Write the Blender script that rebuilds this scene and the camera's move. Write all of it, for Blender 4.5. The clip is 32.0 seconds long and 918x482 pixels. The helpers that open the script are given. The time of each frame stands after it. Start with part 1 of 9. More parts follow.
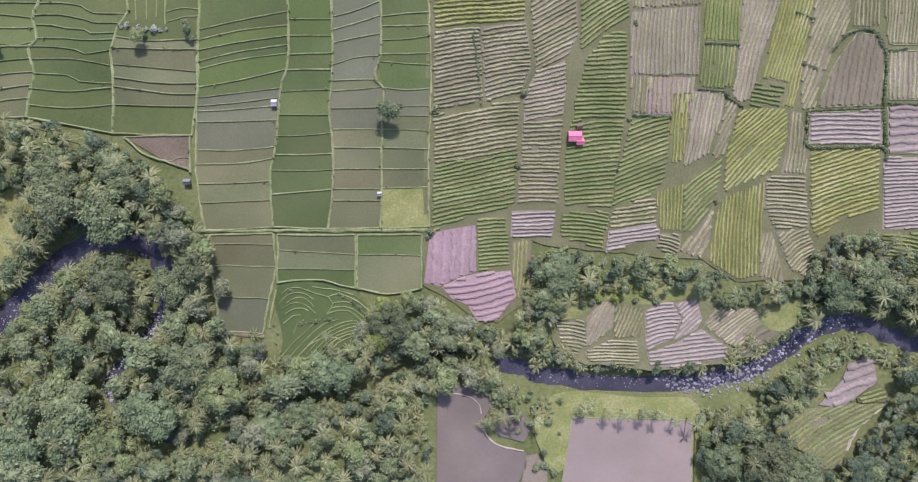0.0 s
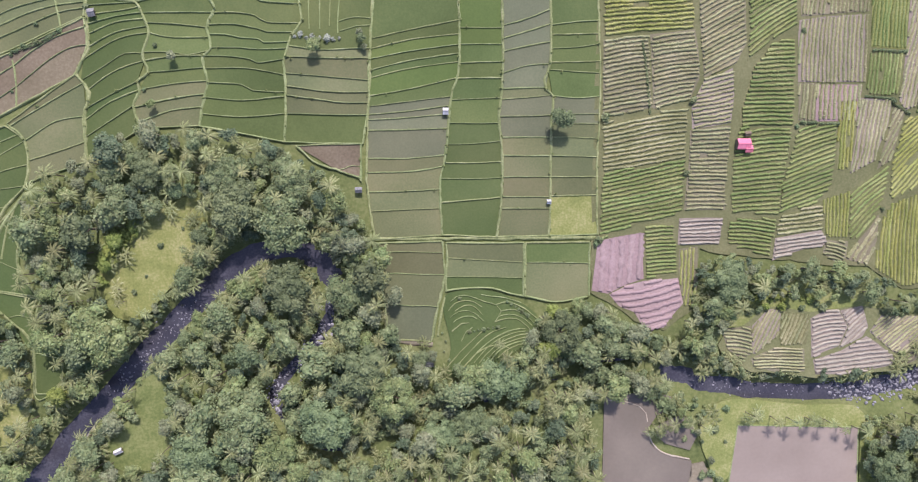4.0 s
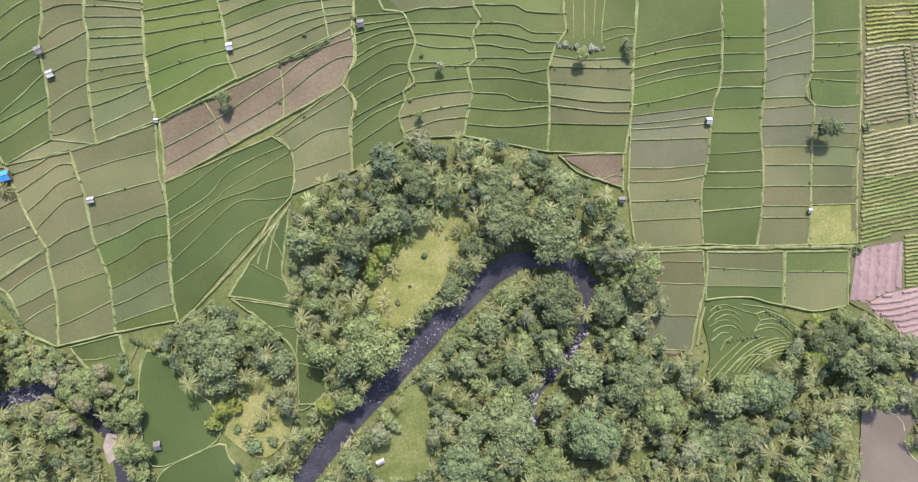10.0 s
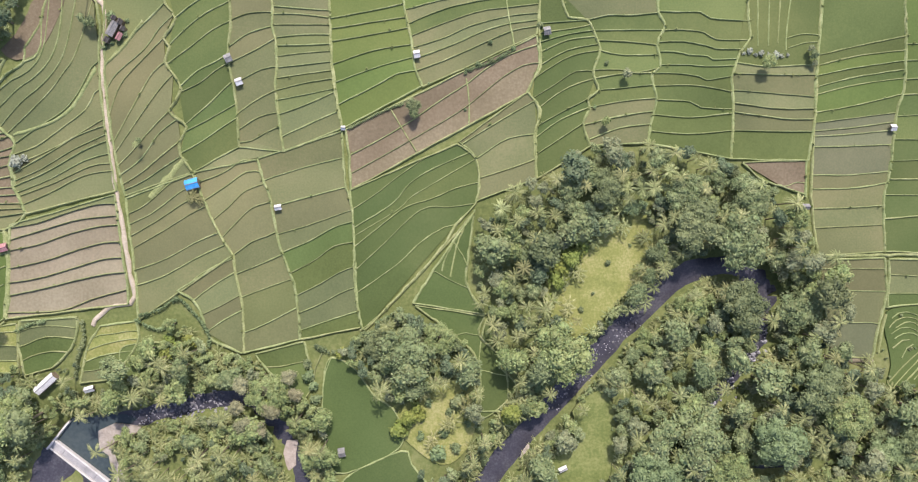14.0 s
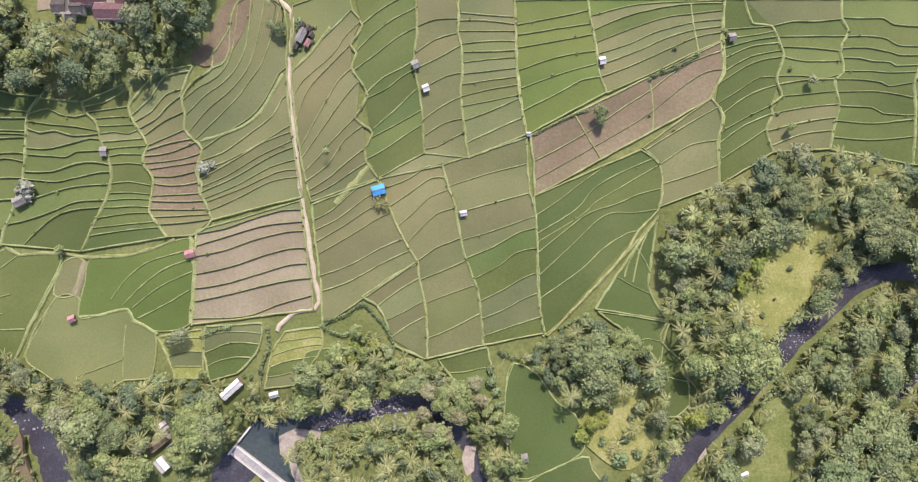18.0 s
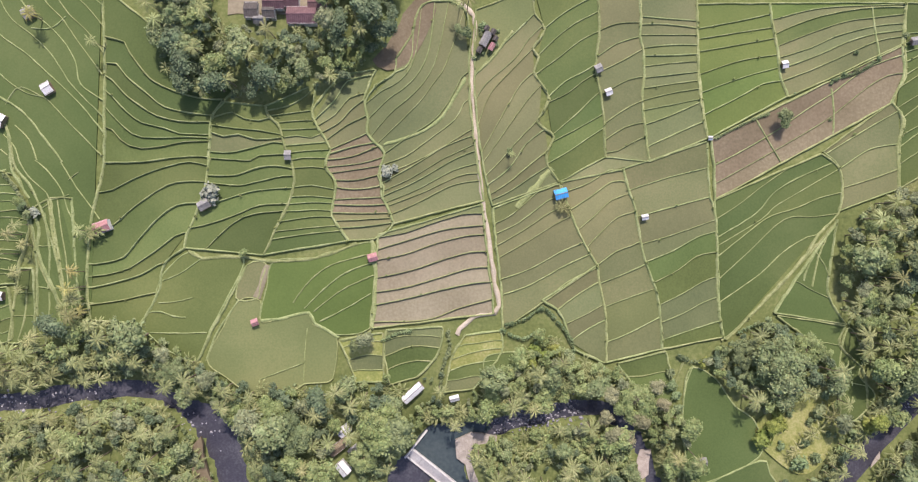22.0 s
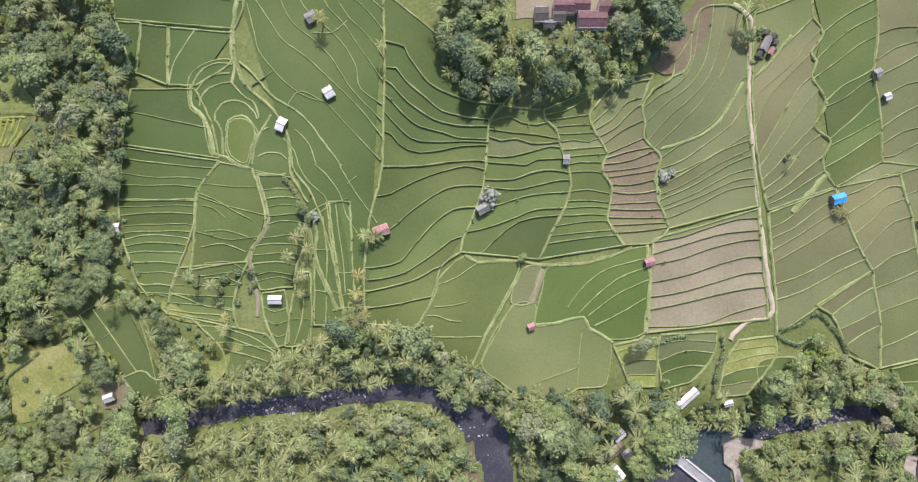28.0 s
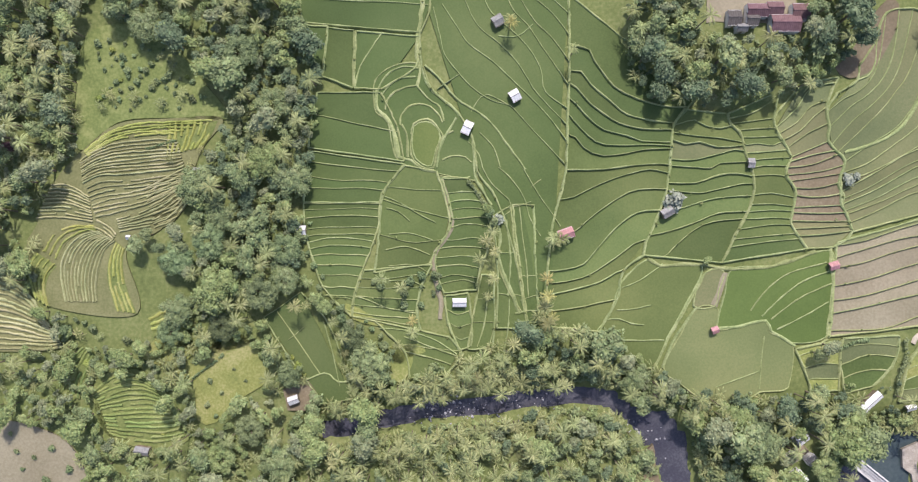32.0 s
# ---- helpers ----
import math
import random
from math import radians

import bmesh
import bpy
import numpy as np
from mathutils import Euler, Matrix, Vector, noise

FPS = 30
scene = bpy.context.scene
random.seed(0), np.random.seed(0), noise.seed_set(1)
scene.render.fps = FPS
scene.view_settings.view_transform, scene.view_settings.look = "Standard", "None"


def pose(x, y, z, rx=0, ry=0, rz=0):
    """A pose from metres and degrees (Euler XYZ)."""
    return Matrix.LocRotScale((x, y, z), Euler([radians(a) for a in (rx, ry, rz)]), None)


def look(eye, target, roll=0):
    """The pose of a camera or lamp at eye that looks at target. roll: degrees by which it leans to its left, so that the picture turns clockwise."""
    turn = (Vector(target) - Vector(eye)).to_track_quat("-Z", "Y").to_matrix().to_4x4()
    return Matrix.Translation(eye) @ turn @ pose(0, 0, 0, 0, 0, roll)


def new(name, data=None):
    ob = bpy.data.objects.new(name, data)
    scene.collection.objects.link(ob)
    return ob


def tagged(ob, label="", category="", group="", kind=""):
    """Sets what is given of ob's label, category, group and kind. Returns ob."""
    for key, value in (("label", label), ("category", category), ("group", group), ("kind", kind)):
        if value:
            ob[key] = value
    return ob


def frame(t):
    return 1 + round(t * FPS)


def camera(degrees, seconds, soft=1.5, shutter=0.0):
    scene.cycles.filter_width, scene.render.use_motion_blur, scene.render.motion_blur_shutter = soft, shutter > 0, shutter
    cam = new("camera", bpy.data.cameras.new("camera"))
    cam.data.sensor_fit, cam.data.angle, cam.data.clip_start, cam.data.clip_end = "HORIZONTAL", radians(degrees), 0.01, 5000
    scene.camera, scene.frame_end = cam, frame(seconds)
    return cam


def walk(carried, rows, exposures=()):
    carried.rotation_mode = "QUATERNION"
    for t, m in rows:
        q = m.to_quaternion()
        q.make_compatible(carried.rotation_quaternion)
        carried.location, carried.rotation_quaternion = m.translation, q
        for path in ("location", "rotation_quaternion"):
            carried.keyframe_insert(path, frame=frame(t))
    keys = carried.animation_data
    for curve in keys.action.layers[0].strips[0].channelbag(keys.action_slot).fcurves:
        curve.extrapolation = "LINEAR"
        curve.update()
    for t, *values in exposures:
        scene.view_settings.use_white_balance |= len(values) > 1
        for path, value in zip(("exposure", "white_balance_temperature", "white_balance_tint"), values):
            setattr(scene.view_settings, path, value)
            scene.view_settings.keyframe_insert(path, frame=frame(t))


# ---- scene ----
cam = camera(65.0, 32.0, soft=1.2)
PATH = [
    (0.0, -0.00, 0.00, 252.29, -1.306, -1.982, -0.000),
    (1.0, -14.40, 0.29, 251.96, -1.205, -2.025, -0.009),
    (2.0, -28.91, 0.56, 251.48, -1.105, -1.992, -0.092),
    (3.0, -43.51, 0.76, 251.01, -0.985, -1.888, -0.142),
    (3.5, -50.83, 0.82, 250.74, -0.928, -1.865, -0.127),
    (5.5, -80.25, 0.94, 249.62, -0.651, -1.750, -0.136),
    (6.0, -87.66, 1.01, 249.32, -0.599, -1.725, -0.160),
    (7.0, -102.56, 1.22, 248.80, -0.521, -1.715, -0.209),
    (8.0, -117.49, 1.54, 248.37, -0.510, -1.701, -0.223),
    (9.0, -132.52, 2.06, 247.97, -0.488, -1.717, -0.218),
    (10.0, -147.63, 2.71, 247.54, -0.457, -1.638, -0.254),
    (11.0, -162.88, 3.43, 247.13, -0.407, -1.516, -0.247),
    (12.0, -178.16, 4.08, 246.72, -0.411, -1.428, -0.196),
    (13.0, -193.54, 4.62, 246.41, -0.418, -1.360, -0.243),
    (14.0, -208.95, 5.08, 246.08, -0.372, -1.292, -0.247),
    (14.5, -216.66, 5.26, 246.00, -0.368, -1.261, -0.243),
    (16.5, -247.59, 5.95, 245.56, -0.265, -1.165, -0.255),
    (17.0, -255.37, 6.14, 245.43, -0.233, -1.176, -0.240),
    (18.0, -270.98, 6.54, 245.10, -0.187, -1.185, -0.241),
    (19.0, -286.51, 7.00, 244.81, -0.164, -1.165, -0.263),
    (20.0, -301.64, 7.49, 244.54, -0.193, -1.172, -0.264),
    (21.0, -316.60, 7.94, 244.23, -0.213, -1.143, -0.222),
    (22.0, -331.70, 8.24, 244.00, -0.227, -1.060, -0.185),
    (23.0, -346.90, 8.50, 243.62, -0.258, -1.026, -0.182),
    (24.0, -362.16, 8.78, 243.28, -0.247, -0.924, -0.188),
    (25.0, -377.32, 9.06, 242.92, -0.238, -0.829, -0.184),
    (25.5, -384.88, 9.18, 242.82, -0.226, -0.799, -0.152),
    (27.5, -415.01, 9.44, 242.47, -0.132, -0.622, -0.072),
    (28.0, -422.56, 9.49, 242.40, -0.130, -0.588, -0.044),
    (29.0, -437.73, 9.63, 242.35, -0.148, -0.470, -0.038),
    (30.0, -452.81, 9.83, 242.39, -0.118, -0.383, 0.004),
    (31.0, -467.65, 10.02, 242.39, -0.094, -0.348, 0.048),
    (32.0, -482.42, 10.22, 242.40, -0.056, -0.174, 0.061),
]
EXPOSURES = [  # seconds, stops, kelvin, tint
    (0.0, 0.08, 5850, 33),
    (3.0, 0.2, 6050, 30),
    (7.0, 0.36, 6300, 22),
    (14.0, 0.45, 6650, 20),
    (20.0, 0.42, 6850, 25),
    (24.0, 0.35, 6550, 19),
    (28.0, 0.38, 6450, 17),
    (32.0, 0.42, 6450, 19),
]
walk(cam, [(t, pose(x, y, z, rx, ry, rz)) for t, x, y, z, rx, ry, rz in PATH], EXPOSURES)

# ---- light ----
SUN_UP, SUN_FROM = radians(54), radians(8)  # height over the horizon; east of north
world = bpy.data.worlds.new("sky")
scene.world = world
world.use_nodes = True
wn = world.node_tree
sky = wn.nodes.new("ShaderNodeTexSky")
sky.sky_type, sky.sun_disc = "NISHITA", False
sky.sun_elevation, sky.sun_rotation = SUN_UP, SUN_FROM
sky.dust_density = 2.0
wn.links.new(sky.outputs[0], wn.nodes["Background"].inputs[0])
wn.nodes["Background"].inputs[1].default_value = 0.145
sun = new("sun", bpy.data.lights.new("sun", "SUN"))
sun.data.energy, sun.data.angle, sun.data.color = 3.4, radians(0.6), (1.0, 0.95, 0.86)
to_sun = Vector((math.sin(SUN_FROM) * math.cos(SUN_UP), math.cos(SUN_FROM) * math.cos(SUN_UP), math.sin(SUN_UP)))
sun.matrix_world = look(to_sun * 400, (0, 0, 0))


# ---- materials ----
def material(name, colours, scale=1.0, fine=6.0, rough=0.85, spread=0.12, bump=0.3, spec=0.2, per="object", grain=0.55):
    """A mottled surface: colours run dark to light over two sizes of noise; spread varies the value from piece to piece."""
    mat = bpy.data.materials.new(name)
    mat.use_nodes = True
    nt = mat.node_tree
    bsdf = nt.nodes["Principled BSDF"]
    bsdf.inputs["Roughness"].default_value = rough
    bsdf.inputs["Specular IOR Level"].default_value = spec
    co = nt.nodes.new("ShaderNodeNewGeometry")
    big, small = nt.nodes.new("ShaderNodeTexNoise"), nt.nodes.new("ShaderNodeTexNoise")
    for node, s, d in ((big, scale, 4.0), (small, fine, 3.0)):
        node.inputs["Scale"].default_value, node.inputs["Detail"].default_value = s, d
        nt.links.new(co.outputs["Position"], node.inputs["Vector"])
    mix = nt.nodes.new("ShaderNodeMath")
    mix.operation = "MULTIPLY_ADD"
    nt.links.new(small.outputs["Fac"], mix.inputs[0])
    mix.inputs[1].default_value = grain
    half = nt.nodes.new("ShaderNodeMath")
    half.operation = "MULTIPLY"
    half.inputs[1].default_value = 1.15 - grain
    nt.links.new(big.outputs["Fac"], half.inputs[0])
    nt.links.new(half.outputs[0], mix.inputs[2])
    ramp = nt.nodes.new("ShaderNodeValToRGB")
    els = ramp.color_ramp.elements
    while len(els) < len(colours):
        els.new(0.5)
    for i, c in enumerate(colours):
        els[i].position = 0.36 + 0.42 * i / max(1, len(colours) - 1)
        els[i].color = (*c, 1)
    nt.links.new(mix.outputs[0], ramp.inputs[0])
    hsv = nt.nodes.new("ShaderNodeHueSaturation")
    nt.links.new(ramp.outputs[0], hsv.inputs["Color"])
    rnd = co.outputs["Random Per Island"] if per == "island" else nt.nodes.new("ShaderNodeObjectInfo").outputs["Random"]
    for target, lo, hi in (("Value", 1 - spread, 1 + spread), ("Hue", 0.5 - spread * 0.09, 0.5 + spread * 0.09)):
        mr = nt.nodes.new("ShaderNodeMapRange")
        mr.inputs["To Min"].default_value, mr.inputs["To Max"].default_value = lo, hi
        if target == "Hue":
            hop = nt.nodes.new("ShaderNodeMath")
            hop.operation = "PINGPONG"
            hop.inputs[1].default_value = 0.31
            nt.links.new(rnd, hop.inputs[0])
            mr.inputs["From Max"].default_value = 0.31
            nt.links.new(hop.outputs[0], mr.inputs["Value"])
        else:
            nt.links.new(rnd, mr.inputs["Value"])
        nt.links.new(mr.outputs[0], hsv.inputs[target])
    nt.links.new(hsv.outputs[0], bsdf.inputs["Base Color"])
    if bump:
        bp = nt.nodes.new("ShaderNodeBump")
        bp.inputs["Strength"].default_value, bp.inputs["Distance"].default_value = bump, 0.15
        nt.links.new(mix.outputs[0], bp.inputs["Height"])
        nt.links.new(bp.outputs[0], bsdf.inputs["Normal"])
    return mat


M = {
    "meadow": material("meadow", [(0.086, 0.113, 0.037), (0.142, 0.172, 0.06), (0.21, 0.228, 0.097)], 0.06, 0.9, spread=0.0),
    "bund": material("bund_grass", [(0.145, 0.178, 0.075), (0.24, 0.28, 0.12), (0.36, 0.39, 0.205)], 0.25, 1.6, spread=0.12),
    "g": material("rice_green", [(0.060, 0.088, 0.025), (0.096, 0.132, 0.043), (0.145, 0.175, 0.062)], 0.022, 1.6, grain=0.3, bump=0.15, spread=0.13, rough=0.75),
    "d": material("rice_deep_green", [(0.052, 0.079, 0.023), (0.075, 0.110, 0.035), (0.109, 0.140, 0.051)], 0.022, 1.6, grain=0.3, bump=0.15, spread=0.1, rough=0.75),
    "o": material("rice_olive", [(0.088, 0.110, 0.049), (0.139, 0.157, 0.071), (0.208, 0.202, 0.103)], 0.022, 1.6, grain=0.3, bump=0.15, spread=0.14, rough=0.7),
    "l": material("rice_pale_green", [(0.101, 0.127, 0.049), (0.141, 0.169, 0.068), (0.200, 0.213, 0.092)], 0.022, 1.6, grain=0.3, bump=0.15, spread=0.1, rough=0.75),
    "v": material("rice_vivid_green", [(0.075, 0.113, 0.029), (0.107, 0.152, 0.042), (0.154, 0.191, 0.059)], 0.022, 1.6, grain=0.3, bump=0.15, spread=0.1, rough=0.75),
    "n": material("rice_brownish", [(0.102, 0.111, 0.051), (0.143, 0.150, 0.072), (0.202, 0.199, 0.096)], 0.022, 1.6, grain=0.3, bump=0.15, spread=0.1, rough=0.7),
    "y": material("ripening_grass", [(0.144, 0.181, 0.056), (0.221, 0.248, 0.078), (0.345, 0.343, 0.155)], 0.12, 1.4, spread=0.08),
    "c": material("clearing_grass", [(.098, .128, .04), (.155, .188, .062), (.24, .255, .1)], 0.16, 1.1, spread=0.06),
    "m": material("flooded_mud", [(0.087, 0.103, 0.054), (0.123, 0.140, 0.076), (0.179, 0.184, 0.102)], 0.022, 1.6, grain=0.3, bump=0.15, spread=0.1, rough=0.6, spec=0.25),
    "b": material("bare_soil", [(0.135, 0.112, 0.07), (0.18, 0.15, 0.098), (0.245, 0.21, 0.142)], 0.05, 1.2, spread=0.1),
    "q": material("purple_soil", [(0.280, 0.206, 0.197), (0.332, 0.248, 0.237), (0.399, 0.305, 0.289)], 0.06, 1.2, spread=0.08),
    # toned darker than pale earth, to deepen the shade between ridges
    "e": material("pale_garden_soil", [(0.155, 0.145, 0.088), (0.2, 0.185, 0.118), (0.26, 0.24, 0.16)], 0.07, 1.5, spread=0.08),
    "p": material("pink_soil", [(0.22, 0.19, 0.155), (0.275, 0.238, 0.195), (0.345, 0.3, 0.25)], 0.06, 1.5, spread=0.08),
    "s": material("pale_soil", [(0.189, 0.166, 0.110), (0.238, 0.212, 0.145), (0.290, 0.262, 0.185)], 0.06, 1.2, spread=0.06),
    "mud": material("dark_wet_mud", [(0.162, 0.143, 0.108), (0.195, 0.170, 0.132), (0.237, 0.209, 0.160)], 0.05, 0.9, grain=0.2, bump=0.05, spread=0.04, rough=0.5, spec=0.3),
    "w": material("wet_field", [(0.245, 0.205, 0.165), (0.285, 0.240, 0.195), (0.330, 0.280, 0.228)], 0.04, 0.8, grain=0.2, bump=0.05, spread=0.04, rough=0.6, spec=0.2),
    # kept dark so furrows between rows read as shaded; the ridges below are paler
    "k": material("crop_soil", [(0.118, 0.13, 0.054), (0.16, 0.168, 0.076), (0.22, 0.218, 0.11)], 0.07, 1.5, spread=0.1),
    "crop_g": material("crop_green", [(0.105, 0.15, 0.045), (0.185, 0.235, 0.078), (0.32, 0.335, 0.145)], 0.09, 1.8, spread=0.16),
    "crop_d": material("crop_olive", [(0.17, 0.185, 0.085), (0.285, 0.29, 0.145), (0.43, 0.41, 0.25)], 0.09, 1.8, spread=0.18),
    "crop_y": material("crop_lime", [(0.17, 0.195, 0.05), (0.275, 0.3, 0.085), (0.4, 0.39, 0.175)], 0.09, 1.8, spread=0.14),
    "crop_p": material("furrow_ridge", [(0.27, 0.245, 0.185), (0.35, 0.318, 0.25), (0.44, 0.402, 0.32)], 0.4, 2.5, spread=0.12),
    "leaf": material("leaves", [(0.09, 0.124, 0.06), (0.15, 0.198, 0.092), (0.25, 0.3, 0.146)], 0.12, 0.9, spread=0.22, rough=0.6, bump=0),
    "leaf_deep": material("deep_leaves", [(0.07, 0.104, 0.06), (0.115, 0.16, 0.088), (0.188, 0.235, 0.13)], 0.12, 0.9, spread=0.2, rough=0.6, bump=0, per="island"),
    "leaf_mid": material("mid_leaves", [(0.115, 0.154, 0.072), (0.185, 0.234, 0.106), (0.295, 0.342, 0.172)], 0.12, 0.9, spread=0.2, rough=0.6, bump=0, per="island"),
    "leaf_warm": material("warm_leaves", [(0.132, 0.175, 0.066), (0.208, 0.262, 0.104), (0.32, 0.372, 0.165)], 0.12, 0.9, spread=0.2, rough=0.6, bump=0, per="island"),
    "leaf_dusty": material("dusty_leaves", [(0.132, 0.158, 0.084), (0.205, 0.237, 0.128), (0.305, 0.332, 0.19)], 0.12, 0.9, spread=0.2, rough=0.6, bump=0, per="island"),
    "dry_leaf": material("dry_leaves", [(0.15, 0.155, 0.085), (0.24, 0.24, 0.135), (0.36, 0.345, 0.2)], 0.12, 0.9, spread=0.2, rough=0.7, bump=0),
    "weed": material("weeds", [(0.10, 0.13, 0.045), (0.17, 0.205, 0.075), (0.27, 0.29, 0.13)], 0.3, 1.4, spread=0.2, bump=0, per="island"),
    "lime": material("lime_leaves", [(0.134, 0.183, 0.039), (0.206, 0.252, 0.065), (0.299, 0.331, 0.104)], 0.2, 1.2, spread=0.15, bump=0),
    "grey_leaf": material("silvery_leaves", [(0.20, 0.23, 0.17), (0.29, 0.32, 0.25), (0.42, 0.44, 0.36)], 0.3, 1.5, spread=0.15, bump=0),
    "palm": material("palm_fronds", [(0.142, 0.166, 0.066), (0.23, 0.256, 0.106), (0.37, 0.385, 0.185)], 0.15, 1.0, spread=0.25, rough=0.5, bump=0),
    "palm_isle": material("palm_fronds_mixed", [(0.142, 0.166, 0.066), (0.23, 0.256, 0.106), (0.37, 0.385, 0.185)], 0.15, 1.0, spread=0.25, rough=0.5, bump=0, per="island"),
    "dry_palm": material("yellowing_fronds", [(0.2, 0.19, 0.07), (0.3, 0.28, 0.1), (0.42, 0.38, 0.17)], 0.2, 1.2, spread=0.15, bump=0),
    "bark": material("bark", [(0.11, 0.085, 0.06), (0.17, 0.14, 0.10), (0.25, 0.21, 0.16)], 1.5, 9, spread=0.15),
    "river": material("river_water", [(0.04, 0.04, 0.055), (0.06, 0.06, 0.075), (0.10, 0.10, 0.115)], 0.12, 1.4, spread=0.0, rough=0.2, spec=0.5, bump=0.25),
    "pond": material("weir_pool_water", [(0.035, 0.055, 0.06), (0.05, 0.07, 0.075), (0.07, 0.09, 0.09)], 0.08, 0.8, spread=0.0, rough=0.12, spec=0.5, bump=0.1),
    "rock": material("river_rock", [(0.22, 0.22, 0.24), (0.36, 0.36, 0.40), (0.55, 0.55, 0.60)], 0.8, 4, spread=0.25),
    "gravel": material("gravel", [(0.25, 0.22, 0.19), (0.36, 0.32, 0.28), (0.48, 0.43, 0.38)], 0.5, 3, spread=0.1),
    "path": material("pale_track", [(0.33, 0.285, 0.215), (0.44, 0.385, 0.3), (0.55, 0.485, 0.39)], 0.3, 2, spread=0.0),
    "tin": material("zinc_sheet", [(0.5, 0.5, 0.5), (0.66, 0.66, 0.66), (0.82, 0.82, 0.82)], 0.5, 3, spread=0.15, rough=0.45, spec=0.5),
    "grey_tin": material("weathered_sheet", [(0.15, 0.15, 0.15), (0.24, 0.24, 0.235), (0.36, 0.36, 0.35)], 0.6, 3, spread=0.2),
    "tile_red": material("clay_tile", [(0.102, 0.060, 0.063), (0.149, 0.089, 0.095), (0.200, 0.123, 0.126)], 0.8, 4, spread=0.15),
    "pink": material("pink_sheet", [(0.62, 0.16, 0.22), (0.74, 0.22, 0.30), (0.8, 0.3, 0.37)], 0.5, 3, spread=0.1),
    "faded_red": material("faded_red_sheet", [(0.30, 0.15, 0.15), (0.42, 0.22, 0.22), (0.55, 0.32, 0.31)], 0.7, 3, spread=0.15),
    "blue": material("blue_sheet", [(0.03, 0.24, 0.60), (0.05, 0.36, 0.78), (0.10, 0.48, 0.88)], 0.5, 3, spread=0.05, rough=0.5),
    "thatch": material("dark_thatch", [(0.06, 0.055, 0.05), (0.10, 0.09, 0.085), (0.15, 0.14, 0.13)], 1.2, 6, spread=0.15),
    "timber": material("timber", [(0.13, 0.10, 0.07), (0.2, 0.16, 0.11), (0.28, 0.23, 0.17)], 1.0, 6, spread=0.15),
    "concrete": material("concrete", [(0.46, 0.45, 0.43), (0.6, 0.59, 0.57), (0.72, 0.71, 0.69)], 0.3, 2.5, spread=0.06),
    "wet_concrete": material("wet_concrete", [(0.25, 0.25, 0.26), (0.34, 0.34, 0.35), (0.45, 0.45, 0.46)], 0.4, 2.5, spread=0.12, rough=0.4),
    "white": material("white_cloth", [(0.7, 0.7, 0.7), (0.8, 0.8, 0.8), (0.88, 0.88, 0.88)], 1.0, 5, spread=0.05),
}


# ---- ground ----
def mesh_object(name, verts, faces, mat, parent=None, smooth=False):
    me = bpy.data.meshes.new(name)
    me.from_pydata([tuple(v) for v in verts], [], faces)
    me.materials.append(mat)
    if smooth:
        me.polygons.foreach_set("use_smooth", [True] * len(me.polygons))
    ob = new(name, me)
    ob.parent = parent
    return ob


def empty(name, x=0.0, y=0.0, z=0.0):
    ob = new(name)
    ob.empty_display_size = 0.5
    ob.location = (x, y, z)
    return ob


def dense(pts, step):
    """The polyline with a point every step metres or less, rounded at its corners."""
    pts = [Vector((p[0], p[1])) for p in pts]
    out = []
    for i in range(len(pts) - 1):
        p0, p1, p2, p3 = pts[max(0, i - 1)], pts[i], pts[i + 1], pts[min(len(pts) - 1, i + 2)]
        n = max(1, int((p2 - p1).length / step))
        for k in range(n):
            u = k / n
            out.append(0.5 * (2 * p1 + (p2 - p0) * u + (2 * p0 - 5 * p1 + 4 * p2 - p3) * u * u + (3 * p1 - p0 - 3 * p2 + p3) * u ** 3))
    out.append(pts[-1])
    return out


def straight(pts, step):
    """The polyline with a point every step metres or less, corners kept but a little uneven."""
    out = []
    for a, b in zip(pts, pts[1:]):
        a, b = Vector(a), Vector(b)
        n = max(1, int((b - a).length / step))
        out += [a.lerp(b, k / n) + Vector((noise.noise((a.lerp(b, k / n).x * 0.2, a.y, 0)), noise.noise((a.lerp(b, k / n).y * 0.2, b.x, 5)))) * 0.75 for k in range(n)]
    return out + [out[0].copy() if tuple(pts[0]) == tuple(pts[-1]) else Vector(pts[-1])]


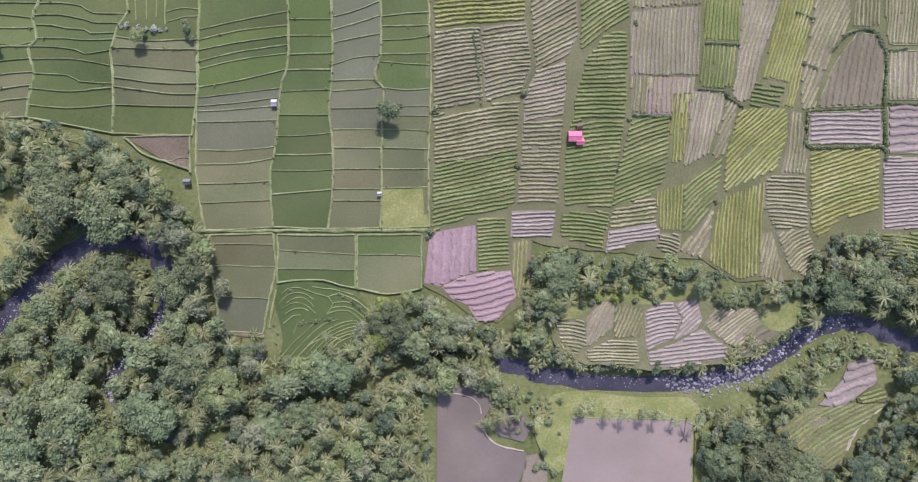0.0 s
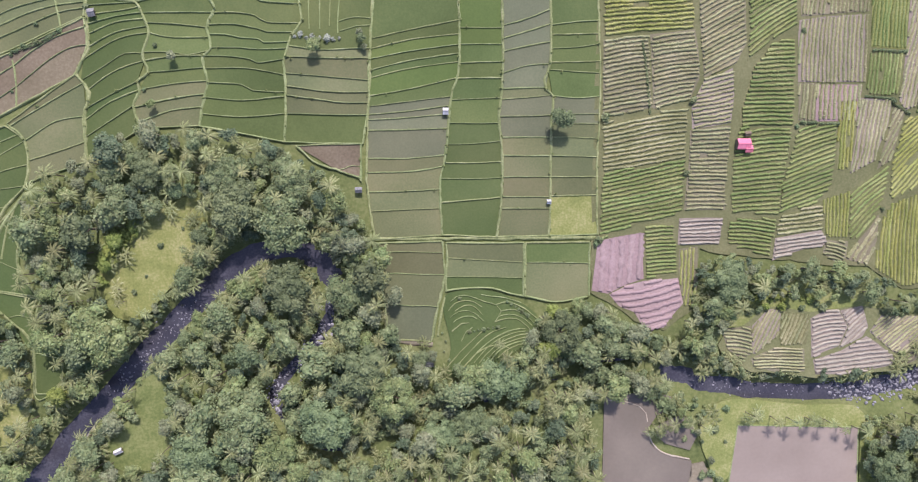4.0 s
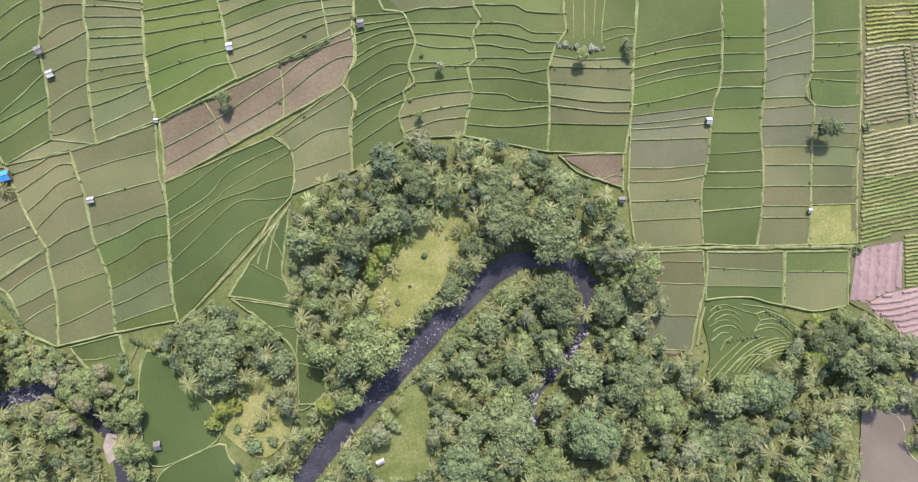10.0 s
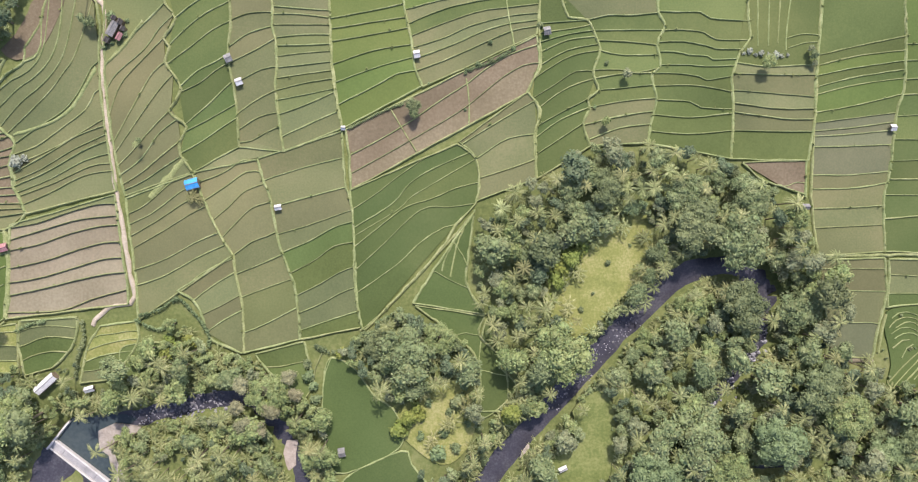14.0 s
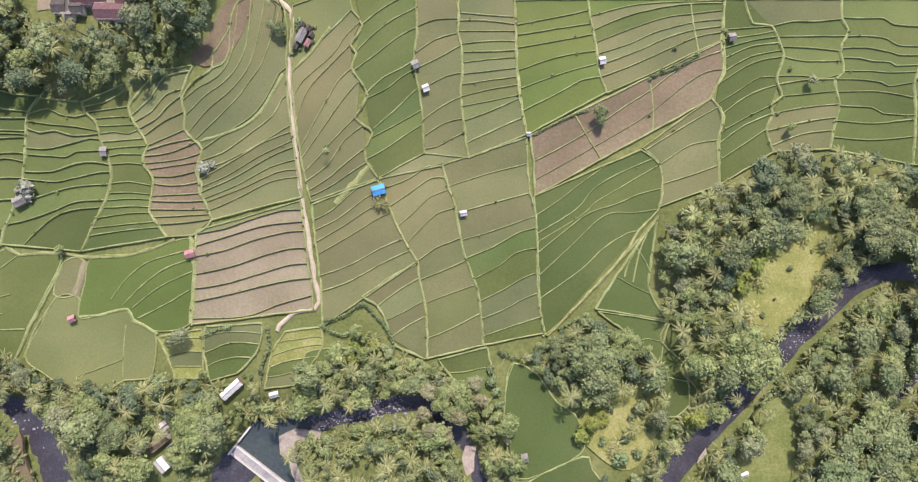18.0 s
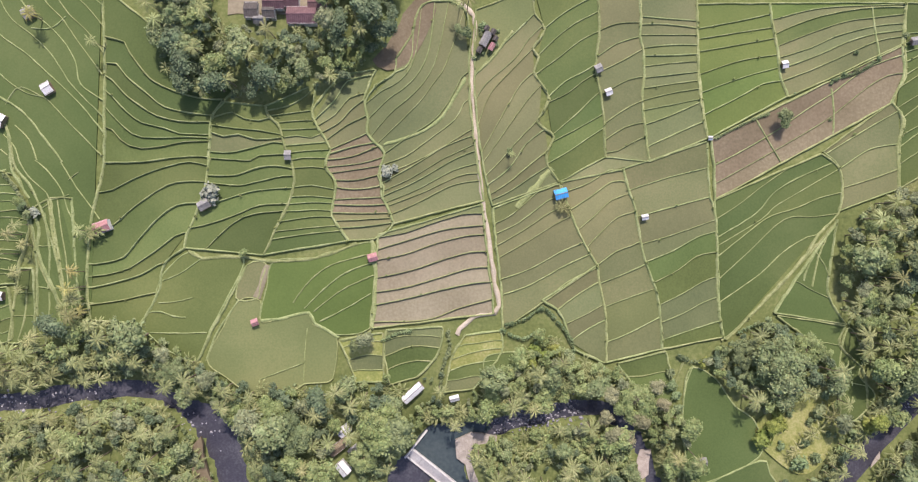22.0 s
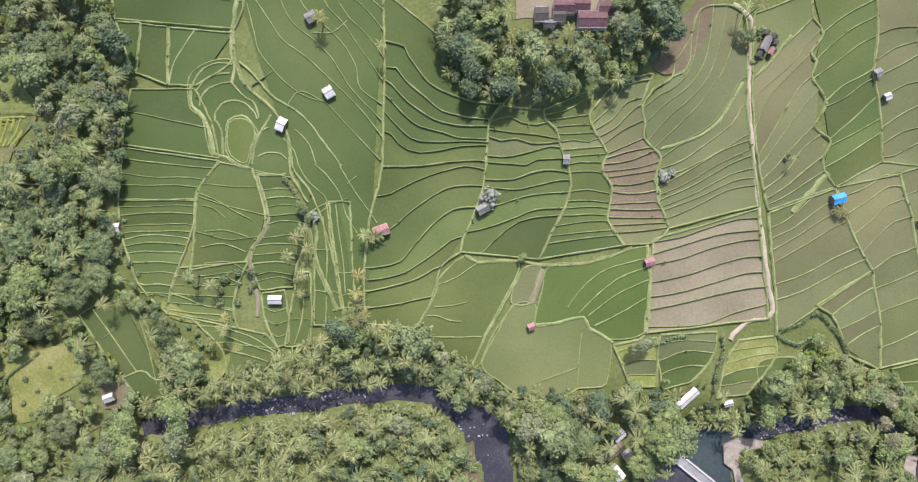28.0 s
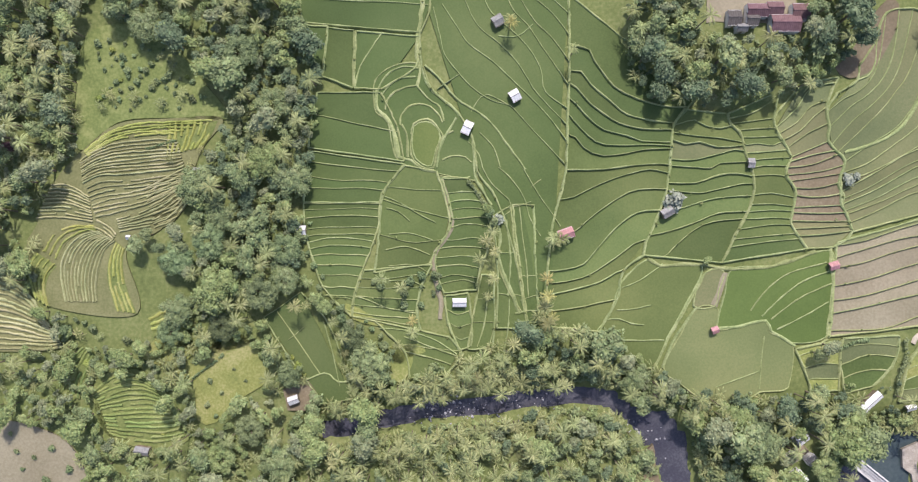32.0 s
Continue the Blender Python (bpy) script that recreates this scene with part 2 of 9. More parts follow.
RIVERS = [
    ([(-255.5, -95.6), (-260.2, -75.1), (-266.6, -60.4), (-278.8, -50.9), (-296.6, -52.8), (-314.5, -57.2), (-325.4, -59.1), (-335.5, -68.1), (-350.7, -86.1)], 8),
    ([(-529.1, -55.7), (-523.7, -54.8), (-510.6, -52.2), (-496.4, -49.0), (-480.2, -47.0), (-462.1, -45.2), (-443.9, -42.7), (-431.7, -43.6), (-422.6, -49.7), (-415.1, -57.7), (-409.3, -69.6), (-405.8, -79.9)], 8.6),
    ([(190.5, -45.9), (174.8, -43.3), (153.4, -35.5), (138.5, -38.8), (125.8, -47.2), (111.0, -54.4), (91.9, -57.0), (64.4, -57.2), (41.3, -55.1), (24.6, -49.5)], 8.5),
    ([(24.6, -49.5), (12.1, -45.9), (-4.5, -47.2), (-21.0, -55.1), (-39.9, -60.1), (-60.6, -67.1), (-85.2, -76.2), (-101.6, -76.0), (-112.7, -64.9)], 3.2),
    ([(-112.7, -64.9), (-115.3, -56.2), (-107.5, -46.0), (-98.3, -34.8), (-95.6, -25.7), (-94.8, -16.4)], 6.0),
    ([(-94.8, -16.4), (-97.8, -10.4), (-109.3, -5.3), (-125.4, -8.9), (-137.6, -19.3), (-153.8, -35.5), (-172.1, -55.7), (-188.5, -73.9), (-200.8, -90.2)], 9.6),
    ([(-335.3, -60.4), (-331.4, -71.0), (-327.5, -85.2)], 14),
    ([(-344.1, -69.8), (-347.8, -76.8), (-351.5, -86.9)], 11),
    ([(-417.4, -50.7), (-409.2, -54.1), (-406.1, -61.8), (-404.7, -69.8), (-403.6, -81.9)], 10),
]
RIVER_LINE = [(np.array([tuple(p) for p in dense(line, 3.0)]), w) for line, w in RIVERS]


def river_gap(x, y):
    """Metres from the nearest bank of the river; negative in the water."""
    best = 1e9
    for line, w in RIVER_LINE:
        d = np.hypot(line[:, 0] - x, line[:, 1] - y).min() - w / 2
        best = min(best, d)
    return best


def lie(y):
    """Height of the gently falling valley floor."""
    return 0.03 * max(-130.0, min(130.0, y))


HILL = (-388.0, 92.5)


def hill(x, y):
    """The wooded knoll of the hilltop houses."""
    u = np.clip(1 - np.hypot((x - HILL[0]) / 1.2, y - HILL[1]) / 41.0, 0, 1)
    return 7.5 * np.clip(2.2 * u * u * (3 - 2 * u), 0, 1)


def ground_z(x, y):
    d = river_gap(x, y)
    drop = 5.2 * (1 - min(1.0, max(0.0, (d + 1.5) / 11.0))) ** 1.3
    return lie(y) - 0.58 - drop + float(hill(x, y))


def inside(x, y, poly):
    hit = False
    for (x1, y1), (x2, y2) in zip(poly, poly[1:] + poly[:1]):
        if (y1 > y) != (y2 > y) and x < (x2 - x1) * (y - y1) / (y2 - y1) + x1:
            hit = not hit
    return hit


def build_ground():
    xs = np.concatenate([[-3000, -1600, -1000, -760], np.arange(-680, 200, 3.5), [280, 500, 1100, 3000]])
    ys = np.concatenate([[-3000, -1600, -700, -260], np.arange(-130, 131, 3.5), [260, 700, 1600, 3000]])
    gx, gy = np.meshgrid(xs, ys)
    d = np.full(gx.shape, 1e9)
    for line, w in RIVER_LINE:
        for px, py in line:
            d = np.minimum(d, np.hypot(gx - px, gy - py) - w / 2)
    gz = 0.03 * np.clip(gy, -130, 130) - 0.58 - 5.2 * (1 - np.clip((d + 1.5) / 11.0, 0, 1)) ** 1.3
    gz += hill(gx, gy)
    rng = np.random.RandomState(3)
    gz += rng.normal(0, 0.08, gz.shape)
    n = len(xs)
    faces = [(j * n + i, j * n + i + 1, (j + 1) * n + i + 1, (j + 1) * n + i) for j in range(len(ys) - 1) for i in range(n - 1)]
    ob = mesh_object("ground", np.stack([gx.ravel(), gy.ravel(), gz.ravel()], 1), faces, M["meadow"], smooth=True)
    tagged(ob, "grassy valley floor cut by a sunken river", "ground", kind="structure")


build_ground()


def ribbon(line, half, z, low=0.0, rng=None, ragged=0.0):
    """Vertices and faces of a strip along line; half: half its width; z(x, y): height; low: how far its rims hang down."""
    verts, faces = [], []
    n = len(line)
    for i, p in enumerate(line):
        a, b = line[max(0, i - 1)], line[min(n - 1, i + 1)]
        d = (b - a)
        d = d / max(1e-6, d.length)
        s = Vector((-d.y, d.x))
        h = half * (1 + (rng.uniform(-ragged, ragged) if rng else 0))
        h2 = half * (1 + (rng.uniform(-ragged, ragged) if rng else 0))
        h0 = z(p.x, p.y) + (rng.uniform(-0.06, 0.06) if rng else 0)
        for off, dz in ((h, -low), (h * 0.55, 0), (-h2 * 0.55, 0), (-h2, -low)):
            q = p + s * off
            verts.append((q.x, q.y, h0 + dz))
        if i:
            k = 4 * i
            for c in range(3):
                faces.append((k - 4 + c, k + c, k + c + 1, k - 3 + c))
    return verts, faces


def water(line, w):
    pts = dense(line, 4.0)
    rng = random.Random(5)
    verts, faces = ribbon(pts, w / 2 + 1.2, lambda x, y: lie(y) - 5.3, 0.0)
    ob = mesh_object("river", verts, faces, M["river"], smooth=True)
    tagged(ob, "dark shallow river winding between wooded banks", "river", kind="structure")
    return ob


for line, w in RIVERS:
    water(line, w)


# ---- fields ----
RNG = random.Random(11)


def at_share(pts, f):
    """The point at the share f of a polyline's length."""
    lens = [(b - a).length for a, b in zip(pts, pts[1:])]
    want = f * sum(lens)
    for (a, b), ln in zip(zip(pts, pts[1:]), lens):
        if want <= ln:
            return a.lerp(b, want / max(ln, 1e-6))
        want -= ln
    return pts[-1].copy()


def bund(line, half, height, parent, z=None, name="bund", mat="bund"):
    line = [Vector(p) for p in line]
    zz = z or (lambda x, y: lie(y) + height)
    verts, faces = ribbon(line, half, zz, height + 0.5, RNG, 0.5)
    return mesh_object(name, verts, faces, M[mat], parent, smooth=True)


LOOKS = {"c": "rough green", "g": "green", "d": "deep green", "o": "olive green", "l": "pale green", "v": "vivid green", "n": "brownish young", "y": "yellow-green ripening", "m": "flooded muddy", "b": "brown bare", "p": "pinkish bare", "s": "pale bare"}


def nearest_share(pts, q):
    """The share of a polyline's length at which it passes nearest to q."""
    total = sum((b - a).length for a, b in zip(pts, pts[1:]))
    best, run, where = 1e9, 0.0, 0.0
    for a, b in zip(pts, pts[1:]):
        d = b - a
        u = max(0.0, min(1.0, (q - a).dot(d) / max(d.length_squared, 1e-9)))
        gap = (a + d * u - q).length
        if gap < best:
            best, where = gap, run + u * d.length
        run += d.length
    return where / total


def strip(left, right, cuts, tones, edge=0.46, inner=0.2, sway=0.5, drop=0.12, foot=(1.0, 1.0, 0.0)):
    """A row of paddies stepping down between two side bunds; cuts: where a small bund crosses, either as shares along the left and right bund and how far it bows, or as a line of points from side to side; drop: the step below each bund; foot: the last line, as a cut."""
    L, R = dense(left, 3.0), dense(right, 3.0)
    mid = at_share(L, 0.5).lerp(at_share(R, 0.5), 0.5)
    kinds = {LOOKS[t] for t in tones}
    top = tagged(empty("rice_terrace", mid.x, mid.y, lie(mid.y)), "stepped %s rice paddies between grassy earth bunds" % " and ".join(sorted(kinds)[:2]), "rice field", "rice terraces of the valley")
    shift = Matrix.Translation((-mid.x, -mid.y, -lie(mid.y)))
    lines = []
    for cut in [(0.0, 0.0, 0.0), *cuts, foot]:
        if isinstance(cut, list):
            pts = [Vector(p) for p in cut]
            fl, fr, bow = nearest_share(L, pts[0]), nearest_share(R, pts[-1]), 0.0
            lines.append(dense([at_share(L, fl), *pts[1:-1], at_share(R, fr)], 2.2))
            continue
        fl, fr, bow = cut
        a, b = at_share(L, fl), at_share(R, fr)
        d = b - a
        s = Vector((-d.y, d.x)) / max(d.length, 1e-6)
        n = max(6, int(d.length / 3.0))
        p1, p2, amp = RNG.uniform(0, 6), RNG.uniform(0, 6), sway * RNG.uniform(0.4, 1.2)
        if fl == fr == 0.0 or fl == fr == 1.0:
            amp *= 0.3
        row = []
        for i in range(n + 1):
            u = i / n
            w = math.sin(math.pi * u) * amp * (math.sin(2.6 * u + p1) + 0.5 * math.sin(7 * u + p2))
            row.append(a.lerp(b, u) + s * (w + bow * math.sin(math.pi * u)))
        lines.append(row)
    made = []
    for i in range(len(lines) - 1):
        up, down = lines[i], lines[i + 1]
        n = min(28, max(len(up), len(down)) - 1)
        rows = 3
        verts, faces = [], []
        ups, downs = [at_share(up, k / n) for k in range(n + 1)], [at_share(down, k / n) for k in range(n + 1)]
        for j in range(rows + 1):
            for k in range(n + 1):
                p = ups[k].lerp(downs[k], j / rows)
                verts.append((p.x, p.y, lie(p.y) - (drop * (1 - j / rows) if i else 0.0) + RNG.uniform(-0.02, 0.02)))
        m = n + 1
        level = min(v[2] for v in verts)
        faces = [(j * m + k, (j + 1) * m + k, (j + 1) * m + k + 1, j * m + k + 1) for j in range(rows) for k in range(n)]
        rim = [k for k in range(m)] + [j * m + n for j in range(1, rows + 1)] + [rows * m + k for k in range(n - 1, -1, -1)] + [j * m for j in range(rows - 1, 0, -1)]
        base = len(verts)
        verts += [(verts[r][0], verts[r][1], level - 1.8) for r in rim]
        c = len(rim)
        faces += [(rim[q], rim[(q + 1) % c], base + (q + 1) % c, base + q) for q in range(c)]
        made.append(mesh_object("paddy", verts, faces, M[tones[i % len(tones)]], top))
        if i:
            made.append(bund(up, inner * RNG.uniform(0.75, 1.5), RNG.uniform(0.16, 0.28) + 0.35 * min(drop, 0.45), top))
    for side in (L, R):
        made.append(bund([p + Vector((RNG.uniform(-0.15, 0.15), RNG.uniform(-0.15, 0.15))) for p in dense(side, 1.6)], edge, 0.48, top))
    for row in (lines[0], lines[-1]):
        made.append(bund(row, edge * 0.8, 0.45, top))
    tufts = [(RNG.choice(TUFTS), p.x + RNG.uniform(-0.5, 0.5), p.y + RNG.uniform(-0.5, 0.5), lie(p.y) + 0.35, RNG.uniform(0.35, 0.9), RNG.uniform(0, 6.28)) for side in (L, R, *lines[1:-1]) for p in side if RNG.random() < (0.35 if side is L or side is R else 0.07)]
    if tufts:
        weeds = merged("weed_growth", tufts, "weed", "", "")
        weeds.parent = top
        made.append(weeds)
    for ob in made:
        ob.data.transform(shift)
    return top


def closed(poly, step):
    pts = [Vector(p) for p in poly]
    out = []
    for i in range(len(pts)):
        p0, p1, p2, p3 = pts[i - 1], pts[i], pts[(i + 1) % len(pts)], pts[(i + 2) % len(pts)]
        n = max(2, int((p2 - p1).length / step))
        out += [0.5 * (2 * p1 + (p2 - p0) * u + (2 * p0 - 5 * p1 + 4 * p2 - p3) * u * u + (3 * p1 - p0 - 3 * p2 + p3) * u ** 3) for u in (k / n for k in range(n))]
    return out


def patch_mesh(name, poly, h, mat, parent, soft=False):
    """A level plot of any outline, as a slab with rims."""
    pts = closed(poly, 2.5) if soft else straight(poly + [poly[0]], 5.0)[:-1]
    bm = bmesh.new()
    vs = [bm.verts.new((p.x, p.y, h(p.x, p.y))) for p in pts]
    face = bm.faces.new(vs)
    low = [bm.verts.new((p.x, p.y, h(p.x, p.y) - 1.6)) for p in pts]
    for i in range(len(vs)):
        j = (i + 1) % len(vs)
        bm.faces.new((vs[i], low[i], low[j], vs[j]))
    bmesh.ops.triangulate(bm, faces=[face])
    bmesh.ops.recalc_face_normals(bm, faces=bm.faces)
    me = bpy.data.meshes.new(name)
    bm.to_mesh(me)
    bm.free()
    me.materials.append(mat)
    ob = new(name, me)
    ob.parent = parent
    return ob


CROPS = {"q": "bare purplish", "e": "bare pale", "p": "bare pinkish", "crop_g": "green", "crop_d": "olive", "crop_y": "lime-green", "crop_p": "ridged bare"}


def tufts_along(run, half, tufts):
    """Single crop plants down a row, missing in thin patches."""
    for p in run:
        if noise.noise((p.x * 0.11, p.y * 0.11, 3.0)) + RNG.uniform(-0.35, 0.35) > -0.1:
            tufts.append((RNG.choice(SEEDLINGS), p.x + RNG.uniform(-0.25, 0.25), p.y + RNG.uniform(-0.25, 0.25), lie(p.y) + 0.42, half * RNG.uniform(0.5, 0.9), RNG.uniform(0, 6.28)))


def crop_plants(tufts, crop, top, made):
    if tufts and crop.startswith("crop_") and crop != "crop_p":
        plants = merged("crop_foliage", tufts, crop, "", "")
        plants.parent = top
        made.append(plants)


def contour_plot(upper, lower, soil, crop, gap):
    """A sloping plot whose curved crop rows run between an upper and a lower edge."""
    up, low = dense(upper, 1.5), dense(lower, 1.5)
    n = max(len(up), len(low), 6)
    count = max(2, round((at_share(up, 0.5) - at_share(low, 0.5)).length / gap))
    mid = at_share(up, 0.5).lerp(at_share(low, 0.5), 0.5)
    top = tagged(empty("garden_terrace", mid.x, mid.y, lie(mid.y)), "%s crop rows curving round a hillside garden terrace" % CROPS[crop], "crop field", "garden terraces of the clearing")

    def row_at(f, sway=0.0):
        ph = RNG.uniform(0, 6)
        return [at_share(up, i / n).lerp(at_share(low, i / n), f) + Vector((0, sway * math.sin(i * 0.4 + ph) + RNG.uniform(-0.1, 0.1))) for i in range(n + 1)]

    edges = [row_at(j / count) for j in range(count + 1)]
    verts = [(p.x, p.y, lie(p.y) + 0.12) for row in edges for p in row]
    m = n + 1
    faces = [(j * m + k, (j + 1) * m + k, (j + 1) * m + k + 1, j * m + k + 1) for j in range(count) for k in range(n)]
    rim = list(range(m)) + [j * m + n for j in range(1, count + 1)] + [count * m + k for k in range(n - 1, -1, -1)] + [j * m for j in range(count - 1, 0, -1)]
    base, c = len(verts), len(rim)
    verts += [(verts[r][0], verts[r][1], verts[r][2] - 1.5) for r in rim]
    faces += [(rim[q], rim[(q + 1) % c], base + (q + 1) % c, base + q) for q in range(c)]
    made, tufts = [mesh_object("soil", verts, faces, M[soil], top)], []
    for j in range(count):
        run = row_at((j + 0.5) / count, 0.15)
        cut = RNG.randrange(2, max(3, n - 2))
        for piece in ((run[:cut], run[cut + 1:]) if RNG.random() < 0.35 else (run,)):
            if len(piece) > 2:
                hh = RNG.uniform(0.42, 0.6)
                v, f = ribbon(piece, gap * 0.25, lambda x, y: lie(y) + 0.1 + hh, hh, RNG, 0.5)
                made.append(mesh_object("planted_ridge", v, f, M[crop], top, smooth=True))
                tufts_along(piece, gap * 0.25, tufts)
    crop_plants(tufts, crop, top, made)
    shift = Matrix.Translation((-mid.x, -mid.y, -lie(mid.y)))
    for ob in made:
        ob.data.transform(shift)
    return top


def plot(poly, soil, crop="", angle=0.0, gap=1.5, bend=0.0, fill=0.6, rim=True, label="", name="crop_field", category="crop field", up=0.02):
    """A plot of soil with rows of plants on ridges; angle: of the rows against east; bend: how far they bow."""
    cx, cy = sum(p[0] for p in poly) / len(poly), sum(p[1] for p in poly) / len(poly)
    top = empty(name, cx, cy, lie(cy))
    tagged(top, label or ("%s rows of crops on a ridged %s plot" % (CROPS.get(crop, ""), "pinkish" if soil in "pq" else "pale earth")), category, "crop fields of the valley" if crop else "", "structure" if name.startswith(("grass", "meadow")) else "")
    soft = name not in ("crop_field", "mud_field", "flooded_field", "grass_strip")
    made = [patch_mesh("soil", poly, lambda x, y: lie(y) + up, M[soil], top, soft)]
    if rim and not name.startswith(("grass", "meadow")):
        edge = closed(poly, 1.6) if soft else straight(poly + [poly[0]], 2.0)
        made.append(bund(edge + edge[:1] if soft else edge, 0.5 if name == "round_paddy" else 0.32, 0.22, top))
    if crop:
        ca, sa = math.cos(radians(angle)), math.sin(radians(angle))
        local = [((x - cx) * ca + (y - cy) * sa, -(x - cx) * sa + (y - cy) * ca) for x, y in poly]
        u0, u1 = min(p[0] for p in local), max(p[0] for p in local)
        v0, v1 = min(p[1] for p in local) - abs(bend), max(p[1] for p in local) + abs(bend)
        span = max(u1 - u0, 1.0)
        v = v0 + gap * 0.5
        ph = RNG.uniform(0, 6)
        tufts = []
        while v < v1:
            run = []
            u = u0
            gapped = RNG.random() < 0.02
            while u <= u1 + 0.01:
                w = v + bend * math.sin(math.pi * (u - u0) / span) + 0.3 * math.sin(u * 0.16 + ph + v * 0.12) + 0.1 * math.sin(u * 0.5 + ph + v) + RNG.uniform(-0.07, 0.07)
                ok = inside(u, w, local) and not (gapped and 0.35 < (u - u0) / span < 0.5)
                if ok:
                    run.append(Vector((cx + u * ca - w * sa, cy + u * sa + w * ca)))
                if (not ok or u + 0.8 > u1) and run:
                    if len(run) > 3:
                        hh = RNG.uniform(0.5, 0.66)
                        verts, faces = ribbon(run, gap * fill / 2, lambda x, y: lie(y) + hh, hh, RNG, 0.45)
                        made.append(mesh_object("planted_ridge", verts, faces, M[crop], top, smooth=True))
                        tufts_along(run, gap * fill / 2, tufts)
                    run = []
                u += 0.8
            v += gap * RNG.uniform(0.92, 1.08)
        crop_plants(tufts, crop, top, made)
    shift = Matrix.Translation((-cx, -cy, -lie(cy)))
    for ob in made:
        ob.data.transform(shift)
    return top



# ---- paths and banks ----
def terrace_bank(line, half):
    pts = dense(line, 1.6)
    ob = bund(pts, half, 0.35, None, name="terrace_bank")
    return tagged(ob, "curved grassy bank between narrow rice terraces", "earth bank", "grassy banks of the terraces")


def track(line, half, mat):
    pts = dense(line, 2.0)
    ob = bund(pts, half, 0.3 if mat == "bund" else 0.16, None, name="footpath", mat=mat)
    return tagged(ob, "pale beaten track between fields" if mat != "bund" else "grassy raised footpath between fields", "path", kind="structure")


terrace_bank([(-490.4, 87.9), (-488.0, 78.2), (-486.5, 72.1), (-481.6, 65.7), (-476.7, 60.8), (-470.9, 57.0), (-465.0, 55.4), (-461.5, 52.1), (-456.2, 46.3), (-446.3, 36.0)], 0.22)
terrace_bank([(-487.4, 88.8), (-482.6, 81.7), (-478.7, 75.9), (-470.9, 70.2), (-464.0, 63.8), (-458.8, 58.9), (-452.3, 52.2), (-445.4, 43.4)], 0.22)
terrace_bank([(-480.6, 92.1), (-475.8, 82.1), (-468.9, 76.3), (-463.1, 70.6), (-459.2, 64.8), (-455.6, 59.3), (-445.0, 48.3)], 0.22)
terrace_bank([(-473.8, 92.1), (-470.9, 86.0), (-462.1, 78.3), (-457.2, 72.5), (-454.3, 66.7), (-452.9, 59.9), (-445.1, 54.1)], 0.22)
terrace_bank([(-466.1, 92.2), (-463.5, 86.6), (-458.8, 81.8), (-454.9, 76.0), (-450.4, 69.6), (-444.9, 61.9)], 0.22)
terrace_bank([(-462.2, 92.2), (-456.9, 83.7), (-450.4, 77.3), (-444.7, 69.6)], 0.22)
terrace_bank([(-458.3, 92.2), (-450.5, 85.6), (-444.6, 78.3)], 0.22)
terrace_bank([(-452.4, 92.2), (-444.4, 85.1)], 0.22)
terrace_bank([(-468.6, 78.3), (-462.1, 78.3), (-457.3, 82.2)], 0.22)
terrace_bank([(-477.7, 53.1), (-475.7, 56.6), (-472.4, 58.9), (-465.0, 55.4)], 0.22)
terrace_bank([(-489.0, 60.8), (-481.6, 65.7)], 0.22)
terrace_bank([(-468.5, 34.6), (-464.9, 31.7), (-460.0, 24.8), (-458.0, 18.0), (-454.3, 11.7)], 0.22)
terrace_bank([(-474.8, 46.3), (-470.2, 41.4), (-467.9, 34.6)], 0.22)
terrace_bank([(-460.0, 34.0), (-455.1, 25.8), (-450.2, 19.0), (-447.6, 15.0)], 0.22)
terrace_bank([(-473.8, 34.6), (-470.8, 29.3), (-464.9, 23.8), (-463.7, 20.9), (-466.5, 18.7)], 0.22)
terrace_bank([(-463.7, 21.5), (-461.0, 21.9), (-457.5, 23.3)], 0.22)
terrace_bank([(-461.4, 21.5), (-460.4, 12.1), (-459.0, 2.2), (-458.3, -8.6)], 0.22)
terrace_bank([(-457.5, 28.2), (-454.2, 30.7)], 0.22)
terrace_bank([(-478.7, 43.3), (-475.1, 39.1), (-473.8, 34.6)], 0.22)
terrace_bank([(-460.9, -10.0), (-457.0, -8.6), (-450.1, -7.6)], 0.22)
terrace_bank([(-459.9, -13.5), (-450.1, -13.1)], 0.22)
terrace_bank([(-461.9, -17.1), (-451.0, -17.1)], 0.22)
terrace_bank([(-493.3, 68.6), (-488.4, 64.3), (-482.2, 57.3), (-474.8, 52.7), (-469.7, 48.0), (-464.6, 41.0), (-459.5, 34.0)], 0.45)
terrace_bank([(-493.9, 66.6), (-491.4, 60.8), (-486.1, 56.6), (-481.4, 51.9)], 0.50)
terrace_bank([(-469.8, 18.9), (-467.8, 12.1), (-468.4, 6.2), (-466.4, -1.7), (-463.3, -8.6), (-461.3, -14.5)], 0.70)
terrace_bank([(-477.1, 43.4), (-476.7, 37.5), (-476.3, 31.6), (-473.8, 26.8), (-470.8, 21.9)], 0.60)
terrace_bank([(-509.3, 58.8), (-507.9, 62.7), (-505.0, 66.2), (-500.1, 68.2), (-495.4, 67.6)], 0.45)
terrace_bank([(-507.5, 58.8), (-505.0, 61.8), (-501.1, 64.3), (-496.2, 64.7)], 0.40)
terrace_bank([(-506.4, 53.8), (-505.6, 57.3), (-503.1, 59.8), (-499.2, 61.4), (-495.8, 61.8)], 0.50)
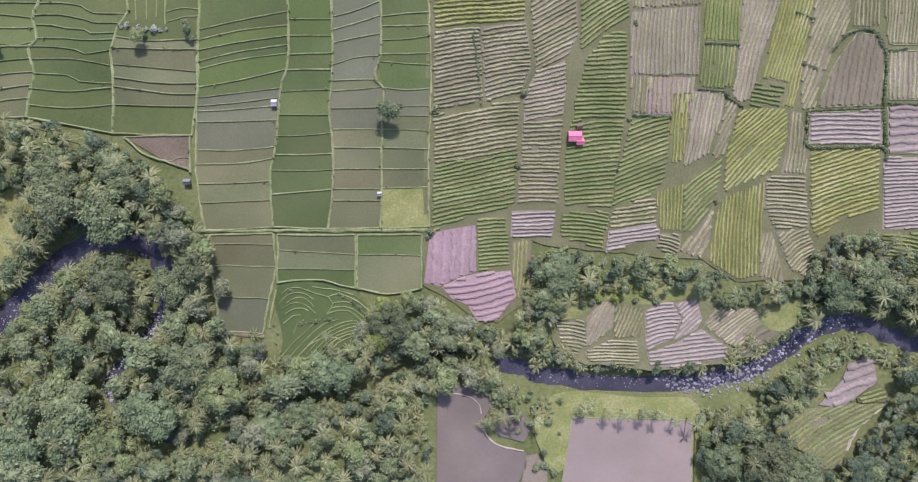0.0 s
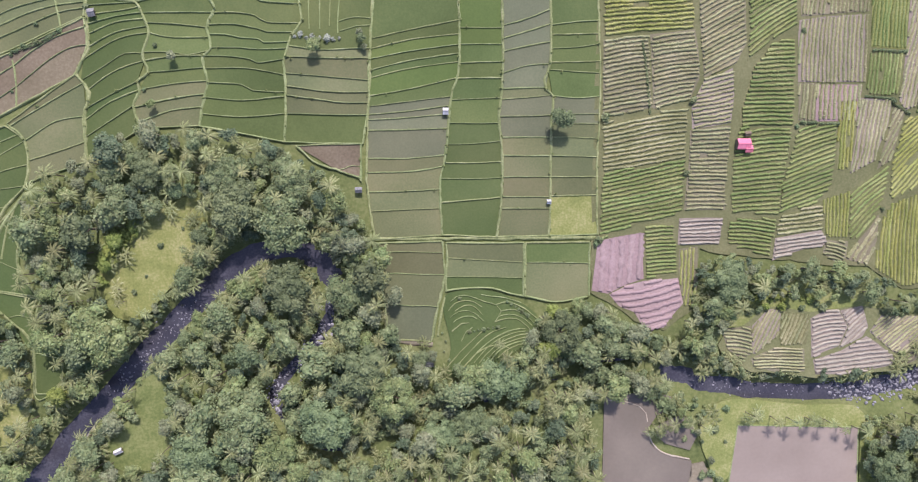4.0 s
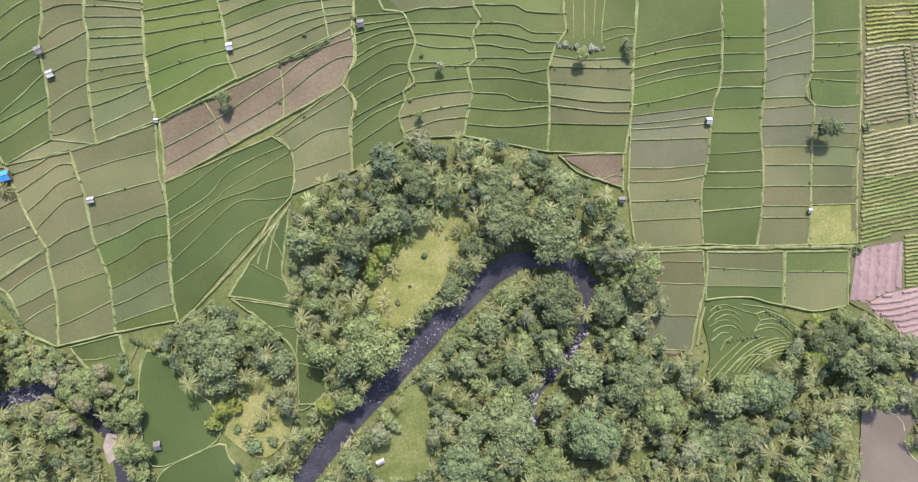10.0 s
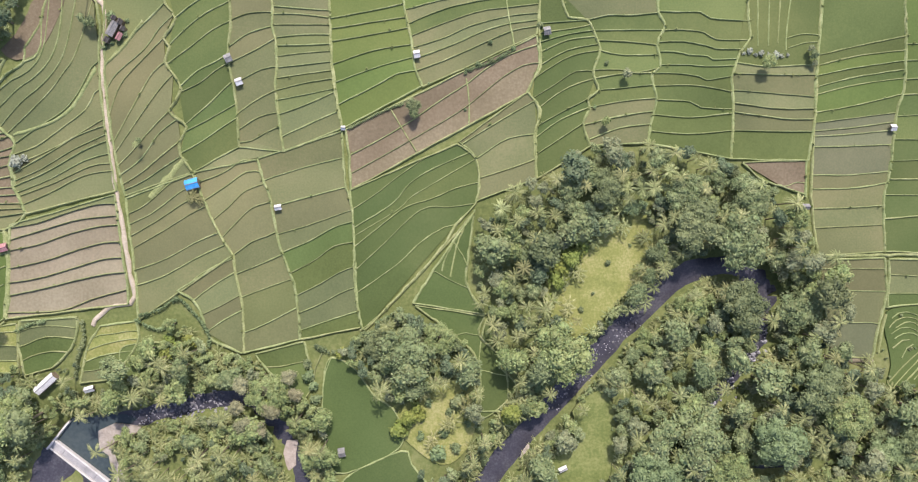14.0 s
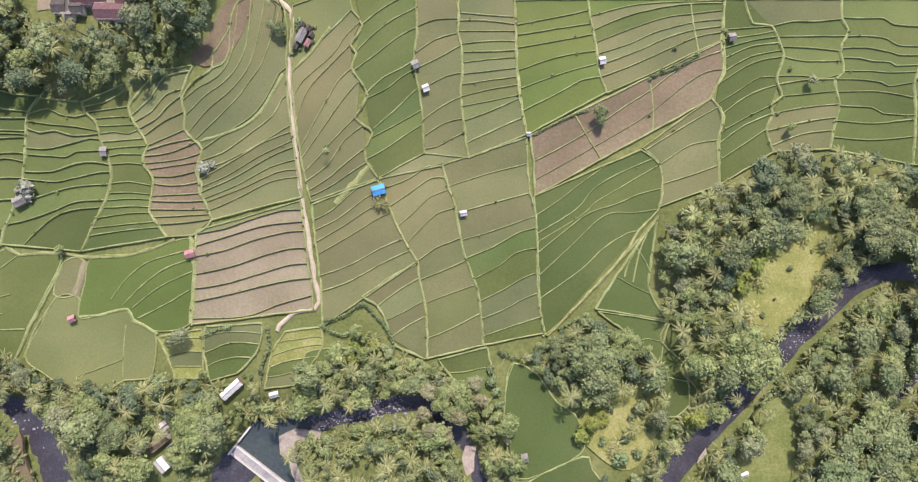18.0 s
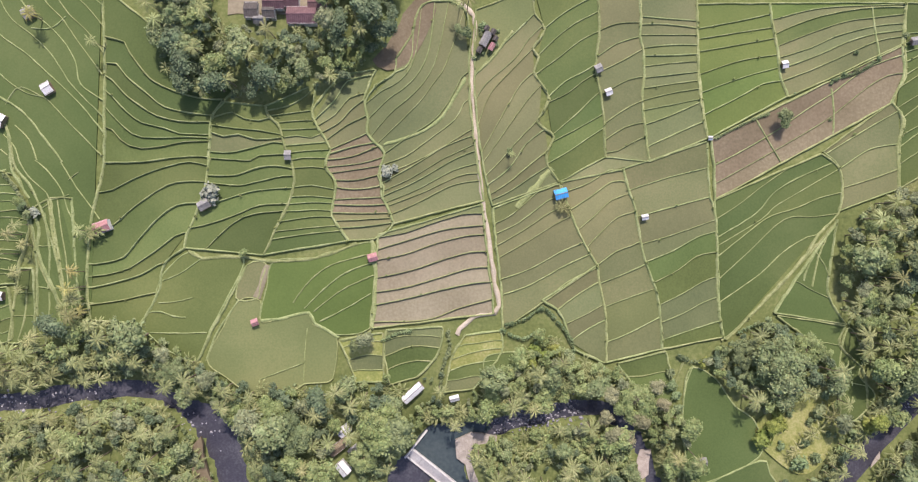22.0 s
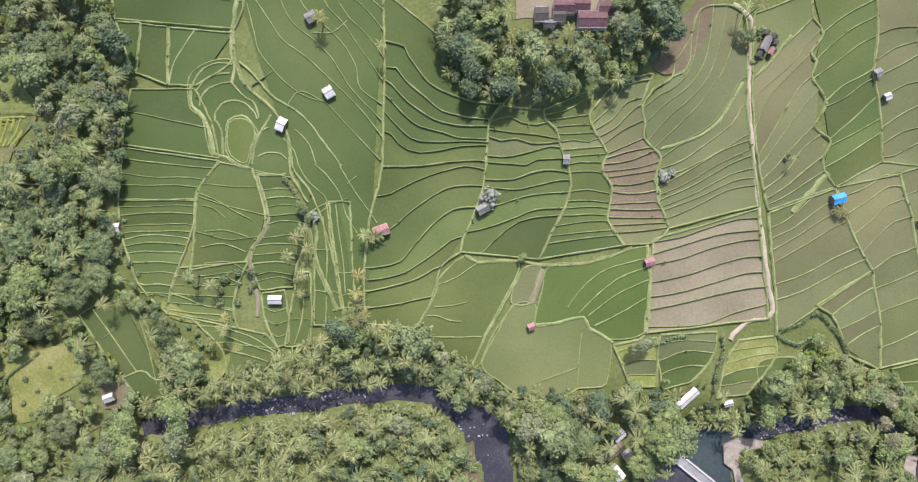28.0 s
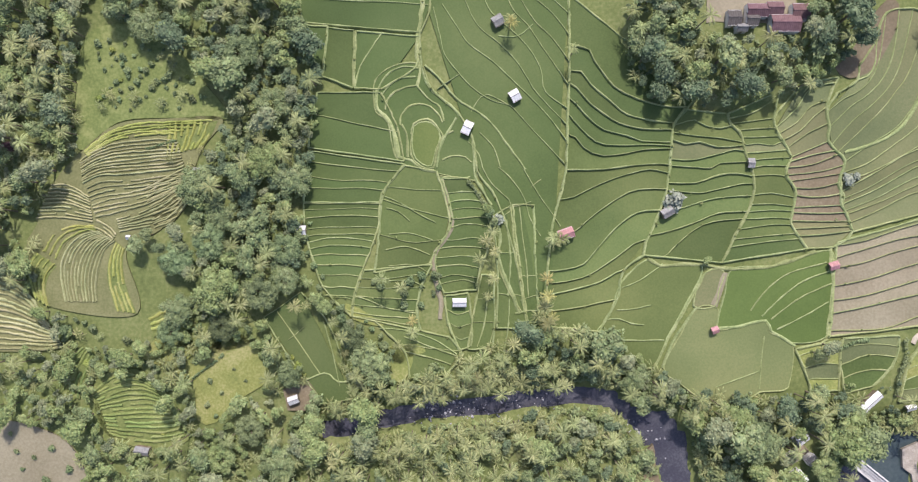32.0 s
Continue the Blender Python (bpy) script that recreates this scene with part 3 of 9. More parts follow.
terrace_bank([(-501.5, 48.8), (-501.1, 52.1), (-499.2, 54.6), (-495.3, 55.8), (-491.4, 55.0), (-488.0, 51.5), (-487.3, 49.6)], 0.45)
terrace_bank([(-497.8, 45.7), (-496.8, 49.2), (-492.3, 50.7), (-489.4, 48.8), (-486.9, 44.9)], 0.45)
terrace_bank([(-497.4, 46.2), (-497.8, 39.0), (-494.3, 34.9), (-490.4, 34.6), (-489.0, 41.0), (-487.1, 44.7), (-483.6, 46.8)], 0.50)
terrace_bank([(-501.1, 48.8), (-499.2, 46.0), (-498.8, 37.9)], 0.55)
terrace_bank([(-487.3, 37.1), (-484.1, 38.5), (-479.6, 38.1), (-477.5, 36.3)], 0.40)
terrace_bank([(-488.1, 31.2), (-481.6, 30.9), (-477.9, 31.6)], 0.40)
terrace_bank([(-495.8, 61.8), (-492.3, 57.7), (-488.0, 54.6), (-486.9, 50.1)], 0.40)
terrace_bank([(-482.6, 51.1), (-485.5, 46.3), (-488.1, 41.4), (-489.2, 34.6)], 0.60)
track([(-509.3, 60.8), (-508.9, 54.0), (-505.0, 49.7), (-502.9, 44.1), (-501.9, 38.2), (-497.8, 37.1), (-493.9, 34.0), (-490.0, 33.6)], 1.0, "bund")
track([(-493.8, 91.7), (-495.0, 81.1), (-495.8, 74.4), (-494.7, 66.6), (-495.8, 61.8)], .9, "bund")
terrace_bank([(-507.5, 79.2), (-512.8, 71.4), (-515.3, 66.6), (-516.5, 60.8)], .3)
terrace_bank([(-542.9, -13.8), (-536.6, -22.9), (-528.3, -35.2)], 0.2)
terrace_bank([(-527.4, -17.1), (-524.4, -27.5), (-521.9, -39.2)], 0.2)
terrace_bank([(-536.8, -38.9), (-527.1, -34.6), (-522.4, -37.6), (-516.2, -37.2)], 0.35)
terrace_bank([(-51.0, -50.6), (-44.2, -42.5), (-37.0, -39.4), (-32.8, -40.5)], .24)
terrace_bank([(-53.2, -24.1), (-51.0, -22.4), (-47.7, -21.9), (-44.3, -23.0)], 0.24)
terrace_bank([(-51.5, -27.4), (-48.2, -25.5), (-44.9, -25.8), (-42.1, -28.6)], 0.20)
terrace_bank([(-52.1, -31.3), (-49.3, -29.6), (-45.4, -29.3), (-43.8, -30.2)], 0.24)
terrace_bank([(-52.6, -34.6), (-49.3, -31.9), (-46.5, -31.6)], 0.30)
terrace_bank([(-49.3, -38.0), (-47.6, -34.6), (-45.4, -33.2)], 0.22)
terrace_bank([(-53.7, -46.3), (-48.7, -40.8), (-44.8, -37.2), (-41.5, -34.1)], 0.26)
terrace_bank([(-52.0, -48.0), (-46.5, -41.9), (-42.1, -37.5), (-38.2, -34.7), (-33.7, -33.3)], 0.20)
terrace_bank([(-46.5, -45.2), (-42.6, -40.8), (-38.2, -37.3), (-33.2, -34.7), (-28.7, -33.7)], 0.24)
terrace_bank([(-43.1, -45.8), (-39.8, -41.9), (-35.4, -38.6), (-29.8, -36.2), (-24.8, -35.4)], 0.20)
terrace_bank([(-39.2, -45.3), (-36.5, -42.0), (-32.0, -39.2), (-25.3, -37.6)], 0.30)
terrace_bank([(-37.6, -31.4), (-34.3, -30.3), (-29.8, -30.3), (-25.4, -33.7)], 0.24)
terrace_bank([(-35.4, -27.5), (-31.0, -27.0), (-26.5, -29.2), (-23.7, -32.0)], 0.20)
terrace_bank([(-37.1, -25.3), (-33.2, -24.2), (-27.6, -26.4), (-22.6, -30.4)], 0.30)
terrace_bank([(-57.6, -36.0), (-56.4, -28.4), (-55.0, -22.6)], 0.4)
terrace_bank([(-54.0, -27.5), (-51.6, -24.8), (-48.0, -23.7), (-44.6, -24.4), (-42.2, -26.0)], 0.18)
terrace_bank([(-53.2, -29.6), (-50.2, -27.6), (-46.6, -27.4), (-43.6, -29.0), (-41.5, -31.0)], 0.18)
terrace_bank([(-44.3, -23.0), (-41.0, -24.2), (-37.1, -25.3), (-35.4, -27.5), (-37.6, -31.4)], 0.2)
terrace_bank([(-42.5, -21.6), (-38.5, -22.3), (-34.0, -22.8), (-28.4, -24.6)], 0.18)
terrace_bank([(-50.2, -48.6), (-45.0, -43.4), (-40.4, -39.0), (-36.0, -36.2), (-31.0, -34.2), (-27.0, -33.8)], 0.16)
terrace_bank([(-44.8, -45.6), (-41.0, -41.2), (-36.8, -37.8), (-31.6, -35.4), (-26.6, -34.6)], 0.16)
terrace_bank([(-41.0, -45.6), (-38.0, -42.0), (-33.8, -38.9), (-27.8, -36.9), (-25.0, -36.5)], 0.16)
terrace_bank([(-36.4, -44.0), (-33.6, -41.4), (-29.0, -39.4), (-26.0, -39.0)], 0.2)
terrace_bank([(-36.4, -29.4), (-32.6, -28.6), (-28.4, -29.6), (-24.6, -32.6)], 0.16)
terrace_bank([(-237.4, -27.1), (-229.4, -20.6), (-217.3, -8.2), (-203.2, 7.3), (-197.8, 14.2)], 0.45)
terrace_bank([(-201.2, 9.3), (-204.3, 1.3), (-206.4, -8.7)], 0.38)
terrace_bank([(-203.2, 6.3), (-207.3, -0.7), (-209.4, -6.7)], 0.38)
terrace_bank([(-367.0, -26.4), (-359.1, -24.5), (-357.1, -22.9)], 0.52)
terrace_bank([(-307.7, 18.5), (-302.3, 24.4), (-295.8, 31.9)], 1.12)
terrace_bank([(-320.8, 64.1), (-314.9, 69.9), (-308.9, 77.7)], 0.60)
terrace_bank([(-470.7, 15.2), (-469.1, 4.4), (-465.7, -5.5), (-460.7, -13.8)], 0.38)
terrace_bank([(-465.8, 17.2), (-464.4, 4.4), (-465.1, -8.4)], 0.38)
terrace_bank([(-468.7, -7.5), (-469.6, -17.4), (-471.6, -26.3)], 0.30)
terrace_bank([(-472.2, -7.5), (-473.0, -17.4), (-475.5, -25.7)], 0.30)
terrace_bank([(-464.7, -9.4), (-465.1, -19.3), (-466.6, -27.7)], 0.30)
terrace_bank([(-461.7, -16.4), (-460.7, -26.3)], 0.30)
terrace_bank([(-462.7, -14.4), (-457.8, -13.4), (-453.2, -13.8)], 0.38)
terrace_bank([(-461.1, -17.7), (-453.2, -17.3)], 0.30)
terrace_bank([(-516.0, -15.4), (-506.1, -17.0), (-497.3, -18.6)], 0.30)
terrace_bank([(-500.2, -22.3), (-492.3, -25.3), (-482.4, -28.9)], 0.30)
terrace_bank([(-500.2, -27.3), (-490.3, -29.7), (-484.4, -31.7)], 0.30)
terrace_bank([(-539.2, -23.3), (-536.6, -21.4), (-534.0, -19.0)], 0.14)
terrace_bank([(19.4, -63.8), (21.5, -68.0), (20.9, -73.3)], .3)
terrace_bank([(-506.9, 25.0), (-501.1, 22.6), (-495.3, 19.1), (-489.5, 16.2)], .22)
terrace_bank([(-505.1, 12.2), (-498.3, 12.6), (-490.5, 10.3)], .22)
terrace_bank([(-506.2, 7.0), (-499.3, 8.1), (-491.5, 5.4)], .22)
terrace_bank([(-505.3, 1.5), (-497.4, 2.0), (-491.6, -0.9)], .22)
terrace_bank([(-505.3, -3.5), (-498.5, -3.3), (-493.2, -5.4)], .22)
terrace_bank([(-506.0, 21.0), (-502.1, 19.9), (-498.2, 16.7)], .22)
terrace_bank([(-526.9, -8.3), (-515.2, -9.0), (-505.4, -12.7), (-495.2, -13.7)], .25)
terrace_bank([(-523.0, -12.3), (-513.3, -14.7), (-498.8, -15.9)], .25)
terrace_bank([(-508.4, -19.4), (-499.6, -20.2), (-489.8, -23.4), (-482.4, -28.2)], .25)
terrace_bank([(-383.3, -13.4), (-378.1, -6.5), (-370.5, -0.8), (-357.9, 2.9)], .3)
terrace_bank([(-379.5, -15.4), (-373.2, -9.1), (-365.6, -3.4), (-356.1, 0.3)], .3)
terrace_bank([(-376.4, -16.4), (-366.8, -9.1), (-356.1, -4.2)], .3)
terrace_bank([(-374.4, -19.8), (-365.7, -15.5), (-357.0, -10.4)], .3)
terrace_bank([(-431.8, -16.4), (-427.7, -16.2), (-423.4, -17.8), (-419.3, -18.2)], .3)
terrace_bank([(-431.3, -23.3), (-422.9, -23.5), (-412.3, -23.4)], .3)
terrace_bank([(-428.4, -13.2), (-422.7, -12.8), (-417.0, -11.5)], .25)
terrace_bank([(-426.9, -5.7), (-420.6, -3.0), (-413.1, 2.3)], .25)
terrace_bank([(-378.6, -22.0), (-379.5, -30.0), (-380.0, -39.9)], .25)
terrace_bank([(-394.8, -39.4), (-387.6, -36.7), (-379.7, -33.8)], .22)
terrace_bank([(-394.8, -44.2), (-394.8, -39.4)], .22)
terrace_bank([(-250.4, -34.5), (-252.8, -40.2), (-253.9, -46.2)], .25)
terrace_bank([(-247.2, -35.8), (-249.2, -41.2), (-250.4, -47.9)], .25)
track([(-328.4, 88.4), (-323.6, 84.5), (-321.5, 80.6), (-321.9, 73.8), (-322.8, 62.1), (-321.9, 48.4), (-320.1, 28.8), (-317.3, 9.0), (-315.4, -4.9), (-313.4, -14.9), (-314.9, -17.4), (-322.4, -18.4), (-325.4, -20.8), (-327.8, -24.7)], .8, "path")
track([(-352.4, 39.7), (-340.6, 43.6), (-332.7, 49.4), (-324.7, 62.1)], .7, "bund")
track([(-76.7, -37.4), (-68.0, -38.1), (-59.3, -39.0)], 1.0, "s")
track([(-356.7, 8.2), (-355.5, -6.6), (-357.1, -22.5)], 1.0, "bund")
track([(-82.2, -2.3), (-56.0, -2.0), (-29.2, -1.9), (-2.3, -1.8)], 0.8, "bund")
track([(-488.0, 31.8), (-485.4, 24.0), (-484.4, 14.2), (-489.4, 6.3), (-490.0, 0.4), (-488.0, -9.5), (-488.0, -16.4)], .9, "s")
track([(-398.8, -0.7), (-404.5, -11.5), (-410.9, -22.8), (-416.0, -33.5)], .55, "bund")
track([(-401.3, -12.2), (-408.6, -22.8), (-412.8, -32.9)], .5, "bund")
track([(-394.2, -19.5), (-385.9, -18.4), (-378.0, -16.8), (-376.0, -20.4), (-372.9, -22.2), (-368.2, -25.6)], .7, "bund")
track([(-418.2, 4.3), (-413.7, 1.7), (-401.9, 2.3), (-389.2, 0.7), (-375.4, 1.8), (-361.6, 6.5)], .7, "bund")
track([(-392.0, -0.5), (-394.0, -7.6), (-395.8, -11.6)], 1.2, "s")


# ---- plants ----
def leaf_cards(rng, centres, radii, count, size, flat=0.55):
    """Folded leaf sprays over the upper skin of several balls: verts, faces."""
    centres, radii = np.array(centres), np.array(radii)
    pick = rng.choice(len(centres), count, p=radii ** 2 / (radii ** 2).sum())
    d = rng.normal(size=(count, 3))
    d[:, 2] = np.abs(d[:, 2]) * 1.1 - 0.35
    d /= np.linalg.norm(d, axis=1)[:, None]
    pos = centres[pick] + d * (radii[pick] * rng.uniform(0.72, 1.22, count))[:, None] * np.array([1, 1, 0.8])
    nrm = d * (1 - flat) + rng.normal(size=(count, 3)) * 0.42
    nrm[:, 2] += flat
    nrm /= np.linalg.norm(nrm, axis=1)[:, None]
    side = np.cross(nrm, rng.normal(size=(count, 3)))
    side /= np.linalg.norm(side, axis=1)[:, None] + 1e-9
    fwd = np.cross(nrm, side)
    s = size * rng.uniform(0.6, 1.35, count)[:, None]
    a, b = pos - fwd * s, pos + fwd * s
    l, r = pos + side * s * 0.62 - nrm * s * 0.25, pos - side * s * 0.62 - nrm * s * 0.25
    verts = np.stack([a, l, b, r], 1).reshape(-1, 3)
    k = np.arange(count)[:, None] * 4
    faces = np.concatenate([k + [0, 1, 2], k + [0, 2, 3]])
    return verts, faces


def lump(rng, c, r, rings=5, seg=8):
    """An uneven ball: the dense inside of a crown."""
    verts, faces = [], []
    for i in range(rings + 1):
        th = math.pi * i / rings
        for j in range(seg):
            ph = 2 * math.pi * j / seg + i * 0.4
            q = r * rng.uniform(0.78, 1.05)
            verts.append((c[0] + q * math.sin(th) * math.cos(ph), c[1] + q * math.sin(th) * math.sin(ph), c[2] + 0.75 * q * math.cos(th)))
    for i in range(rings):
        for j in range(seg):
            a, b = i * seg + j, i * seg + (j + 1) % seg
            faces += [(a, a + seg, b + seg), (a, b + seg, b)]
    return np.array(verts), np.array(faces)


def limb(p, q, r0, r1, seg=6):
    p, q = Vector(p), Vector(q)
    turn = (q - p).to_track_quat("Z", "Y").to_matrix()
    verts = []
    for c, r in ((p, r0), (q, r1)):
        for j in range(seg):
            a = 2 * math.pi * j / seg
            verts.append(tuple(c + turn @ Vector((r * math.cos(a), r * math.sin(a), 0))))
    faces = []
    for j in range(seg):
        k = (j + 1) % seg
        faces += [(j, k, seg + k), (j, seg + k, seg + j)]
    return np.array(verts), np.array(faces)


def joined(pieces):
    verts, faces, n = [], [], 0
    for v, f in pieces:
        verts.append(v)
        faces.append(f + n)
        n += len(v)
    return np.concatenate(verts), np.concatenate(faces)


def broadleaf(seed, radius, height, leaves=700, most=12, small=0.0):
    """Crown and wood of a broad-leaved tree; small: how much finer the clumps of a large crown are."""
    rng = np.random.RandomState(seed)
    n = rng.randint(most - 3, most + 1)
    balls, radii = [], []
    for i in range(n):
        a, q = rng.uniform(0, 6.28), radius * (0.58 + 0.2 * small) * math.sqrt(rng.uniform(0.02, 1))
        balls.append((q * math.cos(a), q * math.sin(a), height - radius * (0.45 + 0.35 * (q / radius) ** 1.5) + rng.uniform(-0.14, 0.18) * radius * (1 - 0.5 * small)))
        radii.append(radius * rng.uniform(0.34, 0.52) * (1 - 0.42 * small))
    crown = joined([lump(rng, c, r * 0.88, 4, 7) for c, r in zip(balls, radii)] + [leaf_cards(rng, balls, radii, leaves, radius * 0.078 * (700 / leaves) ** 0.45)])
    fork = (0.1 * radius, 0, height * 0.45)
    wood = joined([limb((0, 0, -1.5), fork, 0.07 * radius + 0.05, 0.05 * radius)] + [limb(fork, c, 0.045 * radius, 0.015 * radius, 5) for c in balls[:5]])
    return crown, wood


def frond(rng, root, azim, rise, length, leaflets, droop, wide):
    """A feathered frond: a bent rib with leaflets on both sides."""
    ca, sa = math.cos(azim), math.sin(azim)
    pts = []
    for i in range(leaflets + 1):
        u = i / leaflets
        out = length * (u - 0.18 * u * u)
        pts.append(np.array([root[0] + ca * out, root[1] + sa * out, root[2] + length * (rise * u - droop * u * u)]))
    side = np.array([-sa, ca, 0.0])
    verts, faces = [], []
    for i in range(leaflets):
        a, b = pts[i], pts[i + 1]
        u = (i + 0.5) / leaflets
        w = wide * length * math.sin(math.pi * (0.12 + 0.8 * u)) * rng.uniform(0.8, 1.1)
        for sg in (1, -1):
            k = len(verts)
            tip = b + (b - a) * 1.3 + side * sg * w + np.array([0, 0, -0.35 * w])
            verts += [a, b, tip]
            faces.append((k, k + 1, k + 2) if sg > 0 else (k, k + 2, k + 1))
    return np.array(verts), np.array(faces)


def palm_tree(seed, height, length=3.8, fronds=18):
    rng = np.random.RandomState(seed)
    lean = rng.uniform(-0.9, 0.9, 2)
    head = (lean[0], lean[1], height)
    crown = joined([frond(rng, head, 2.4 * i + rng.uniform(-0.2, 0.2), rng.uniform(0.05, 0.75), length * rng.uniform(0.8, 1.1), 9, rng.uniform(0.5, 0.85), 0.12) for i in range(fronds)])
    mid = (lean[0] * 0.3, lean[1] * 0.3, height * 0.5)
    wood = joined([limb((0, 0, -1.5), mid, 0.22, 0.17), limb(mid, head, 0.17, 0.12)])
    return crown, wood


def banana(seed):
    rng = np.random.RandomState(seed)
    bits = []
    for s in range(3):
        c = rng.uniform(-1.0, 1.0, 2)
        for i in range(6):
            bits.append(frond(rng, (c[0], c[1], 2.2), 1.05 * i + rng.uniform(-0.3, 0.3), 0.7, rng.uniform(1.7, 2.5), 5, 0.75, 0.17))
    wood = joined([limb((0, 0, -1), (0, 0, 2.3), 0.2, 0.12)])
    return joined(bits), wood


def shrub_form(seed, r, lumps=4, leaves=90):
    rng = np.random.RandomState(seed)
    balls = [(rng.uniform(-0.5, 0.5) * r, rng.uniform(-0.5, 0.5) * r, r * rng.uniform(0.4, 0.8)) for _ in range(lumps)]
    radii = [r * rng.uniform(0.4, 0.6) for _ in range(lumps)]
    crown = joined([lump(rng, c, q * 0.85, 4, 6) for c, q in zip(balls, radii)] + [leaf_cards(rng, balls, radii, leaves, r * 0.22)])
    return crown, limb((0, 0, -0.8), (0, 0, r * 0.6), 0.08, 0.04)


def as_mesh(name, form, mat):
    v, f = form
    me = bpy.data.meshes.new(name)
    me.vertices.add(len(v))
    me.vertices.foreach_set("co", np.asarray(v, dtype=np.float32).ravel())
    me.loops.add(3 * len(f))
    me.loops.foreach_set("vertex_index", np.asarray(f, dtype=np.int32).ravel())
    me.polygons.add(len(f))
    me.polygons.foreach_set("loop_start", np.arange(len(f), dtype=np.int32) * 3)
    me.polygons.foreach_set("use_smooth", np.ones(len(f), dtype=bool))
    me.update(calc_edges=True)
    me.validate()
    me.materials.append(mat)
    return me


FORMS = {
    "tree": [broadleaf(10 + i, r, h) for i, (r, h) in enumerate(((4.2, 9.5), (4.8, 11), (3.6, 8.5), (5.4, 12), (3.0, 7.5), (4.0, 10)))],
    "giant": [broadleaf(140 + i, r, h, 3400, 34, 1.0) for i, (r, h) in enumerate(((8.5, 14), (7.5, 13), (9.5, 15)))],
    "sapling": [broadleaf(110 + i, r, h, 260, 6) for i, (r, h) in enumerate(((4.2, 9.5), (4.6, 11), (3.6, 8.5), (4.0, 10)))],
    "palm": [palm_tree(30 + i, h) for i, h in enumerate((11, 13, 9.5, 12))],
    "banana": [banana(50 + i) for i in range(3)],
    "shrub": [shrub_form(60 + i, r) for i, r in enumerate((1.4, 1.0, 1.8))],
}
WEAR = {  # kind: form, crown material, label, category
    "tree": ("tree", "leaf", "broad-leaved tree with a dense uneven green crown", "tree"),
    "giant": ("giant", "leaf_mid", "large spreading tree with a broad domed finely leaved crown", "tree"),
    "dark": ("tree", "leaf", "dark broad-leaved tree standing alone on a bund", "tree"),
    "dry": ("tree", "dry_leaf", "tree with a dry yellowish-brown crown on the river bank", "tree"),
    "grey": ("shrub", "grey_leaf", "silvery grey-green tree standing on a field bund", "tree"),
    "lime": ("shrub", "lime", "bright lime-green bush at the wood edge", "bush"),
    "limetree": ("tree", "lime", "bright yellow-green tree at a clearing's edge", "tree"),
    "shrub": ("shrub", "leaf", "small dark green shrub on a field bund", "shrub"),
    "palm": ("palm", "palm", "tall coconut palm with drooping feathered fronds", "palm tree"),
    "drypalm": ("palm", "dry_palm", "palm with yellowing sunlit fronds beside a bund", "palm tree"),
    "banana": ("banana", "palm", "clump of banana plants with broad ragged leaves", "banana plant"),
}
MESHES = {}
for kind, (form, mat, label, category) in WEAR.items():
    looks = (mat, "leaf_mid", "leaf_warm", "leaf_dusty") if kind == "tree" else (mat, "leaf_warm", "leaf") if kind == "giant" else (mat,)
    MESHES[kind] = [(as_mesh("crown", c, M[look_of]), as_mesh("trunk", w, M["bark"])) for look_of in looks for c, w in FORMS[form]]
TREES = random.Random(21)


def grow(kind, x, y, size, z=None, group=""):
    form, mat, label, category = WEAR[kind]
    top = tagged(empty({"shrub": "shrub", "lime": "bush", "palm": "coconut_palm", "drypalm": "coconut_palm", "banana": "banana_plant"}.get(kind, "tree"), x, y, ground_z(x, y) if z is None else z), label, category, group)
    crown, trunk = TREES.choice(MESHES[kind])
    top.rotation_euler = (0, 0, TREES.uniform(0, 6.28))
    top.scale = (size, size, size * TREES.uniform(0.9, 1.1))
    for name, me in (("crown", crown), ("trunk", trunk)):
        new(name, me).parent = top
    return top


def plant(kind, size, places):
    for x, y in places:
        grow(kind, x, y, size * TREES.uniform(0.85, 1.15), z=lie(y))


plant("tree", .5, [(-98.1, 65.3), (-98.7, 62.9)])
plant("dark", 1.0, [(-15.4, 39.6)])
plant("shrub", 1.0, [(-13.4, 40.2), (-12.0, 41.2), (70.2, 70.0), (68.4, 37.0), (31.3, 45.9), (102.6, 46.0), (99.6, 8.0), (29.2, 20.6), (0.8, 39.7)])
plant("tree", .45, [(-146.7, 59.8), (-153.6, 43.4)])
plant("shrub", .8, [(-192.6, 70.5), (-157.1, 48.9), (-153.1, 63.8), (-175.8, 76.5)])
plant("tree", .5, [(-217.7, 46.7), (-218.8, 49.3)])
plant("shrub", .65, [(-201.1, 47.9), (-201.0, 60.3), (-213.4, 56.7), (-196.6, 63.1), (-192.6, 64.2), (-188.7, 65.6), (-184.7, 68.6)])
plant("grey", 2.25, [(-412.2, 21.2)])
plant("grey", 1.25, [(-351.5, 30.8), (-348.6, 31.8)])
plant("palm", .5, [(-310.2, 35.7)])
plant("palm", .85, [(-326.9, 84.6), (-324.4, 83.4)])
plant("shrub", .55, [(-319.6, 76.5), (-318.9, 70.4), (-313.9, 77.6), (-317.0, 70.0), (-314.4, 72.5)])
plant("banana", 1.0, [(-292.4, 18.4), (-293.4, 18.8), (-290.5, 17.8)])
plant("tree", .35, [(-310.2, 37.6)])
plant("palm", .7, [(-444.5, 71.8), (-465.0, 81.5), (-451.0, 11.3)])
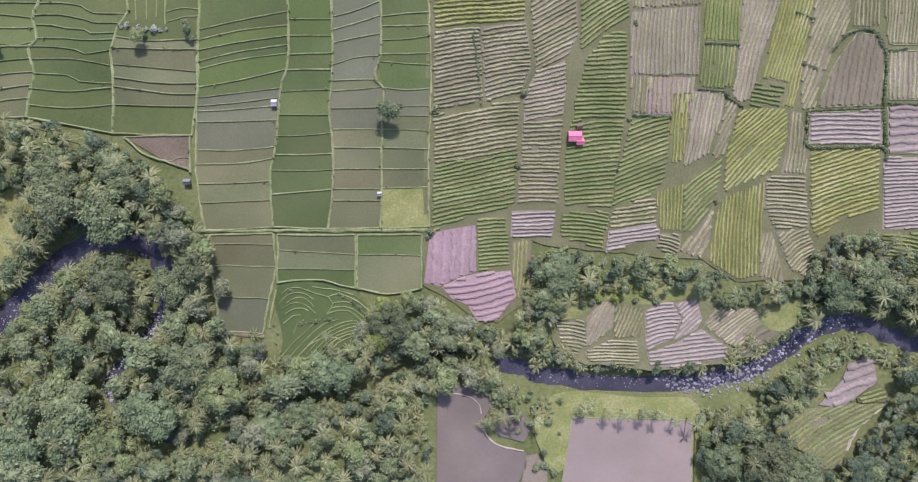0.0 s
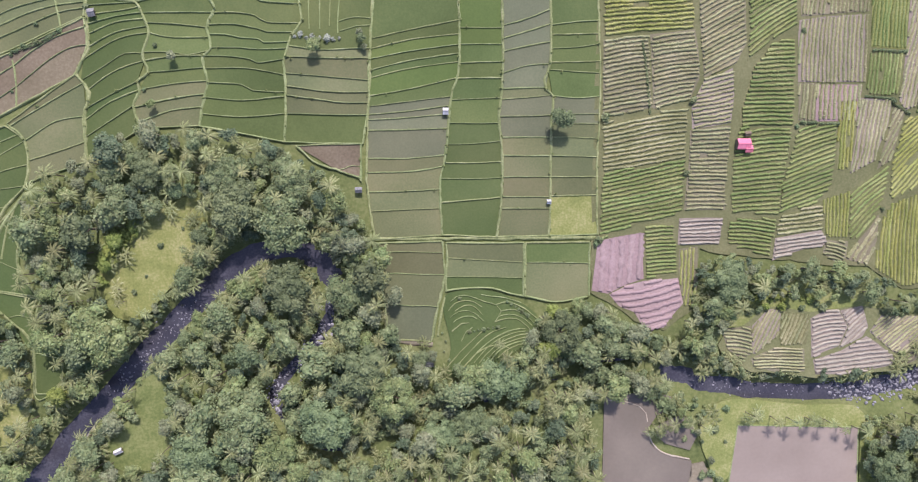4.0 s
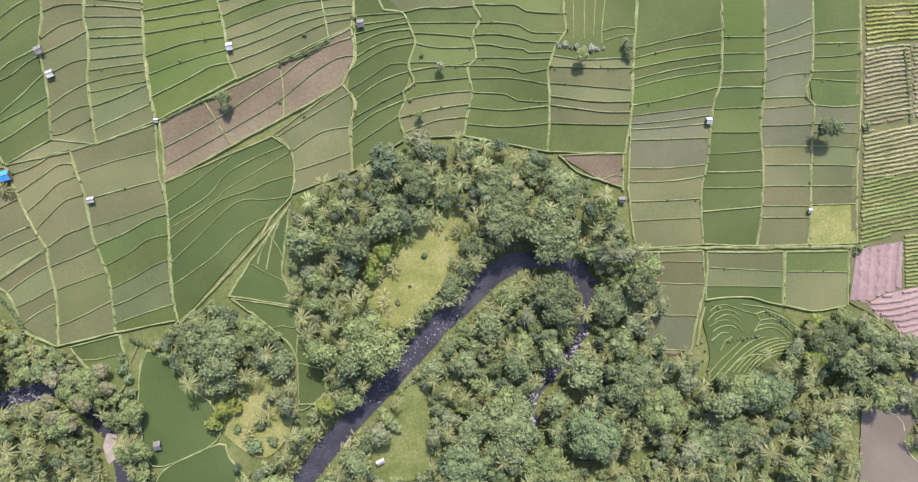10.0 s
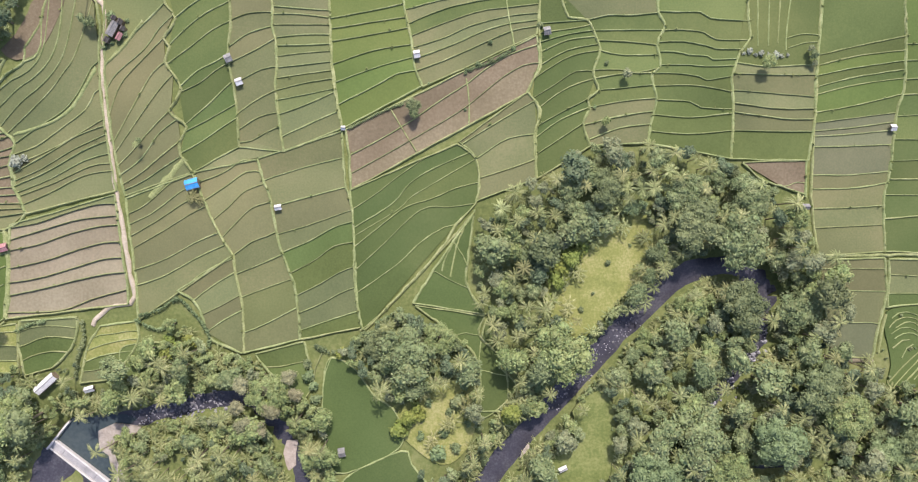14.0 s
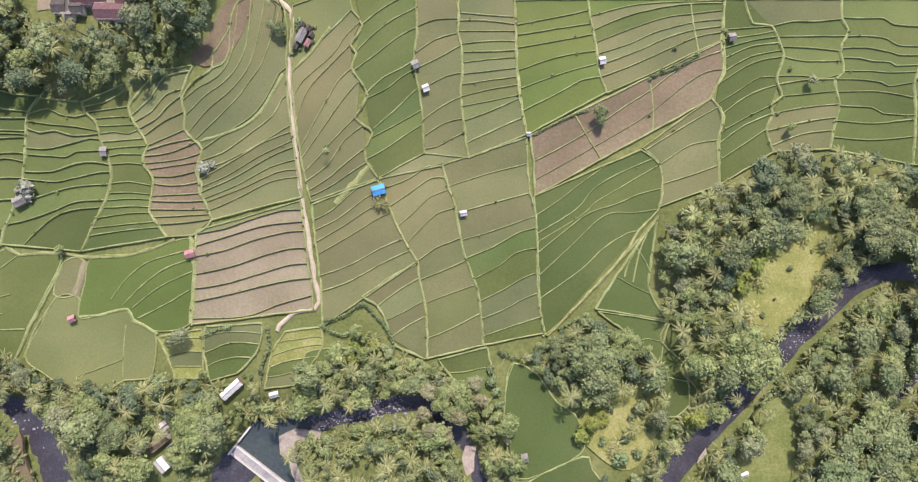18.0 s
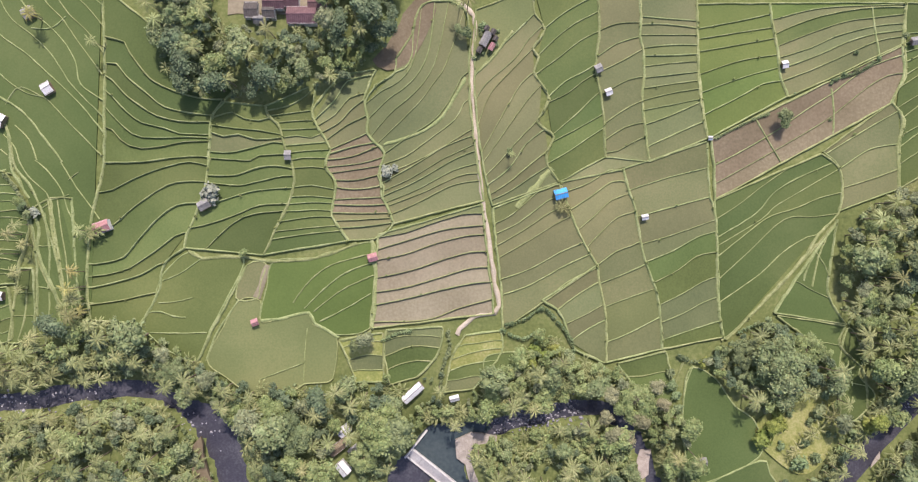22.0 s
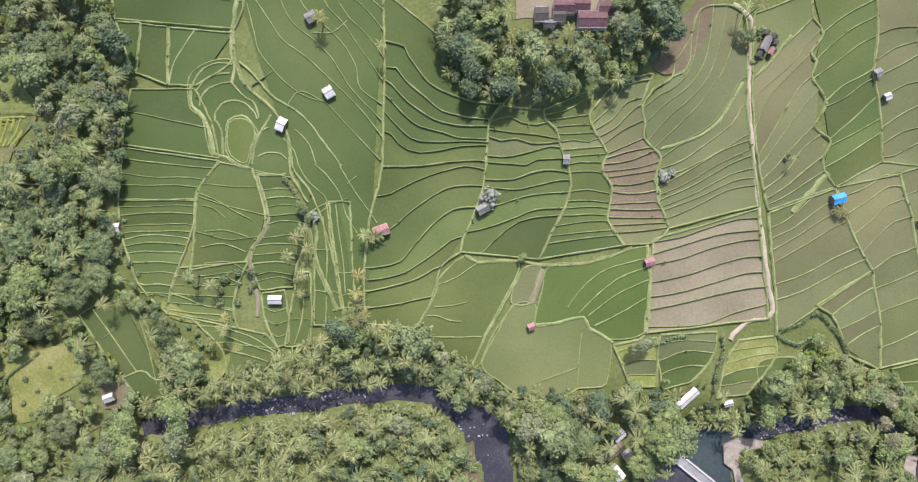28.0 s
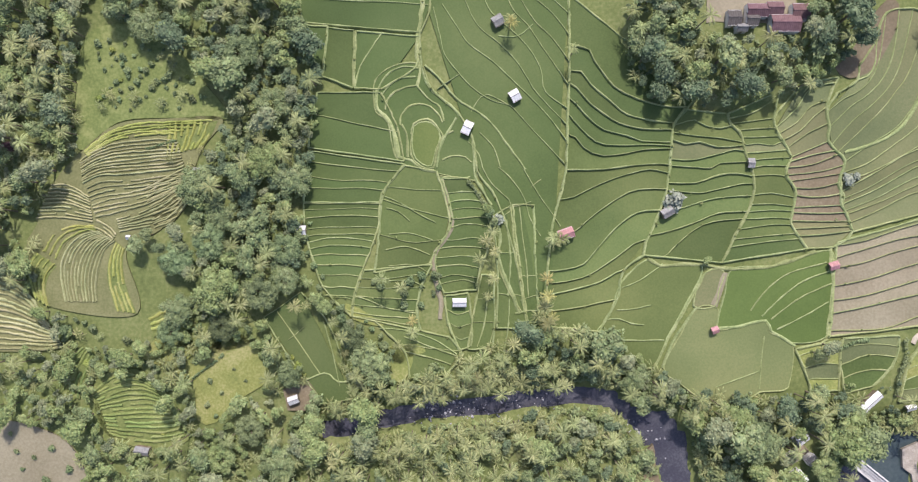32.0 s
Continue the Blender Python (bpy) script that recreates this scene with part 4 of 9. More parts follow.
plant("drypalm", .8, [(-452.9, -2.5), (-452.3, -7.4), (-451.3, -15.4), (-465.0, 80.9)])
plant("palm", .8, [(-453.8, -11.4), (-449.9, -19.7), (-474.6, 3.4), (-473.6, 9.9), (-500.2, -5.1), (-507.1, -2.6), (-535.3, -11.5)])
plant("drypalm", .6, [(-497.3, -16.4), (-452.8, -16.4)])
plant("tree", .4, [(-398.7, 3.5), (-472.7, 21.1), (-471.1, 19.1), (-470.3, 16.6)])
plant("grey", 2.00, [(-409.8, 23.1), (-468.7, 17.2)])
plant("shrub", 1.0, [(-500.2, -7.5), (-510.0, -3.5), (-498.2, -3.5), (-494.3, -5.5), (-508.1, -5.5), (-494.3, -1.6), (-490.3, -7.5), (-494.3, -11.4), (-500.2, -11.4)])
plant("palm", .55, [(18.4, -68.0), (20.8, -67.2), (23.2, -68.4), (19.6, -70.0)])
plant("banana", .9, [(22.0, -69.8), (17.4, -70.6), (21.2, -65.6)])
plant("tree", .6, [(30.4, -66.4), (27.4, -63.6)])
plant("tree", .38, [(38.6, -80.6), (34.2, -70.6)])
plant("shrub", .9, [(36.4, -86.6), (39.4, -86.0), (42.6, -88.4), (44.8, -74.6), (40.8, -70.0), (36.6, -64.0), (44.6, -62.6), (33.6, -61.4), (29.4, -59.8)])
plant("lime", .8, [(-18.2, -27.6)])
plant("shrub", .5, [(-49.9, -23.0), (-46.5, -34.7), (-44.8, -34.5), (-43.2, -34.1), (-41.6, -33.9), (-39.9, -33.6), (-38.2, -33.3), (-36.5, -33.1), (-33.2, -24.2), (-31.8, -25.0), (-30.4, -25.9), (-29.2, -26.8), (-28.0, -27.7), (-27.0, -28.4), (-26.0, -29.2), (-25.3, -38.7), (-24.2, -40.9), (-23.1, -33.7), (-54.8, -38.0), (-55.4, -41.5), (-53.6, -44.6), (-56.0, -35.0)])
plant("tree", .55, [(-541.4, -0.3), (-537.6, -3.0), (-529.3, -8.6), (-526.0, -12.4), (-520.6, -15.6), (-518.0, -17.8), (-516.4, -21.0), (-533.0, -3.0)])
plant("tree", .35, [(-531.0, -9.6), (-523.6, -13.6), (-517.4, -23.8), (-534.6, -4.8), (-528.0, -5.4), (-514.2, -20.6)])
plant("palm", .6, [(-532.0, -11.0), (-519.6, -27.0), (-501.9, -24.3), (-496.7, -19.7), (-531.2, -4.2), (-515.6, -27.6)])
plant("shrub", .9, [(-524.2, -10.4), (-521.4, -12.6), (-513.0, -17.2), (-511.0, -19.6), (-527.4, -2.0), (-530.4, 1.6), (-532.4, 6.0), (-513.6, -30.2), (-508.0, -22.0), (-533.4, 11.0), (-531.6, 16.0)])
plant("banana", 1.0, [(51.9, -66.2), (56.1, -64.1), (75.1, -66.4), (79.4, -67.5)])
plant("lime", 1.0, [(-18.5, -27.2), (-16.4, -26.2), (-20.3, -43.7), (-17.2, -42.7), (-186.0, -55.3)])
plant("lime", 1.1, [(-168.3, -3.1), (-167.3, -7.1), (-169.4, -9.1), (-185.2, -57.6)])
plant("palm", .8, [(-37.0, -38.4), (-34.9, -42.5), (-28.7, -42.6)])
plant("tree", .8, [(-359.1, -24.5), (-362.1, -27.5)])
plant("shrub", .9, [(-2.2, -3.7), (-1.2, -2.7)])
plant("grey", 0.80, [(-106.1, 66.9), (-104.1, 67.7), (-102.1, 66.5), (-100.1, 66.9), (-97.7, 66.5), (-95.1, 66.5), (-93.0, 66.1), (-91.0, 66.5)])
plant("tree", .4, [(-83.4, 65.9), (-82.5, 63.3), (-84.0, 67.9)])
plant("shrub", .8, [(-597.5, 72.5), (-593.7, 68.6), (-599.5, 66.7), (-589.7, 71.6), (-585.9, 66.7), (-582.0, 70.6), (-595.7, 62.8), (-590.9, 60.9), (-584.0, 60.9), (-578.1, 64.8), (-588.0, 57.0), (-576.3, 59.0), (-599.7, 58.0), (-572.4, 59.0), (-580.2, 56.1), (-592.6, 75.4), (-586.8, 74.5), (-580.0, 73.5), (-576.1, 68.7), (-570.4, 62.9)])
plant("shrub", .9, [(-632.9, -55.2), (-625.1, -63.2), (-619.1, -60.2), (-629.1, -67.2), (-613.3, -67.2), (-631.0, -61.2), (-621.3, -71.2)])
plant("shrub", .7, [(-565.5, -37.3), (-561.6, -41.2), (-557.5, -33.3), (-553.6, -37.3), (-558.6, -45.2), (-563.6, -49.2), (-566.5, -45.2)])
plant("shrub", .8, [(-152.4, -4.1), (-157.5, -14.8), (-144.9, 1.7), (-161.6, -20.2)])
plant("palm", .6, [(-143.4, -5.2), (-164.6, -23.2)])
plant("banana", 1.2, [(-166.5, -19.2), (-141.3, 4.9), (-139.4, -3.2), (-157.7, -27.3), (-151.6, -21.3)])
plant("tree", .7, [(-568.9, 16.1), (-564.9, 22.0), (-572.9, 8.2), (-576.9, 2.3), (-571.0, 0.3), (-580.7, 8.2), (-574.8, 12.1), (-588.6, 8.2), (-584.6, 12.1)])
plant("banana", 1.3, [(-594.4, -59.2), (-592.4, -61.2), (-596.4, -60.2)])
plant("lime", .9, [(-581.5, -55.2), (-606.8, -31.3), (-537.8, -29.3), (-535.8, -32.3), (-533.8, -35.3)])
plant("palm", .75, [(-510.1, -24.9), (-519.6, -21.8), (-472.2, -8.5), (-471.0, -1.9), (-497.3, -19.8), (-506.2, -29.3), (-522.9, -16.4)])
plant("shrub", 1.0, [(-518.0, -19.4), (-516.0, -22.3), (-519.9, -18.4), (-514.0, -25.3), (-510.1, -27.3), (-507.1, -25.3), (-504.2, -27.3), (-489.4, -1.6), (-488.4, -5.5)])
plant("tree", .5, [(-518.0, -35.3), (-514.1, -37.2), (-508.1, -35.2), (-515.0, -41.2)])
plant("shrub", .8, [(-595.6, 70.6), (-591.8, 64.8), (-583.9, 68.7), (-574.3, 63.8), (-588.9, 62.8), (-597.7, 60.9), (-586.0, 58.0), (-582.1, 62.9), (-570.4, 57.1), (-576.1, 72.5), (-594.8, 57.0), (-601.4, 70.6), (-579.2, 60.9), (-567.5, 58.0)])
plant("shrub", 1.1, [(-587.1, -31.3), (-583.2, -33.3), (-577.3, -35.3), (-579.3, -39.3), (-575.4, -38.3), (-571.5, -45.2), (-573.4, -42.2), (-610.5, -16.5), (-607.6, -17.5), (-604.7, -19.4), (-612.6, -19.4), (-598.9, -29.3), (-595.9, -27.4), (-569.2, -19.4), (-565.3, -21.4), (-561.4, -22.4)])
plant("tree", .45, [(-616.5, -16.5), (-613.5, -19.4), (-600.9, -32.3), (-594.0, -27.3), (-586.0, -24.4), (-567.3, -23.4), (-581.3, -37.3), (-575.4, -41.2)])
plant("banana", 1.1, [(-169.2, 1.0), (-165.2, 2.0), (-171.3, -5.1), (-168.4, -11.1), (-141.4, -7.2), (-143.5, -11.2)])
plant("tree", .5, [(-324.6, 75.8), (-327.0, 77.7)])
plant("shrub", 1.2, [(-319.1, 78.7), (-316.8, 70.9), (-314.9, 72.9), (-321.8, 69.0)])
plant("palm", .7, [(-471.1, 13.2), (-470.3, 6.3)])
plant("banana", 1.3, [(-449.0, 10.3), (-447.5, 11.3)])
plant("palm", .8, [(60.8, -65.6), (66.7, -66.1), (73.4, -66.2), (85.2, -69.5), (90.5, -69.5), (23.6, -65.9), (28.4, -63.9), (35.5, -68.6), (51.9, -64.1), (79.0, -66.4)])
plant("shrub", .9, [(24.6, -65.9), (28.8, -68.5), (32.6, -70.7), (29.9, -73.4), (36.2, -74.5), (34.1, -71.3), (26.8, -70.6)])
plant("lime", 1.0, [(59.8, -24.2), (62.3, -22.5), (65.1, -23.8), (68.2, -22.1), (71.4, -23.4), (74.1, -24.2), (95.4, -70.8), (96.6, -76.2), (96.3, -82.6), (97.4, -88.0), (64.1, -26.3), (58.2, -26.3), (55.7, -23.8)])
plant("shrub", 1.2, [(76.6, -25.3), (78.8, -26.8), (71.4, -26.7), (104.1, -28.5), (108.3, -27.5), (107.3, -29.6), (102.0, -27.5), (55.7, -27.3), (52.6, -27.9)])
plant("tree", 1.25, [(-395.7, -52.2), (-389.8, -54.3), (-383.9, -52.3), (-378.9, -55.6), (-356.1, -53.4), (-350.5, -57.8), (-346.1, -54.6)])
plant("lime", 1.7, [(-168.2, 1.0), (-164.8, 2.6), (-166.9, -2.7), (-162.9, -0.7), (-165.3, -5.1), (-169.3, -5.1), (-161.2, 1.9)])
plant("banana", 1.4, [(-167.4, -9.1), (-163.4, -7.1), (-158.2, 3.9)])
plant("dry", .75, [(-278.6, -52.1), (-272.9, -49.7), (-266.5, -52.6), (-275.9, -44.0), (-270.6, -58.6), (-268.9, -44.5), (-276.6, -56.9), (-260.5, -42.1), (-258.9, -48.2)])
plant("lime", 1.5, [(-301.8, -29.7), (-298.4, -32.2), (-294.8, -30.2), (-302.8, -34.1), (-243.8, -34.6), (-239.8, -33.8)])
plant("shrub", 1.3, [(-254.9, -42.2), (-253.3, -45.8), (-252.5, -50.3), (-255.2, -38.1), (-251.7, -54.7), (-250.5, -59.4)])

plant("lime", 2.6, [(-166.1, -1.5), (-170.6, -9.5), (-161.1, 2.5), (-167.1, -6.5), (-172.3, -16.5), (-140.7, -57.4)])
plant("lime", 2.3, [(-220.9, -57.5), (-223.8, -60.3), (-216.9, -56.1), (-218.9, -53.1), (-186.7, -56.4), (-185.3, -54.4)])
plant("shrub", 1.6, [(-213.9, -51.9), (-217.0, -63.3), (-208.9, -62.3), (-204.9, -67.5), (-200.8, -59.4), (-206.8, -55.2), (-203.8, -51.2), (-211.0, -69.4), (-201.8, -46.1)])
plant("banana", 1.5, [(-212.9, -64.3), (-206.9, -58.3), (-200.8, -53.3), (-215.8, -48.0)])
plant("limetree", 1.15, [(-165.9, -2.4), (-19.7, -39.3)])
plant("limetree", .8, [(-220.8, -56.3), (-185.8, -54.7), (-269.3, -51.5), (-169.9, -11.3), (-17.7, -27.2), (-114.3, -74.7)])
plant("banana", 1.4, [(-140.1, 4.4), (-138.6, -0.6), (-140.2, -6.6), (-137.3, -11.7), (-140.3, -16.7), (-144.4, -19.7), (-158.0, 5.5), (-148.0, 8.5)])
plant("tree", 1.35, [(-531.1, -54.0), (-533.1, -57.3), (-529.9, -50.1), (-528.1, -59.3), (-510.2, -50.9), (-512.5, -46.6), (-512.1, -56.4)])


def orchard(poly, gap):
    """Low bushes in loose rows over a slope."""
    x0, x1 = min(p[0] for p in poly), max(p[0] for p in poly)
    y0, y1 = min(p[1] for p in poly), max(p[1] for p in poly)
    for i in range(int((x1 - x0) / gap)):
        for j in range(int((y1 - y0) / gap)):
            x, y = x0 + (i + TREES.uniform(0.1, 0.9)) * gap, y0 + (j + TREES.uniform(0.1, 0.9)) * gap
            if inside(x, y, poly) and TREES.random() < 0.7:
                grow(TREES.choice(("shrub", "shrub", "lime", "banana")), x, y, TREES.uniform(0.45, 1.0), lie(y), "bushes of the orchard")


orchard([(-605.3, 77.6), (-591.3, 80.9), (-578.2, 75.1), (-569.2, 64.1), (-561.6, 53.3), (-579.1, 51.7), (-595.7, 50.9), (-607.8, 48.0), (-608.2, 56.7)], 4.4)
orchard([(-585.1, 40.3), (-568.5, 46.1), (-562.8, 25.7), (-568.8, 12.0), (-578.6, 12.0), (-572.5, 31.5)], 5.5)
orchard([(-610.4, -19.5), (-585.8, -15.6), (-569.2, -23.5), (-571.5, -47.3), (-581.2, -35.4), (-604.7, -29.4)], 5.5)

# ---- houses ----
def box(bm, x0, x1, y0, y1, z0, z1):
    vs = [bm.verts.new(p) for p in ((x0, y0, z0), (x1, y0, z0), (x1, y1, z0), (x0, y1, z0), (x0, y0, z1), (x1, y0, z1), (x1, y1, z1), (x0, y1, z1))]
    for q in ((0, 3, 2, 1), (4, 5, 6, 7), (0, 1, 5, 4), (1, 2, 6, 5), (2, 3, 7, 6), (3, 0, 4, 7)):
        bm.faces.new([vs[i] for i in q])


def part(name, bm, mat, parent, label=""):
    me = bpy.data.meshes.new(name)
    bm.to_mesh(me)
    bm.free()
    me.materials.append(M[mat])
    ob = new(name, me)
    ob.parent = parent
    return tagged(ob, label)


def hut(x, y, long, wide, high, turn, roof, name, label):
    """A small building: posts or walls, a gable roof of two sheet slopes with battens, and a ridge cap."""
    base = ground_z(x, y) if river_gap(x, y) < 9 or name == "hill_house" else lie(y) + 0.1
    top = tagged(empty(name, x, y, base), label, "house" if "house" in name else "shrine" if "shrine" in name else "hut", "field huts of the valley")
    top.rotation_euler = (0, 0, radians(turn))
    long, wide = long * 0.92, wide * 0.92
    eave, over = high * 0.72, 0.15
    bm = bmesh.new()
    if high < 2.7:
        box(bm, -long / 2 + 0.2, long / 2 - 0.2, -wide / 2 + 0.2, wide / 2 - 0.2, 0.5, 0.65)
        part("platform", bm, "timber", top)
        for sx in (-1, 1):
            for sy in (-1, 1):
                bm = bmesh.new()
                px, py = sx * (long / 2 - 0.25), sy * (wide / 2 - 0.25)
                box(bm, px - 0.07, px + 0.07, py - 0.07, py + 0.07, -0.6, eave)
                part("post", bm, "timber", top)
    else:
        for x0, x1, y0, y1 in ((-long / 2, long / 2, -wide / 2, -wide / 2 + 0.15), (-long / 2, long / 2, wide / 2 - 0.15, wide / 2), (-long / 2, -long / 2 + 0.15, -wide / 2 + 0.15, wide / 2 - 0.15), (long / 2 - 0.15, long / 2, -wide / 2 + 0.15, wide / 2 - 0.15)):
            bm = bmesh.new()
            box(bm, x0, x1, y0, y1, -0.6, eave)
            part("wall", bm, "concrete" if "house" in name else "timber", top)
        bm = bmesh.new()
        box(bm, -0.45, 0.45, -wide / 2 - 0.04, -wide / 2 - 0.003, 0, min(2.0, eave - 0.1))
        part("door", bm, "timber", top)
    for sg in (-1, 1):
        n = max(6, 2 * int(long / 0.6))
        bm = bmesh.new()
        rows = []
        for i in range(n + 1):
            u = -long / 2 - over + (long + 2 * over) * i / n
            dz = 0.05 * (i % 2)
            e, r = (u, sg * (wide / 2 + over), eave - 0.15 + dz), (u, 0.02 * sg, high + dz)
            rows.append([bm.verts.new(p) for p in (r, e, (e[0], e[1], e[2] - 0.08), (r[0], r[1], r[2] - 0.08))])
        for p, q in zip(rows, rows[1:]):
            for k in range(4):
                bm.faces.new((p[k], p[(k + 1) % 4], q[(k + 1) % 4], q[k]))
        bm.faces.new(rows[0][::-1])
        bm.faces.new(rows[-1])
        bmesh.ops.recalc_face_normals(bm, faces=bm.faces)
        part("roof_slope", bm, roof, top)
    bm = bmesh.new()
    box(bm, -long / 2 - over, long / 2 + over, -0.14, 0.14, high - 0.02, high + 0.1)
    part("ridge_cap", bm, "grey_tin" if roof in ("tin", "blue") else roof, top)
    return top


hut(48.9, 30.6, 4.7, 3.8, 3.2, 0, "pink", "farm_hut", "bright pink roofed farm hut among crop rows")
hut(-54.7, 41.6, 1.8, 2.2, 2.4, 0, "tin", "field_shelter", "small white tin roofed field shelter on a bund")
hut(-18.9, 10.6, 1.3, 1.4, 2.0, 0, "tin", "field_shelter", "small white tin roofed field shelter on a bund")
hut(-13.9, 39.9, 3.1, 2.7, 3.0, 20, "grey_tin", "field_shelter", "grey roofed field shelter under a dark tree")
hut(-84.6, 14.7, 2.3, 1.8, 2.4, 0, "grey_tin", "field_shelter", "pale grey roofed shelter at the wood edge")
hut(-280.3, 64.9, 2.3, 2.7, 2.6, 25, "grey_tin", "field_shelter", "weathered grey roofed field shelter on a bund")
hut(-276.9, 57.1, 2.2, 2.3, 2.4, 20, "tin", "field_shelter", "small white tin roofed field shelter on a bund")
hut(-217.4, 66.3, 2.0, 2.5, 2.4, 10, "tin", "field_shelter", "small white tin roofed field shelter on a bund")
hut(-173.5, 74.1, 2.3, 2.7, 2.6, 10, "grey_tin", "field_shelter", "weathered grey roofed field shelter on a bund")
hut(-242.3, 41.7, 1.3, 1.3, 1.8, 0, "tin", "field_shelter", "small white tin roofed field shelter on a bund")
hut(-264.4, 15.1, 2.2, 1.8, 2.2, 10, "tin", "field_shelter", "small white tin roofed field shelter on a bund")
hut(-243.8, -68.6, 2.3, 3.1, 2.4, 10, "grey_tin", "field_shelter", "weathered grey shelter at the edge of a deep green paddy")
hut(-167.9, -75.3, 2.9, 1.6, 2.2, 25, "tin", "field_shelter", "white tin roofed shelter among river trees")
hut(-60.6, -45.5, 2.9, 2.3, 2.6, 0, "grey_tin", "field_shelter", "weathered grey shelter beside curved terraces")
hut(-292.9, 23.0, 4.5, 3.4, 3.0, 15, "blue", "field_barn", "bright blue roofed field barn beside banana plants")
hut(-318.2, 74.4, 5.2, 2.6, 3.2, 62, "grey_tin", "shrine_hall", "weathered grey roofed shrine hall beside the track")
hut(-315.7, 76.8, 1.7, 1.7, 2.9, 62, "thatch", "thatched_shrine", "small dark thatched shrine beside the track")
hut(-317.8, 78.0, 1.5, 1.5, 2.8, 62, "thatch", "thatched_shrine", "small dark thatched shrine beside the track")
hut(-314.9, 74.6, 1.5, 1.5, 2.9, 62, "thatch", "thatched_shrine", "small dark thatched shrine beside the track")
hut(-320.3, 70.9, 1.8, 1.6, 2.9, 62, "thatch", "thatched_shrine", "small dark thatched shrine beside the track")
hut(-316.2, 72.0, 2.6, 1.6, 2.5, 62, "faded_red", "field_shelter", "faded red roofed shelter inside the shrine yard")
hut(-356.2, 1.9, 3.2, 2.7, 2.6, 15, "faded_red", "field_shelter", "faded red roofed field shelter at a paddy corner")
hut(-395.8, -19.8, 2.3, 2.3, 2.6, 20, "faded_red", "field_shelter", "faded red roofed field shelter at a paddy corner")
hut(-384.3, 36.1, 2.2, 3.2, 2.4, 0, "grey_tin", "field_shelter", "weathered grey shelter on a terrace bund")
hut(-343.0, -44.0, 8.6, 2.9, 3.0, 42, "tin", "long_shed", "long white roofed shed among riverside trees")
hut(-328.9, -46.2, 3.2, 2.0, 2.6, 15, "tin", "field_shelter", "small white roofed hut near the weir")
hut(-366.2, -56.6, 4.5, 3.1, 3.2, 38, "tin", "weir_house", "white roofed house in a cluster by the weir")
hut(-367.8, -62.0, 8.1, 3.1, 3.2, 38, "timber", "weir_house", "brown roofed long house in a cluster by the weir")
hut(-362.8, -63.7, 3.8, 3.1, 3.0, 38, "grey_tin", "weir_house", "grey roofed hut in a cluster by the weir")
hut(-366.7, -69.5, 5.0, 3.6, 3.2, -50, "tin", "weir_house", "white roofed house in a cluster by the weir")
hut(-380.9, 84.4, 5.4, 4.5, 4.6, 0, "tile_red", "hill_house", "dark red tiled house in the hilltop compound")
hut(-372.6, 83.5, 5.9, 5.4, 4.6, 0, "tile_red", "hill_house", "dark red tiled house in the hilltop compound")
hut(-463.2, 58.2, 3.2, 4.0, 2.8, 30, "tin", "field_barn", "white roofed field barn on a terrace")
hut(-479.0, 47.6, 2.9, 4.7, 2.8, -25, "tin", "field_barn", "white and grey roofed field barn on a terrace")
hut(-446.0, 12.4, 5.4, 3.8, 3.2, 20, "faded_red", "farm_house", "faded pink roofed farm house beside palms")
hut(-481.5, -10.6, 4.7, 2.9, 2.8, 0, "tin", "field_barn", "white roofed field barn between narrow terraces")
hut(-468.9, 82.9, 3.6, 3.6, 2.8, 30, "grey_tin", "field_shelter", "weathered grey shelter beside palms")
hut(-534.3, 13.5, 3.1, 3.2, 2.8, 0, "tin", "field_barn", "square white roofed barn at the forest edge")
hut(-568.8, 33.1, 2.5, 2.3, 2.6, 0, "grey_tin", "field_shelter", "weathered grey shelter in a forest clearing")
hut(-592.0, 11.1, 1.4, 1.4, 2.0, 0, "tin", "field_shelter", "tiny white shelter beside garden terraces")
hut(-588.1, -60.7, 5.0, 2.9, 3.0, -8, "grey_tin", "farm_hut", "grey roofed farm hut among shrubs")
hut(-537.2, -43.4, 3.6, 2.7, 2.8, 20, "tin", "farm_hut", "white roofed farm hut by the riverside paddy")
hut(-412.2, 19.7, 4.0, 3.2, 3.0, 30, "grey_tin", "field_shelter", "grey roofed shelter beneath a silvery tree")
hut(-631.2, 41.0, 4.0, 3.2, 3.0, 10, "tile_red", "farm_hut", "rust roofed hut among forest trees")
hut(-536.5, 79.2, 2.2, 1.8, 2.6, 0, "tin", "field_shelter", "small white shelter at the forest edge")
hut(-393.7, 81.5, 4.5, 5.4, 4.0, 0, "thatch", "hill_house", "dark weathered roofed house in the hilltop compound")
hut(-388.0, 81.0, 4.0, 4.5, 4.4, 0, "thatch", "hill_house", "dark weathered roofed house in the hilltop compound")
hut(-391.2, 78.5, 3.6, 2.7, 4.0, 0, "grey_tin", "hill_house", "grey roofed house in the hilltop compound")
hut(-377.5, 79.7, 9.9, 5.9, 5.0, 0, "tile_red", "hill_house", "dark red tiled house in the hilltop compound")
hut(-386.4, 83.8, 7.2, 4.5, 4.6, 0, "tile_red", "hill_house", "dark red tiled house in the hilltop compound")
hut(50.8, 28.9, 2.6, 2.4, 2.6, 0, "pink", "farm_hut", "small pink roofed lean-to beside a farm hut")
